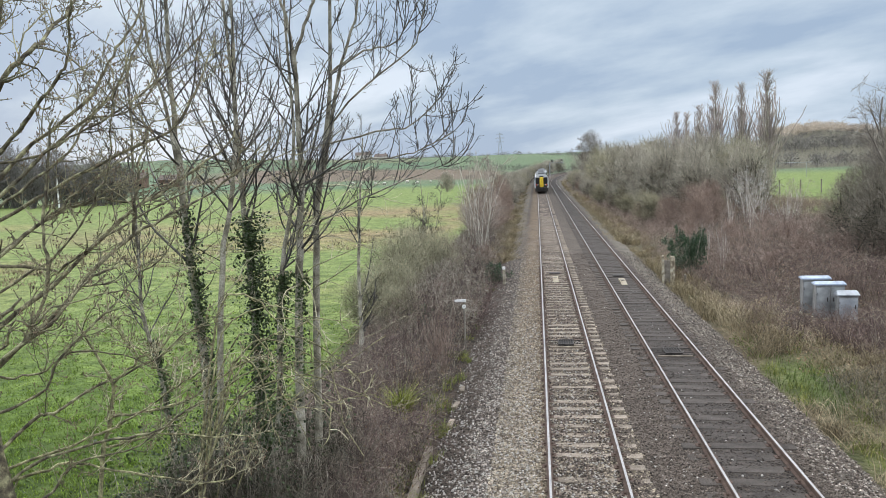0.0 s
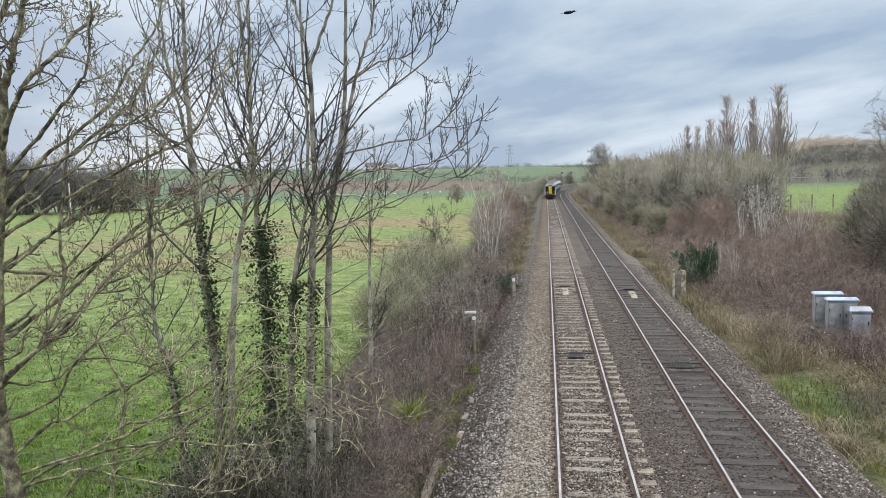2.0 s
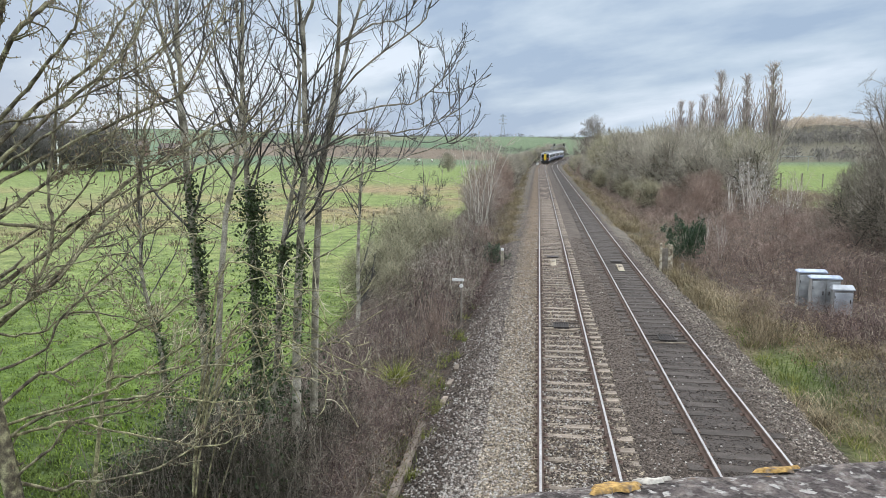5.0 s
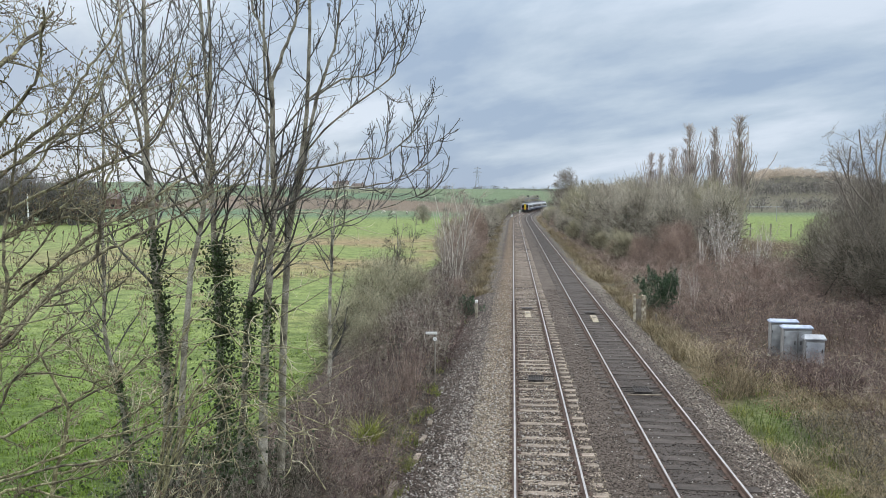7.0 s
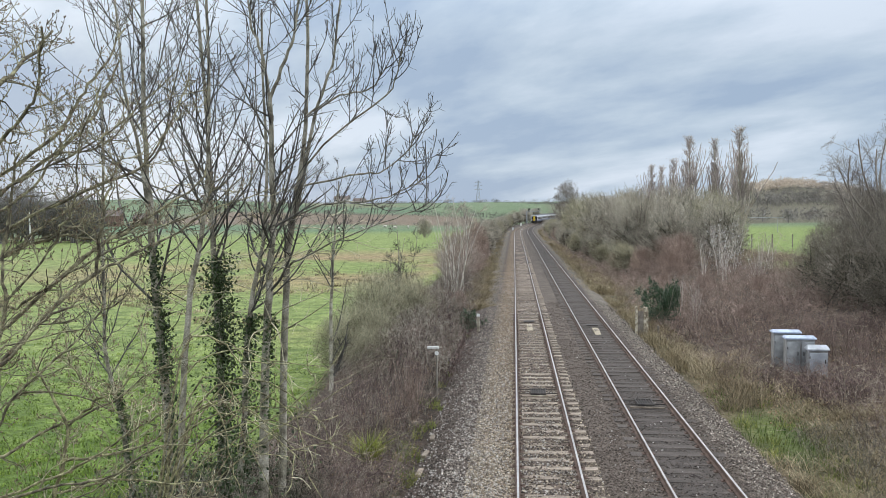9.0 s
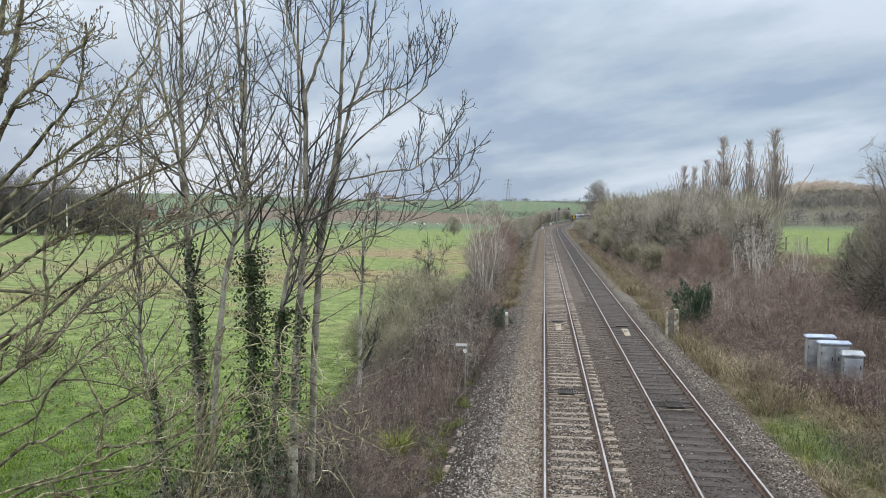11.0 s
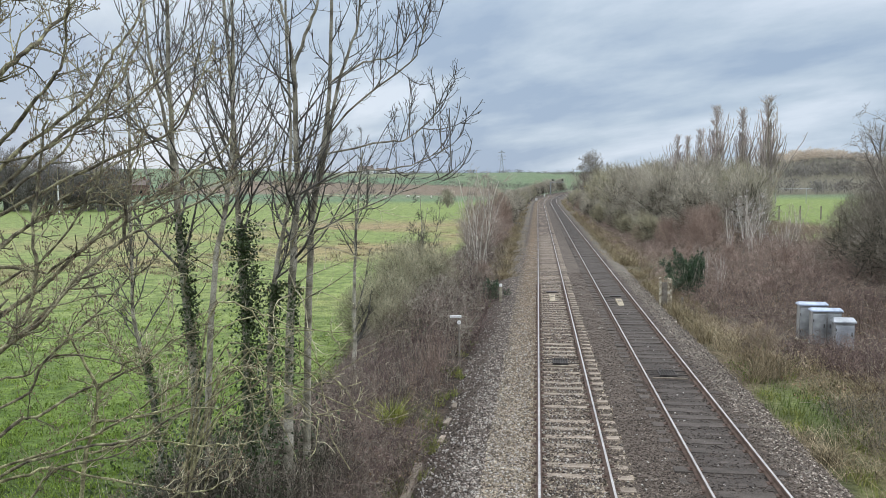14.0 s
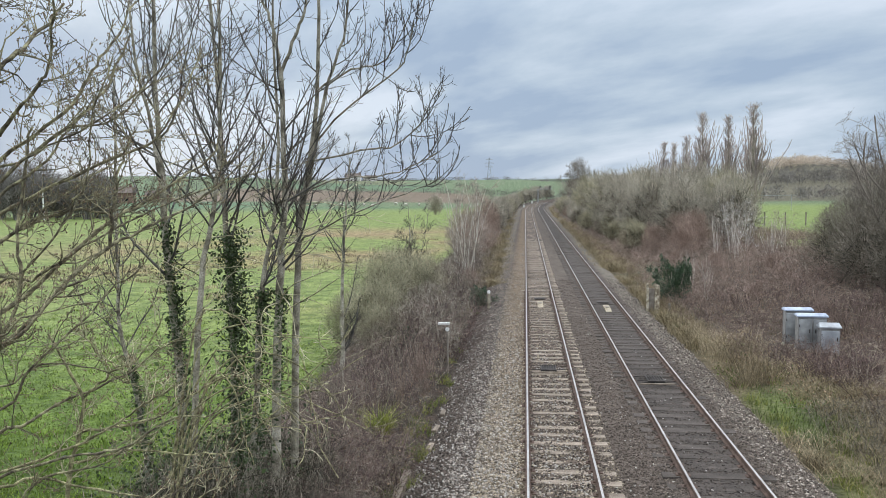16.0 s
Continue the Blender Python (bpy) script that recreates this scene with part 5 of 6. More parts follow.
canes(3000, within(7.1, 12.0, 13.0, 24), lambda x, y: 0.65 + 0.35 * waves(x, y, 1.1), 0.7, 0.005, M["hedge_dark"], "bramble_tangle", "brown bramble runners over the verge", flat=1.3)
twiglets(2600, within(6.9, 11.5, 13.5, 24), lambda x, y: 0.6 + 0.3 * waves(x, y, 1.1), 0.35, 0.0045, M["dead_stem_shade"], "verge_twigs", "dark dead stems tangled over the verge")
sedge = thing("sedge_tuft", "yellow-green sedge tuft arching among brown brambles", "grass tuft", pose(-4.5, 20.0, float(height(-4.5, 20.0))))
p = np.concatenate([rng.normal(0, 0.08, (300, 2)), np.full((300, 1), 0.1)], 1)
V, F = blades(p, 0.78, 0.013, 0.7)
tagged(mesh_part("foliage", V, F, M["tuft"], sedge), kind="stuff")
V, F = blades(p[:150] * np.array((0.8, 0.8, 0)), 0.5, 0.014, 0.9)
tagged(mesh_part("dead_foliage", V, F, M["blade_dry"], sedge), "withered straw-coloured lower blades", kind="stuff")


def dome(n, length, radius, tall, wide, low=0.0):
    """Short twigs that fill a lumpy dome, thickest towards its skin."""
    d = unit(rng.normal(size=(n, 3)))
    d[:, 2] = np.where(d[:, 2] < -0.7, -d[:, 2], d[:, 2])
    lobes = unit(rng.normal(size=(9, 3)) + np.array((0, 0, 0.4)))
    size = rng.uniform(0.5, 1.0, 9)
    swell = 0.66 + 0.38 * (np.exp(-(1 - d @ lobes.T) * 7) * size[None]).max(1)
    rad = rng.uniform(0.04, 1, n) ** 0.42 * swell
    mid = (0.38 + 0.4 * low) * tall
    p = d * rad[:, None] * np.array((wide * 0.55, wide * 0.55, (tall - mid) * 1.02))
    low_side = d[:, 2] < 0
    p[low_side, 2] *= mid / np.maximum((tall - mid) * 0.75, 0.01) * 0.95 * (1 - low)
    p[:, 2] += mid
    way = unit(d * np.array((0.9, 0.9, 0.6)) + np.array((0, 0, 0.55)) + rng.normal(0, 0.7, (n, 3)))
    L = length * rng.uniform(0.5, 1.4, n)[:, None]
    P = np.stack([p - way * L * 0.5, p + way * L * 0.5 + np.array((0, 0, 0.08)) * L], 1)
    R = radius * rng.uniform(0.6, 1.3, n)[:, None] * np.array((1.0, 0.45))[None]
    return P, R


def make_bush(name, label, category, tall, wide, stems, material, bark, seed_shift=0, r=0.02, twigs=(9, 6, 5), lift=0.05, splay=30, leafy=None, place=None, group="", fill=None, low=0.0, reach=0.0, core=0):
    """A shrub or far tree that stands at its own origin: stems, then two orders of twigs; core adds dark twigs as inner
    shade.
    """
    b = thing(name, label, category, place, group)
    k = 7
    a = rng.uniform(0, 2 * np.pi, stems)
    tilt = np.radians(np.minimum(np.abs(rng.normal(0, splay, stems)), 1.5 * splay))
    d = np.stack([np.cos(a) * np.sin(tilt), np.sin(a) * np.sin(tilt), np.cos(tilt)], 1)
    L = tall * rng.uniform(0.65, 1.0, stems) / np.maximum(np.cos(tilt), 0.55) * (reach or (0.74 if fill else 1.0))
    P = np.empty((stems, k, 3))
    P[:, 0] = np.stack([np.cos(a), np.sin(a), np.zeros(stems)], 1) * wide * 0.12 * rng.uniform(0, 1, stems)[:, None]
    P[:, 0, 2] = -0.15
    for q in range(1, k):
        d = unit(d + np.array((0, 0, 0.05)) + rng.normal(0, 0.07, (stems, 3)))
        P[:, q] = P[:, q - 1] + d * (L / (k - 1))[:, None]
    R = r * rng.uniform(0.6, 1.2, stems)[:, None] * np.linspace(1, 0.3, k)[None]
    V, F = tubes(P, R, 5)
    tagged(mesh_part("stem_growth", V, F, bark, b), kind="stuff")
    # dark-coloured twigs in the middle imitate the shade of a dense thicket
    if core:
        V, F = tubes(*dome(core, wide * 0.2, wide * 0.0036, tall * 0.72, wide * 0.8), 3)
        tagged(mesh_part("inner_growth", V, F, M["dead_stem_shade"], b, "dark inner twigs that stand in for the thicket's own shade"), kind="stuff")
    n1, n2, n3 = twigs
    P1, R1 = grow(P, R, n1, 0.12, 1.0, 45, wide * 0.42, lift, 0.13, 5, 0.6, least=r * 0.22)
    if n2:
        P2, R2 = grow(P1, R1, n2, 0.15, 1.0, 45, wide * 0.22, lift, 0.14, 4, 0.7, least=r * 0.17)
    sets = [(P1, R1), (P2, R2)] if n2 else [(P1, R1)]
    if n3:
        sets.append(grow(P2, R2, n3, 0.1, 1.0, 45, wide * 0.12, lift, 0.14, 3, 0.8, least=r * 0.15))
    if fill:
        sets.append(dome(*fill, tall, wide, low))
    V, F = join([tubes(p, q, 3) for p, q in sets])
    tagged(mesh_part("crown", V, F, material, b), kind="stuff")
    if leafy:
        m, n, size = leafy
        pick = sets[-1][0].reshape(-1, 3)
        c = pick[rng.integers(0, len(pick), n)] + rng.normal(0, size * 0.5, (n, 3))
        V, F = leaves(c, size)
        tagged(mesh_part("foliage" if m is not M["blossom"] else "blossom", V, F, m, b), kind="stuff")
    return b


def put(ob, x, y, turn=0.0, size=1.0, tall=None, sink=0.05, first=False):
    m = pose(x, y, float(height(x, y)) - sink, 0, 0, turn)
    o = ob
    if first:
        o.matrix_basis = m
    else:
        o = copy_thing(ob, m)
    o.scale = (size, size, tall or size)
    return o


gen = np.random.default_rng(11)
hedge_kinds = []
for n, tw, fat, count, ln, thick in ((9, (5, 4, 0), 0.04, 2600, 0.62, 0.011), (5, (3, 3, 0), 0.06, 1500, 0.8, 0.017)):
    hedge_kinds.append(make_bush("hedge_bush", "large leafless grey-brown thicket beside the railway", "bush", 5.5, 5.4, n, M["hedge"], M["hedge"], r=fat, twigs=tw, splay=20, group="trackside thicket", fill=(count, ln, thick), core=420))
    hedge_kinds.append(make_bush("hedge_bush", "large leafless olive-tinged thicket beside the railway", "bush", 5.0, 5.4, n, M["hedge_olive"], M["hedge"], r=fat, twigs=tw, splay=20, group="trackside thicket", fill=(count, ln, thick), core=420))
    hedge_kinds.append(make_bush("hedge_bush", "leafless reddish-brown shrub beside the railway", "bush", 3.4, 3.4, n, M["hedge_red"], M["hedge_red"], r=fat * 0.7, twigs=tw, splay=16, group="trackside thicket", fill=(int(count * 0.75), ln * 0.8, thick * 0.8)))
used = set()


def hedge(kind, x, y, size, tall=None):
    kind += 3 if y > 100 else 0
    o = put(hedge_kinds[kind], x, y, gen.uniform(0, 360), size, tall, first=kind not in used)
    used.add(kind)
    return o


# the thick belt beyond the brambles, along the down line
for y, us_ in ((80, (14.0, 18.5)), (88, (13.0, 16.5, 21)), (97, (12.0, 16)), (106, (12.0, 17, 22)), (117, (12.2, 17)), (129, (12.5, 18, 24)), (142, (12.6, 18)), (156, (12.8, 19)), (171, (13.0, 19)), (188, (13.0, 20)), (206, (13.0, 20)), (226, (13.2, 21)), (250, (24,)), (278, (25,)), (310, (26,))):
    for u in us_:
        s = gen.uniform(1.3, 1.6) * (1 + 0.25 * ss(95, 110, y) - 0.76 * ss(150, 205, y))
        hedge(int(gen.uniform(0, 1.7)), u + float(bend(y)) + gen.normal(0, 0.6), y + gen.normal(0, 1.2), s, s * gen.uniform(0.95, 1.2))
for x, y, s in ((12.2, 66, 0.85), (13.4, 69, 1.0), (15.0, 75, 1.1), (13.6, 74, 1.1), (12.6, 57, 0.45), (15.5, 54, 0.4), (14.0, 47, 0.35), (11.6, 44, 0.3), (18.5, 56, 0.5), (10.6, 61, 0.45), (13.2, 39, 0.3), (15.6, 36, 0.35), (11.0, 74, 0.9)):
    hedge(2, x, y, s)
for k in range(26):
    y = 78 + k * 6.5 + gen.normal(0, 1.5)
    hedge(int(gen.uniform(0, 2.5)), 10.2 - 1.1 * float(ss(90, 110, y)) + float(bend(y)) + gen.normal(0, 0.4), y, gen.uniform(0.55, 0.95))
# the belt on the pasture side
for x, y, k, s in ((-5.8, 70, 2, 1.25), (-4.9, 78, 2, 1.0), (-7.0, 83, 2, 1.4), (-5.2, 90, 2, 1.3), (-6.0, 103, 2, 1.5), (-5.0, 118, 0, 0.75), (-6.4, 131, 0, 1.0), (-5.0, 150, 0, 0.8), (-5.8, 168, 0, 1.0), (-4.8, 187, 1, 0.9), (-4.8, 208, 0, 1.0), (-4.6, 232, 0, 1.0), (-5.0, 258, 1, 1.0), (-5, 285, 0, 1.1), (-5.5, 318, 0, 1.2), (-6, 355, 0, 1.3), (-6, 395, 0, 1.5), (-8.5, 340, 1, 1.4), (-9, 380, 0, 1.6), (-6.9, 48, 2, 0.7), (-4.4, 51, 2, 0.45)):
    hedge(k, x + float(bend(y)), y, s)
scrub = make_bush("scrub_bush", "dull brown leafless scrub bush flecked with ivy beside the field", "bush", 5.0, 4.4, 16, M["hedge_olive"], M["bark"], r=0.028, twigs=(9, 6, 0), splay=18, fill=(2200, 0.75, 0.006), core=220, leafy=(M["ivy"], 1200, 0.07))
for n, (x, y, s) in enumerate(((-7.6, 37, 0.9), (-6.2, 41, 0.72), (-8.6, 34, 0.6), (-7.6, 43, 0.85), (-6.4, 30, 0.5), (-7.2, 33, 0.7))):
    put(scrub, x, y, 70 * n, s, first=n == 0)
dogwood = make_bush("stem_clump", "clump of reddish upright bare stems by the ballast", "bush", 1.7, 0.9, 46, M["hedge_red"], M["hedge_red"], r=0.011, twigs=(3, 0, 0), lift=0.2, splay=13)
put(dogwood, -4.05, 25.0, 0, 1.0, first=True)
put(dogwood, -4.4, 26.6, 90, 1.0)
put(dogwood, -4.6, 23.6, 200, 0.9)
put(dogwood, -4.0, 33.0, 60, 0.9)
birch = make_bush("birch_clump", "clump of pale-stemmed leafless young birches by the line", "tree", 8.2, 4.6, 8, M["birch_twig"], M["pale_bark"], r=0.055, twigs=(9, 6, 3), lift=0.05, splay=20)
put(birch, -4.95, 57, 20, 0.95, first=True)
put(birch, -6.1, 62, 140, 0.85)
sapling = make_bush("sapling", "slender leafless sapling rising from the scrub", "tree", 6.4, 2.4, 3, M["twig"], M["bark"], r=0.05, twigs=(12, 6, 4), lift=0.12, splay=4)
put(sapling, -7.4, 45, 0, 1.0, first=True)
put(sapling, -8.3, 47, 100, 0.9)
holly = make_bush("evergreen_bush", "dark evergreen bush among brown brambles", "bush", 2.1, 1.8, 14, M["hedge"], M["hedge"], r=0.02, twigs=(8, 5, 0), leafy=(M["holly"], 9500, 0.075))
put(holly, 7.6, 45.0, 0, 0.95, 1.25, first=True)
put(holly, 8.2, 47.5, 70, 0.65, 0.95)
put(holly, -3.4, 43.5, 130, 0.6)
put(holly, -5.9, 31, 200, 0.5)
white_bush = make_bush("blossom_shrub", "shrub sprinkled with white blossom over bare stems", "bush", 4.9, 2.8, 7, M["birch_twig"], M["pale_bark"], r=0.03, twigs=(8, 5, 2), lift=0.02, splay=24, leafy=(M["blossom"], 800, 0.075))
put(white_bush, 16.4, 68, 0, 1.0, first=True)
put(white_bush, 17.9, 69, 80, 0.95)
pale = make_bush("pale_shrub", "pale-stemmed leafless shrub at the edge of the brambles", "bush", 4.2, 2.6, 6, M["birch_twig"], M["pale_bark"], r=0.03, twigs=(8, 5, 2), lift=0.03, splay=24)
put(pale, 14.9, 67, 0, 1.0, first=True)
put(pale, 17.6, 61, 60, 0.7)
put(pale, 10.0, 52, 60, 0.55)
put(pale, 10.8, 51, 120, 0.5)
put(pale, 9.3, 45.2, 200, 0.5)
put(pale, 21, 55, 220, 0.8)
put(pale, 19.2, 66, 300, 0.85)
put(pale, 15.6, 63, 10, 0.8)
put(pale, 21.4, 70, 40, 0.75)

def make_poplar():
    b = thing("poplar_tree", "tall narrow leafless poplar with upswept branches", "tree", group="row of poplars")
    P = spline(((0, 0, -0.2), (0.1, 0, 5), (0, 0.1, 10), (0.05, 0, 15.8)), 12)[None]
    R = np.linspace(0.2, 0.03, 12)[None]
    V, F = tubes(P, R, 6)
    mesh_part("trunk", V, F, M["hedge"], b)
    low = grow(P, R, 54, 0.12, 0.5, 13, 8.0, 0.14, 0.035, 9, 0.4, least=0.02, fade=0.3, curl=0.03)
    top = grow(P, R, 80, 0.34, 0.985, 21, 6.2, 0.14, 0.03, 9, 0.5, least=0.018, fade=0.9, curl=0.03)
    P1, R1 = np.concatenate([low[0], top[0]]), np.concatenate([low[1], top[1]])
    P2, R2 = grow(P1, R1, 5, 0.15, 0.95, 20, 1.2, 0.16, 0.06, 4, 0.6, least=0.012, curl=0.06, fade=0.6)
    P3, R3 = grow(P2, R2, 2, 0.2, 1.0, 28, 0.6, 0.12, 0.08, 3, 0.8, least=0.009)
    V, F = join([tubes(p, q, 3) for p, q in ((P1, R1), (P2, R2), (P3, R3))])
    tagged(mesh_part("crown", V, F, M["poplar"], b), kind="stuff")
    return b


poplar = make_poplar()
for n, (x, y, s, w) in enumerate(((20.7, 125, 0.78, 0.7), (22.3, 125, 0.77, 0.65), (23.4, 121, 0.81, 0.75), (23.3, 110, 0.96, 0.92), (26.6, 110, 0.93, 0.75), (30.1, 111, 1.03, 1.1))):
    put(poplar, x, y, 57 * n, w * 1.7, s, first=n == 0)
round_tree = make_bush("round_tree", "round-headed leafless tree above the trackside thicket", "tree", 13.5, 9.0, 11, M["wood_dark"], M["wood_dark"], r=0.26, twigs=(8, 6, 3), lift=0.05, splay=26, fill=(3200, 1.1, 0.016), low=0.4, reach=0.66)
put(round_tree, 17.2, 268, 0, 1.05, 1.27, first=True)
def willow_stems(n, x, y, tall, reach):
    """Stems that fan out from one foot, more of them leaning towards the line."""
    out = []
    for q in range(n):
        lean = -reach + 1.5 * reach * (q + 0.5) / n
        top, deep = tall * (1 - 0.22 * (lean / reach) ** 2) * rng.uniform(0.85, 1.0), rng.uniform(-2, 2)
        out.append((0.10, 0.03, tuple((x + 0.3 * rng.normal() * (f > 0) + lean * (0.75 * f + 0.25 * f * f), y + deep * f, 0.2 + (top - 0.2) * (f ** 0.85)) for f in (0.0, 0.25, 0.5, 0.75, 1.0))))
    return out


for x, y, tall, reach in ((19.2, 43.5, 10.2, 4.2), (24.5, 46.0, 11.0, 4.5)):
    tree_from_lines("willow_tree", "big grey many-stemmed willow with spreading fine twigs", willow_stems(9, x, y, tall, reach),
        (14, 0.15, 0.98, 44, 2.6, 0.02, None), M["wood_dark"], M["wood_dark"], spec=dict(n2=8, n3=4, n4=8, n5=5, l2=0.42, l3=0.18, curl=0.06, fat=1.5, n6=0), group="willows on the bank")
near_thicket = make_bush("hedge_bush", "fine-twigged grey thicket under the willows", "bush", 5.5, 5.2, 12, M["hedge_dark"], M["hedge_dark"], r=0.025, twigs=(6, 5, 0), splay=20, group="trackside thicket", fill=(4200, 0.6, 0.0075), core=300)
for n, (x, y, s) in enumerate(((17.2, 43, 1.05), (18.0, 40.0, 1.0), (18.8, 37.5, 0.95), (19.6, 35.0, 0.85), (19.0, 46, 1.25), (20.8, 41, 1.4), (17.4, 48, 0.9))):
    put(near_thicket, x, y, 50 * n, s, s * 1.1, first=n == 0)

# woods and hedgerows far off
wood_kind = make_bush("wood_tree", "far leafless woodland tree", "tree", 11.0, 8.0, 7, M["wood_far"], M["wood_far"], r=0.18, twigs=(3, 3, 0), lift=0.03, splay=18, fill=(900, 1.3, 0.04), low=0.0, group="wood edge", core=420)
first_wood = True
for row in range(3):
    for k in range(16):
        x = -208 + k * 6.4 + gen.normal(0, 1.6)
        y = 190 + row * 8 + gen.normal(0, 2) + 0.02 * x
        s = gen.uniform(0.75, 1.1)
        put(wood_kind, x, y, gen.uniform(0, 360), s * 1.2, s * (1.1 + 0.55 * ss(-95, -150, x)), first=first_wood)
        first_wood = False


def far_wood(name, label, spots, tall, wide, material, per=110, thick=0.03):
    """Distant trees run together: lumpy crowns of short twig sprays on thin trunks."""
    parts = []
    for x, y, s in spots:
        P, R = dome(per, tall * s * 0.18, tall * s * thick, tall * s, wide * s * 1.6, 0.0)
        g = float(height(x, y))
        parts.append(tubes(P + np.array((x, y, g - 0.3)), R, 3))
        parts.append(tubes(np.array([[(x, y, g - 0.5), (x, y, g + tall * s * 0.6)]]), np.array([[0.22, 0.1]]) * s, 3))
    V, F = join(parts)
    return tagged(mesh_part(name, V, F, material), label, "woodland", kind="stuff")


tan_tree = mat("tan winter wood", (0.44, 0.365, 0.285), (0.64, 0.555, 0.455), 0.05, 0.6, 0.95, 0.0, island=0.3)
dark_tree = mat("dark far wood", (0.125, 0.118, 0.108), (0.23, 0.215, 0.195), 0.05, 0.6, 0.95, 0.0, island=0.3)
spots = [(178 + 5.5 * i + gen.normal(0, 2), 575 + 11 * j + gen.normal(0, 4), gen.uniform(0.8, 1.1)) for i in range(14) for j in range(8)]
far_wood("hilltop_wood", "tan winter wood on a rounded hill", spots, 8, 7, tan_tree, 110, 0.016)
spots = [(118 + 6 * i + gen.normal(0, 2), 450 + 14 * j + gen.normal(0, 5), gen.uniform(0.6, 1.0)) for i in range(24) for j in range(4)]
spots += [(150 + 5 * i + gen.normal(0, 2), 528 + 12 * j + gen.normal(0, 4), gen.uniform(0.35, 0.6)) for i in range(22) for j in range(4)]
spots += [(50 + 2.6 * i, 292 + gen.normal(0, 4) + 0.4 * i, gen.uniform(0.6, 0.85)) for i in range(48)]
far_wood("hill_foot_wood", "dark leafless wood below the hill", spots, 8, 7, dark_tree, 90, 0.017)
spots = []
for x0, y0, x1, y1, n, s in ((-330, 330, -60, 350, 26, 0.55), (-60, 350, -8, 330, 9, 0.5), (-420, 470, -30, 520, 40, 1.1), (-300, 430, -20, 445, 40, 0.95), (-560, 700, 60, 740, 44, 0.8), (-300, 560, -120, 900, 16, 0.6), (-700, 900, 240, 950, 50, 1.0), (10, 520, 120, 560, 16, 0.9), (-18, 415, 24, 425, 16, 0.75), (-30, 470, 50, 480, 30, 1.0), (-260, 690, 160, 700, 90, 0.9), (-340, 800, 260, 830, 120, 1.1), (20, 680, 150, 700, 12, 1.0), (-400, 240, -210, 320, 26, 1.1), (-620, 420, -260, 400, 30, 1.0)):
    for k in range(n):
        f = (k + gen.uniform(0, 0.8)) / n
        spots.append((x0 + (x1 - x0) * f + gen.normal(0, 2), y0 + (y1 - y0) * f + gen.normal(0, 3), s * gen.uniform(0.45, 1.1)))
far_wood("far_hedgerows", "distant hedgerows and copses between fields", spots, 5, 8.0, dark_tree, 90, 0.02)
lone = make_bush("field_tree", "round dark thorn tree standing in the pasture", "tree", 5.5, 5.0, 8, M["hedge"], M["hedge"], r=0.1, twigs=(4, 3, 0), splay=24, fill=(900, 0.9, 0.035))
put(lone, -24.5, 205, 0, 1.0, first=True)


# ---- lineside things ----
def make_cabinet(x, y, wide, deep, tall, roof, name, label, group):
    """A sheet-metal equipment cabinet with a hipped lid, two doors and a plinth."""
    g = float(height(x, y))
    c = thing(name, label, "cabinet", pose(x, y, g, 0, 0, -4), group)
    bm = bmesh.new()
    block(bm, 0, 0, -0.15, wide + 0.05, deep + 0.05, 0.25, 0.01)
    part("plinth", bm, M["concrete"], c, "concrete plinth")
    bm = bmesh.new()
    block(bm, 0, 0, 0.1, wide, deep, tall - 0.1, 0.012)
    part("body", bm, M["metal_side"], c)
    n = 2 if wide > 1.0 else 1
    for k in range(n):
        dw = wide / n - 0.06
        dx = (k - (n - 1) / 2) * (wide / n)
        bm = bmesh.new()
        block(bm, dx, -deep / 2 - 0.012, 0.18, dw, 0.03, tall - 0.28, 0.008)
        d = part("door", bm, M["metal_grey"] if wide > 0.9 else M["metal_light"], c)
        bm = bmesh.new()
        block(bm, dx + (dw / 2 - 0.08) * (1 if k == 0 else -1), -deep / 2 - 0.045, tall * 0.55, 0.03, 0.04, 0.16, 0.008)
        part("handle", bm, M["iron"], d, "dark steel handle")
        for hz in (0.25, 0.72):
            bm = bmesh.new()
            rod(bm, (dx - (dw / 2 - 0.01) * (1 if k == 0 else -1), -deep / 2 - 0.035, tall * hz), (dx - (dw / 2 - 0.01) * (1 if k == 0 else -1), -deep / 2 - 0.035, tall * hz + 0.1), 0.014, 6)
            part("hinge", bm, M["iron"], d)
    bm = bmesh.new()
    o, h = 0.05, roof
    w, q = wide / 2 + o, deep / 2 + o
    b0 = [bm.verts.new(p) for p in ((-w, -q, tall), (w, -q, tall), (w, q, tall), (-w, q, tall))]
    b1 = [bm.verts.new(p) for p in ((-w, -q, tall + 0.045), (w, -q, tall + 0.045), (w, q, tall + 0.045), (-w, q, tall + 0.045))]
    t = [bm.verts.new(p) for p in ((-w + 0.05, -q * 0.12, tall + h), (w - 0.05, -q * 0.12, tall + h), (w - 0.05, q * 0.12, tall + h), (-w + 0.05, q * 0.12, tall + h))]
    bm.faces.new(b0[::-1])
    bm.faces.new(t)
    for k in range(4):
        j = (k + 1) % 4
        bm.faces.new((b0[k], b0[j], b1[j], b1[k]))
        bm.faces.new((b1[k], b1[j], t[j], t[k]))
    part("lid", bm, M["roof_blue"] if wide > 0.9 else M["metal_light"], c, "pale blue-grey sloping lid")
    return c


make_cabinet(10.22, 33.3, 1.02, 0.45, 1.47, 0.12, "equipment_cabinet", "tall grey metal lineside cabinet with a sloping lid", "lineside cabinets")
make_cabinet(10.40, 32.3, 1.06, 0.45, 1.42, 0.12, "equipment_cabinet", "tall dull grey metal lineside cabinet with a sloping lid", "lineside cabinets")
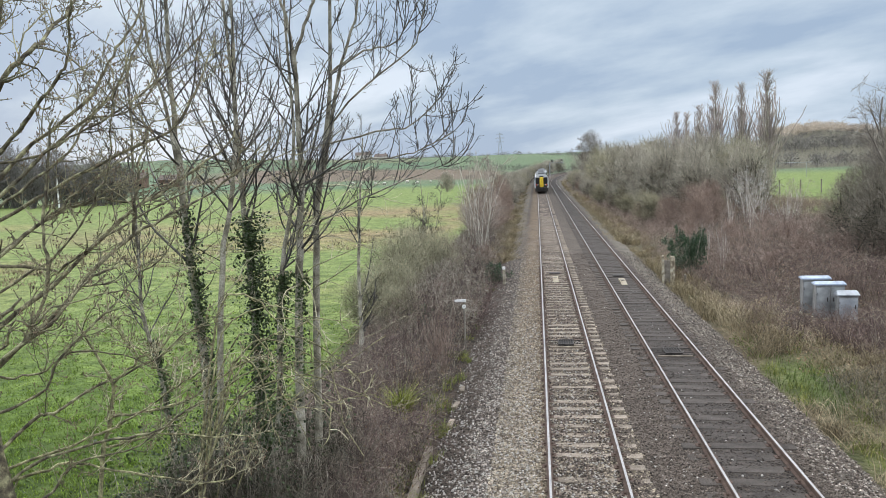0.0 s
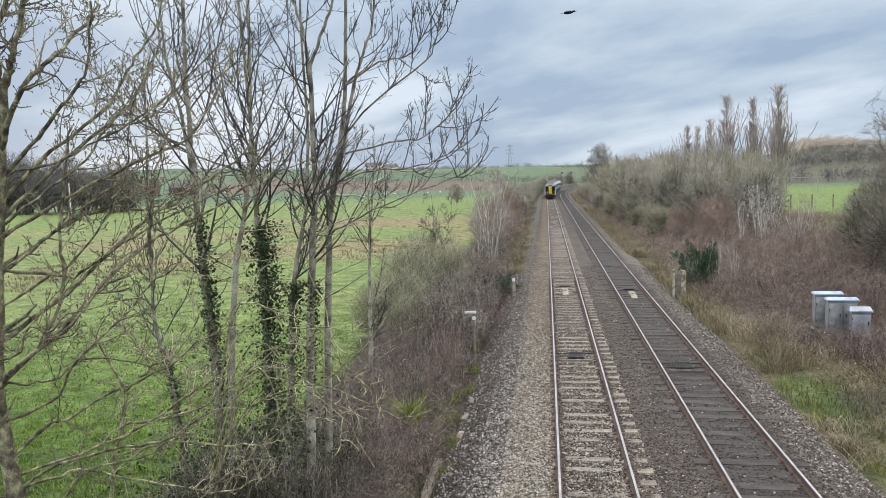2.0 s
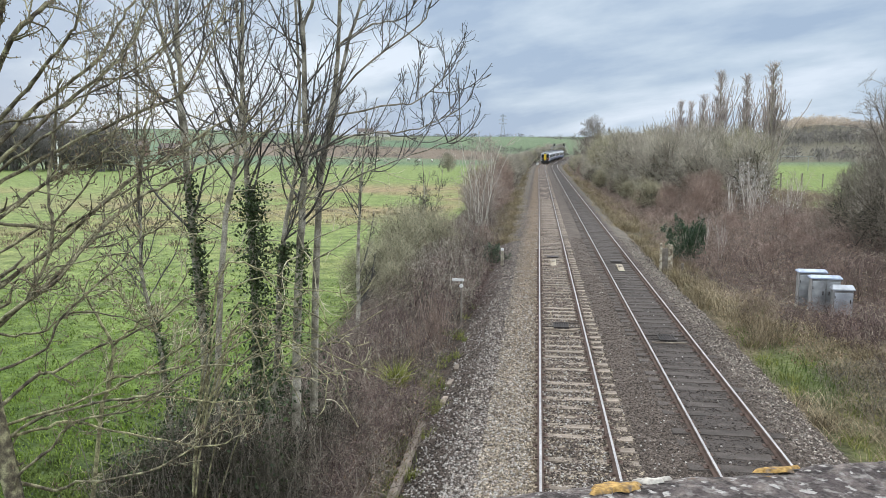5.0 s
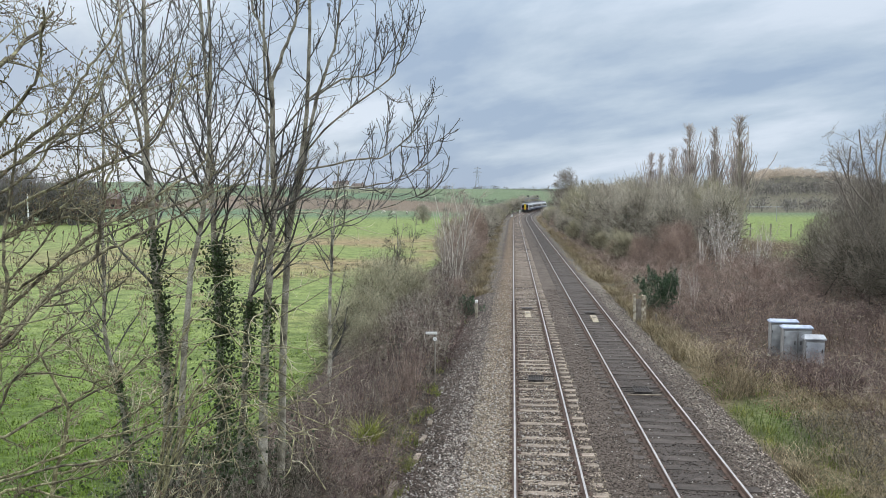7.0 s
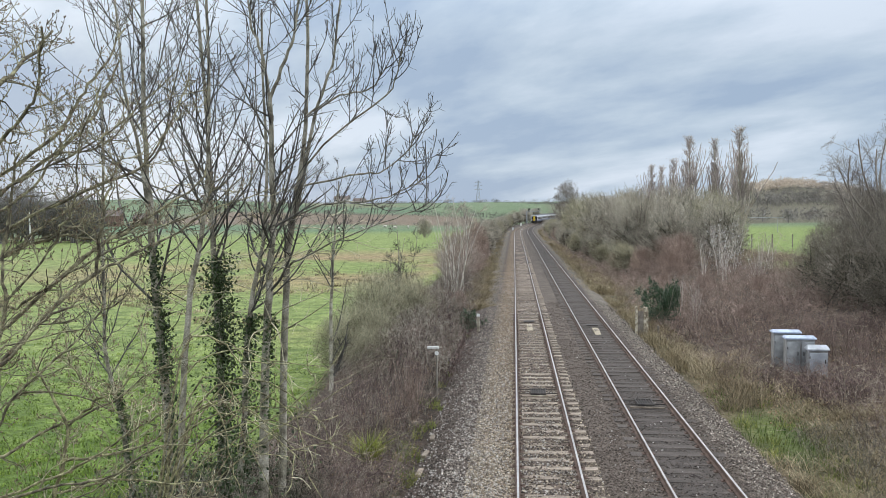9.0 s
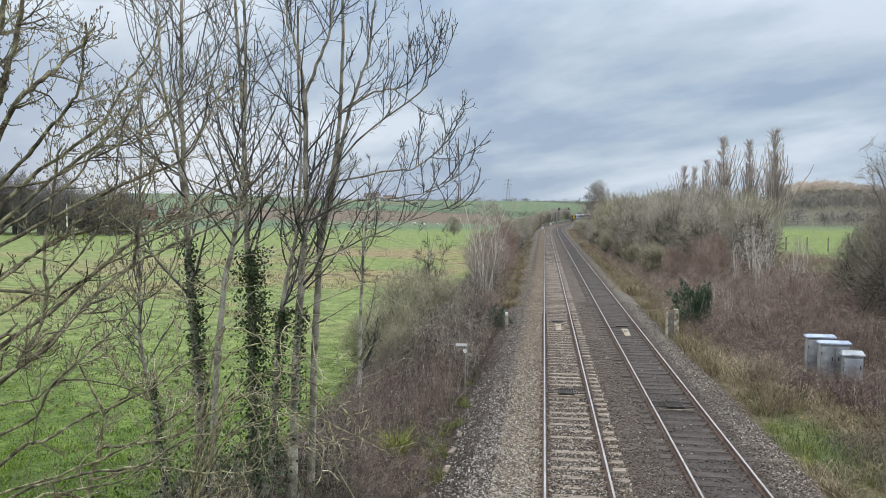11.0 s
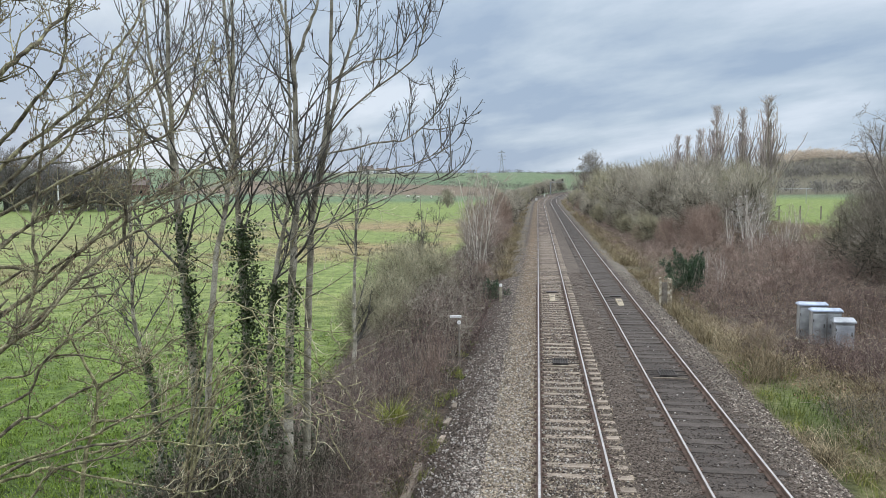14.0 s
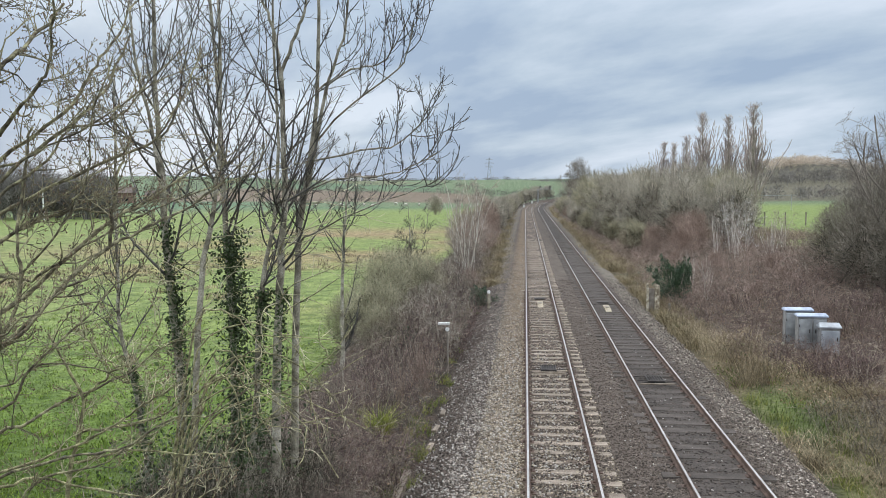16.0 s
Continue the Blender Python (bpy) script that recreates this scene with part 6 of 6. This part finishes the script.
make_cabinet(10.78, 31.5, 0.70, 0.4, 1.12, 0.18, "small_cabinet", "small pale grey metal cabinet with a pitched lid", "lineside cabinets")


def make_gatepost():
    g = thing("concrete_post_pair", "lichen-stained old concrete posts with a panel between", "post", pose(5.85, 42.0, float(height(5.85, 42.0)), 0, 0, -6))
    for x, w, h in ((-0.26, 0.13, 1.62), (0.22, 0.24, 1.55)):
        bm = bmesh.new()
        block(bm, x, 0, -0.1, w, 0.2, h + 0.1, 0.03)
        bmesh.ops.subdivide_edges(bm, edges=[e for e in bm.edges if e.calc_length() > 0.5], cuts=9)
        for v in bm.verts:
            v.co += 0.022 * Vector(noise.noise_vector(v.co * 5.0 + Vector((x * 9, 0, 0))))
        part("post", bm, M["old_post"], g)
    bm = bmesh.new()
    block(bm, -0.05, 0.05, 0.15, 0.3, 0.05, 1.2, 0.01)
    part("panel", bm, M["timber"], g, "dark weathered timber between the posts")
    s = thing("stake", "short weathered stake beside the track", "post", pose(6.75, 42.2, float(height(6.75, 42.2))))
    bm = bmesh.new()
    block(bm, 0, 0, -0.1, 0.12, 0.1, 0.65, 0.015)
    part("shaft", bm, M["timber"], s)


make_gatepost()


def make_left_posts():
    g = thing("marker_post", "white lineside marker board on a thin post", "sign", pose(-3.6, 28.2, float(height(-3.6, 28.2))))
    bm = bmesh.new()
    rod(bm, (0, 0, -0.1), (0, 0, 1.78), 0.035, 8)
    part("post", bm, M["timber"], g)
    bm = bmesh.new()
    block(bm, -0.13, -0.02, 1.78, 0.42, 0.06, 0.09, 0.01)
    part("arm", bm, M["white_paint"], g, "white crossbar")
    bm = bmesh.new()
    rod(bm, (0.0, -0.07, 1.62), (0.0, -0.04, 1.62), 0.075, 14)
    part("disc", bm, M["white_paint"], g, "white disc")
    h = thing("marker_post", "short white-topped concrete post by the ballast", "post", pose(-2.75, 41.9, float(height(-2.75, 41.9))))
    bm = bmesh.new()
    block(bm, 0, 0, -0.1, 0.15, 0.13, 1.15, 0.02)
    part("shaft", bm, M["concrete"], h)
    bm = bmesh.new()
    block(bm, 0, 0, 1.05, 0.16, 0.14, 0.16, 0.02)
    part("cap", bm, M["white_paint"], h, "white painted cap")
    e = thing("concrete_edging", "mossy concrete edging along the ballast", "kerb", pose(-3.55, 0, -0.5), kind="structure")
    gen2 = np.random.default_rng(2)
    for k in range(8):
        bm = bmesh.new()
        block(bm, gen2.normal(0, 0.02), 10.5 + k * 1.02, 0, 0.16, 1.0, 0.22 + gen2.normal(0, 0.012), 0.012)
        part("slab", bm, M["sleeper_pale"], e)
    for k in range(3):
        bm = bmesh.new()
        block(bm, 0.28 + gen2.normal(0, 0.05), 20.0 + k * 1.5, 0, 0.14, 0.5, 0.16, 0.012, turn=pose(0, 0, 0, 0, 0, gen2.normal(0, 8)))
        part("slab", bm, M["sleeper_pale"], e)


make_left_posts()


def make_signal(x, y):
    g = thing("cantilever_signal", "grey cantilever signal mast with two dark heads over the line", "signal", pose(x, y, float(height(x, y)), 0, 0, -6))
    bm = bmesh.new()
    block(bm, 0, 0, -0.3, 0.42, 0.42, 6.0, 0.03)
    part("mast", bm, M["steel"], g, "pale grey square mast")
    bm = bmesh.new()
    block(bm, 2.9, 0, 5.45, 5.9, 0.3, 0.28, 0.02)
    part("arm", bm, M["steel"], g)
    bm = bmesh.new()
    for q in range(7):
        rod(bm, (0.6 + q * 0.85, -0.3, 5.73), (0.6 + q * 0.85, -0.3, 6.5), 0.03, 5)
    rod(bm, (0.4, -0.3, 6.5), (5.8, -0.3, 6.5), 0.03, 5)
    part("handrail", bm, M["steel"], g)
    for hx in (1.0, 5.0):
        bm = bmesh.new()
        block(bm, hx, -0.2, 5.73, 0.62, 0.3, 1.3, 0.05)
        h = part("signal_head", bm, M["under"], g)
        for lz in (5.95, 6.3):
            bm = bmesh.new()
            rod(bm, (hx, -0.37, lz), (hx, -0.34, lz), 0.11, 10)
            part("lens", bm, M["signal_lamp"] if lz < 6 else M["glass_dark"], h)
    return g


make_signal(4.6, 332)


def make_box(x, y, w, t, name="relay_box", label="white lineside relay box"):
    b = thing(name, label, "cabinet", pose(x, y, float(height(x, y))))
    bm = bmesh.new()
    block(bm, 0, 0, -0.1, w, 0.6, t, 0.02)
    part("body", bm, M["white_paint"], b)
    bm = bmesh.new()
    block(bm, 0, 0, t - 0.1, w + 0.1, 0.7, 0.08, 0.02)
    part("lid", bm, M["metal_grey"], b)


make_box(16.9, 352, 1.9, 1.3)
make_box(15.6, 341, 0.8, 1.6)
make_box(-2.1 + float(bend(243)), 243, 0.6, 1.1, "lineside_sign", "small white lineside sign near the curve")
make_box(-2.6 + float(bend(300)), 300, 0.5, 1.4, "lineside_sign", "small white lineside sign near the curve")


def make_goal():
    g = thing("goal_frame", "pale goal frame on a playing field", "goal", pose(61, 200, float(height(61, 200))))
    for x in (-3.6, 3.6):
        bm = bmesh.new()
        rod(bm, (x, 0, -0.2), (x, 0, 3.6), 0.07, 8)
        part("upright", bm, M["steel"], g)
    bm = bmesh.new()
    rod(bm, (-5.0, 0, 3.6), (5.0, 0, 3.6), 0.07, 8)
    part("crossbar", bm, M["steel"], g)
    for k in range(11):
        x, y = 34 + k * 3.2, 118 + k * 0.9
        p = thing("fence_post", "weathered timber fence post round the field", "post", pose(x, y, float(height(x, y))), "field fence")
        bm = bmesh.new()
        block(bm, 0, 0, -0.2, 0.16, 0.16, 2.2, 0.02)
        part("shaft", bm, M["timber"], p)
    w = thing("utility_pole", "pale wooden pole in front of the dark wood", "pole", pose(-119, 180, float(height(-119, 180))))
    bm = bmesh.new()
    rod(bm, (0, 0, -0.5), (0, 0, 8.0), 0.22, 8, 0.15)
    part("pole", bm, M["white_paint"], w)
    bm = bmesh.new()
    block(bm, 0, 0, 7.3, 1.6, 0.15, 0.15, 0.02)
    part("crossarm", bm, M["timber"], w)


make_goal()


def make_pylon(x, y, tall):
    g = thing("electricity_pylon", "grey steel lattice pylon on the far hill", "pylon", pose(x, y, float(height(x, y)) - 1))
    legs = [(sx, sy) for sx in (-1, 1) for sy in (-1, 1)]

    def half(z):
        return 4.2 * (1 - z / tall) ** 1.3 + 0.55

    zs = [0, 9, 17, 24, 30, 35, 40, tall]
    for sx, sy in legs:
        bm = bmesh.new()
        for a, b in zip(zs, zs[1:]):
            rod(bm, (sx * half(a), sy * half(a), a), (sx * half(b), sy * half(b), b), 0.30, 4)
        part("leg", bm, M["steel"], g)
    bm = bmesh.new()
    for a, b in zip(zs, zs[1:]):
        for (s0, t0), (s1, t1) in (((-1, -1), (1, -1)), ((1, -1), (-1, -1)), ((-1, 1), (1, 1)), ((1, 1), (-1, 1))):
            rod(bm, (s0 * half(a), t0 * half(a), a), (s1 * half(b), t1 * half(b), b), 0.18, 4)
    part("bracing", bm, M["steel"], g)
    for z, w in ((28, 7.5), (35, 9.0), (42, 6.5)):
        bm = bmesh.new()
        rod(bm, (-w, 0, z), (w, 0, z), 0.28, 4)
        for s in (-1, 1):
            rod(bm, (s * w, 0, z), (s * half(z), 0, z + 2.4), 0.2, 4)
        part("cross_arm", bm, M["steel"], g)
    return g


make_pylon(-69.7, 1500, 46)


def make_house(x, y, w, d, h, turn, name="farmhouse", label="white farmhouse with a brown tiled roof on the hillside", walls="render_wall"):
    g = thing(name, label, "house", pose(x, y, float(height(x, y)) - 0.3, 0, 0, turn), "hillside houses")
    bm = bmesh.new()
    block(bm, 0, 0, 0, w, d, h)
    part("wall", bm, M[walls], g)
    bm = bmesh.new()
    a, b, c = w / 2 + 0.4, d / 2 + 0.4, h + d * 0.38
    v = [bm.verts.new(p) for p in ((-a, -b, h), (a, -b, h), (a, b, h), (-a, b, h), (-a, 0, c), (a, 0, c))]
    for q in ((0, 1, 5, 4), (2, 3, 4, 5), (0, 4, 3), (1, 2, 5), (3, 2, 1, 0)):
        bm.faces.new([v[k] for k in q])
    part("roof", bm, M["roof_tile"], g)
    for k in range(int(w // 4)):
        for z in (1.0, 3.6):
            if z + 1.2 > h:
                continue
            bm = bmesh.new()
            block(bm, -w / 2 + 2 + k * 4, -d / 2 - 0.02, z, 1.3, 0.08, 1.2)
            part("window", bm, M["glass_dark"], g)
    bm = bmesh.new()
    block(bm, w / 2 - 1.2, 0, c - 1.0, 0.9, 0.9, 2.0)
    part("chimney", bm, M["brick"], g)


for a in ((-158, 700, 14, 8, 5.0, 5), (-143, 706, 11, 7, 3.6, -8)):
    make_house(*a)
for a in ((-177, 322, 12, 7, 4.6, 12), (-163, 330, 10, 6, 3.4, -6)):
    make_house(*a, "farm_building", "brick farm building with a brown roof beyond the pasture", "brick")


def make_sheep(spots):
    first = thing("sheep", "white sheep grazing in the far pasture", "sheep", group="grazing flock")
    bm = bmesh.new()
    bmesh.ops.create_icosphere(bm, subdivisions=2, radius=1, matrix=Matrix.Translation((0, 0, 0.68)) @ Matrix.Diagonal((0.58, 0.3, 0.32, 1)))
    part("body", bm, M["fleece"], first, smooth=True)
    bm = bmesh.new()
    bmesh.ops.create_icosphere(bm, subdivisions=1, radius=1, matrix=Matrix.Translation((0.66, 0, 0.45)) @ pose(0, 0, 0, 0, 35, 0) @ Matrix.Diagonal((0.2, 0.1, 0.11, 1)))
    part("head", bm, M["fleece"], first)
    for x in (-0.32, 0.32):
        for y in (-0.14, 0.14):
            bm = bmesh.new()
            rod(bm, (x, y, 0), (x, y, 0.5), 0.045, 6)
            part("leg", bm, M["timber"], first)
    for n, (x, y) in enumerate(spots):
        put(first, x, y, 70 * n, 1.25, first=n == 0, sink=0.02)


make_sheep([(-58, 288), (-62, 291), (-66, 284), (-46, 292), (-42, 300), (-72, 296), (-35, 286), (-80, 288), (-52, 305), (-90, 300)])


# ---- train ----
def make_carriage(rear):
    """A diesel railcar, 23 m long; its own y runs forward."""
    c = thing("railcar", "white and navy diesel railcar" + (" with a yellow gangway end" if rear else ""), "train", group="departing train")
    half, tall, floor_z = 11.3, 3.75, 0.95
    prof = [(-1.25, floor_z), (-1.36, 1.25), (-1.36, 2.35), (-1.27, 2.95), (-1.08, 3.35), (-0.65, 3.62), (0, 3.72), (0.65, 3.62), (1.08, 3.35), (1.27, 2.95), (1.36, 2.35), (1.36, 1.25), (1.25, floor_z)]
    for name, m in (("body", M["coach_white"]),):
        n = len(prof)
        V = [(x, y, z) for y in (-half, half) for x, z in prof]
        bm = bmesh.new()
        vs = [bm.verts.new(p) for p in V]
        for k in range(n):
            j = (k + 1) % n
            bm.faces.new((vs[k], vs[j], vs[n + j], vs[n + k]))
        bm.faces.new(vs[:n][::-1])
        bm.faces.new(vs[n:])
        for f in bm.faces:
            zc = f.calc_center_median().z
            f.material_index = 1 if zc > 3.2 and abs(f.normal.y) < 0.5 else 0
        part(name, bm, [m, M["coach_roof"]], c)
    for s in (-1, 1):
        bm = bmesh.new()
        block(bm, s * 1.368, 0, 1.0, 0.03, 22.3, 0.55, 0.005)
        part("side_band", bm, M["coach_blue"], c, "navy lower side band")
        for k in range(11):
            y = -9.4 + k * 1.88
            if abs(abs(y) - 7.5) < 0.5:
                bm = bmesh.new()
                block(bm, s * 1.375, y, 1.05, 0.03, 1.3, 2.0, 0.01)
                d = part("door", bm, M["coach_blue"], c)
                bm = bmesh.new()
                block(bm, s * 1.39, y, 1.95, 0.02, 0.7, 0.9, 0.01)
                part("door_window", bm, M["glass_dark"], d)
            else:
                bm = bmesh.new()
                block(bm, s * 1.345, y, 1.85, 0.06, 1.5, 0.85, 0.01, turn=pose(0, 0, 0, 0, -s * 4, 0))
                part("window", bm, M["glass_dark"], c)
    bm = bmesh.new()
    block(bm, 0, 0, 0.35, 2.3, 13.0, 0.6, 0.03)
    part("underframe", bm, M["under"], c)
    for yb in (-8.0, 8.0):
        bm = bmesh.new()
        block(bm, 0, yb, 0.35, 2.1, 3.4, 0.5, 0.05)
        b = part("bogie", bm, M["under"], c)
        for yw in (-1.3, 1.3):
            for s in (-1, 1):
                bm = bmesh.new()
                rod(bm, (s * 0.68, yb + yw, 0.42), (s * 0.82, yb + yw, 0.42), 0.42, 16)
                part("wheel", bm, M["iron"], b)
    for k in range(3):
        bm = bmesh.new()
        block(bm, 0, -7 + 7 * k, 3.68, 1.3, 2.2, 0.22, 0.06)
        part("roof_unit", bm, M["coach_roof"], c)
    for e in (-1, 1):
        y = e * half
        bm = bmesh.new()
        block(bm, 0, y + e * 0.12, 1.15, 0.74, 0.3, 1.95 if rear and e < 0 else 2.35, 0.1)
        part("gangway", bm, M["coach_yellow"] if rear and e < 0 else M["under"], c, "yellow gangway door" if rear and e < 0 else "dark gangway bellows")
        if rear and e < 0:
            bm = bmesh.new()
            block(bm, 0, y - 0.005, 1.02, 2.2, 0.03, 1.95, 0.012)
            part("end_panel", bm, M["under"], c, "black panel round the cab windows")
            for s in (-1, 1):
                bm = bmesh.new()
                block(bm, s * 0.84, y - 0.03, 1.85, 0.66, 0.05, 1.2, 0.03)
                part("windscreen", bm, M["glass_dark"], c)
                bm = bmesh.new()
                block(bm, s * 0.86, y - 0.03, 1.35, 0.62, 0.06, 0.42, 0.03)
                part("lamp_panel", bm, M["under"], c)
                bm = bmesh.new()
                rod(bm, (s * 0.95, y - 0.08, 1.62), (s * 0.95, y - 0.05, 1.62), 0.09, 12)
                part("tail_lamp", bm, M["tail_lamp"], c)
                bm = bmesh.new()
                rod(bm, (s * 0.7, y - 0.08, 1.62), (s * 0.7, y - 0.05, 1.62), 0.1, 12)
                part("headlamp", bm, M["white_paint"], c)
            bm = bmesh.new()
            block(bm, 0, y - 0.2, 0.75, 0.35, 0.5, 0.35, 0.04)
            part("coupler", bm, M["iron"], c)
            bm = bmesh.new()
            block(bm, 0, y + 0.1, 0.3, 2.5, 0.35, 0.7, 0.06)
            part("front_skirt", bm, M["under"], c)
            bm = bmesh.new()
            block(bm, 0, y - 0.02, 3.02, 0.8, 0.06, 0.3, 0.02)
            part("sign_box", bm, M["under"], c)
    return c


cars = [make_carriage(True)] + [make_carriage(False) for _ in range(3)]
for c in cars[1:]:
    c["label"] = "white and navy diesel railcar in the middle of a train"


# ---- crow ----
def make_bird():
    b = thing("crow", "black crow flapping across the sky", "bird")
    bm = bmesh.new()
    bmesh.ops.create_uvsphere(bm, u_segments=12, v_segments=8, radius=1, matrix=Matrix.Diagonal((0.22, 0.075, 0.075, 1)))
    part("body", bm, M["feather"], b, smooth=True)
    bm = bmesh.new()
    bmesh.ops.create_uvsphere(bm, u_segments=10, v_segments=6, radius=1, matrix=Matrix.Translation((0.24, 0, 0.02)) @ Matrix.Diagonal((0.065, 0.045, 0.045, 1)))
    part("head", bm, M["feather"], b, smooth=True)
    bm = bmesh.new()
    rod(bm, (0.29, 0, 0.015), (0.37, 0, 0.0), 0.018, 6, 0.003)
    part("beak", bm, M["iron"], b)
    bm = bmesh.new()
    v = [bm.verts.new(p) for p in ((-0.17, -0.04, 0.012), (-0.17, 0.04, 0.012), (-0.40, 0.10, 0.0), (-0.42, 0, 0.0), (-0.40, -0.10, 0.0), (-0.17, 0, -0.012))]
    for q in ((0, 1, 2, 3), (0, 3, 4), (1, 5, 3, 2), (5, 0, 4, 3)):
        bm.faces.new([v[k] for k in q])
    part("tail", bm, M["feather"], b)
    wings = []
    for s in (-1, 1):
        bm = bmesh.new()
        edge = [(0.12, 0.0), (0.16, 0.16), (0.13, 0.30), (0.05, 0.44), (-0.06, 0.47), (-0.08, 0.40), (-0.12, 0.36), (-0.11, 0.28), (-0.15, 0.22), (-0.14, 0.12), (-0.15, 0.0)]
        top = [bm.verts.new((x, s * y, 0.012 * (1 - y))) for x, y in edge]
        low = [bm.verts.new((x, s * y, -0.008)) for x, y in edge]
        bm.faces.new(top)
        bm.faces.new(low[::-1])
        for k in range(len(edge)):
            j = (k + 1) % len(edge)
            bm.faces.new((top[k], low[k], low[j], top[j]))
        bmesh.ops.recalc_face_normals(bm, faces=bm.faces)
        wings.append(part("wing", bm, M["feather"], b))
    return b, wings


crow, crow_wings = make_bird()


# ---- everything that moves ----
def motions():
    times = [0.5 * k for k in range(33)]
    for n, car in enumerate(cars):
        rows = []
        for t in times:
            rear = 152.5 + 18.6 * t + 0.22 * t * t - 0.0035 * t ** 3
            s = rear + 11.5 + 23.3 * n
            turn = math.degrees(math.atan(max(0.0, s - 195) / 1250))
            rows.append((t, pose(float(bend(s)), s, 0.0, 0, 0, -turn)))
        walk(car, rows)
    rows = []
    for k in range(161):
        t = k * 0.1
        q = t - 1.5
        rows.append((t, pose(-6.49 + 13.25 * q, 35.0 + 1.5 * q, 12.9 + 0.75 * q + 0.02 * math.sin(t * 21), 12, -6, 6)))
    walk(crow, rows)
    for s, wing in zip((-1, 1), crow_wings):
        rows = []
        for k in range(161):
            t = k * 0.1
            rows.append((t, pose(0.02, 0.05 * s, 0.03, s * (8 + 42 * math.sin(t * 21.0 - 1.0)), 0, 0)))
        walk(wing, rows)


motions()
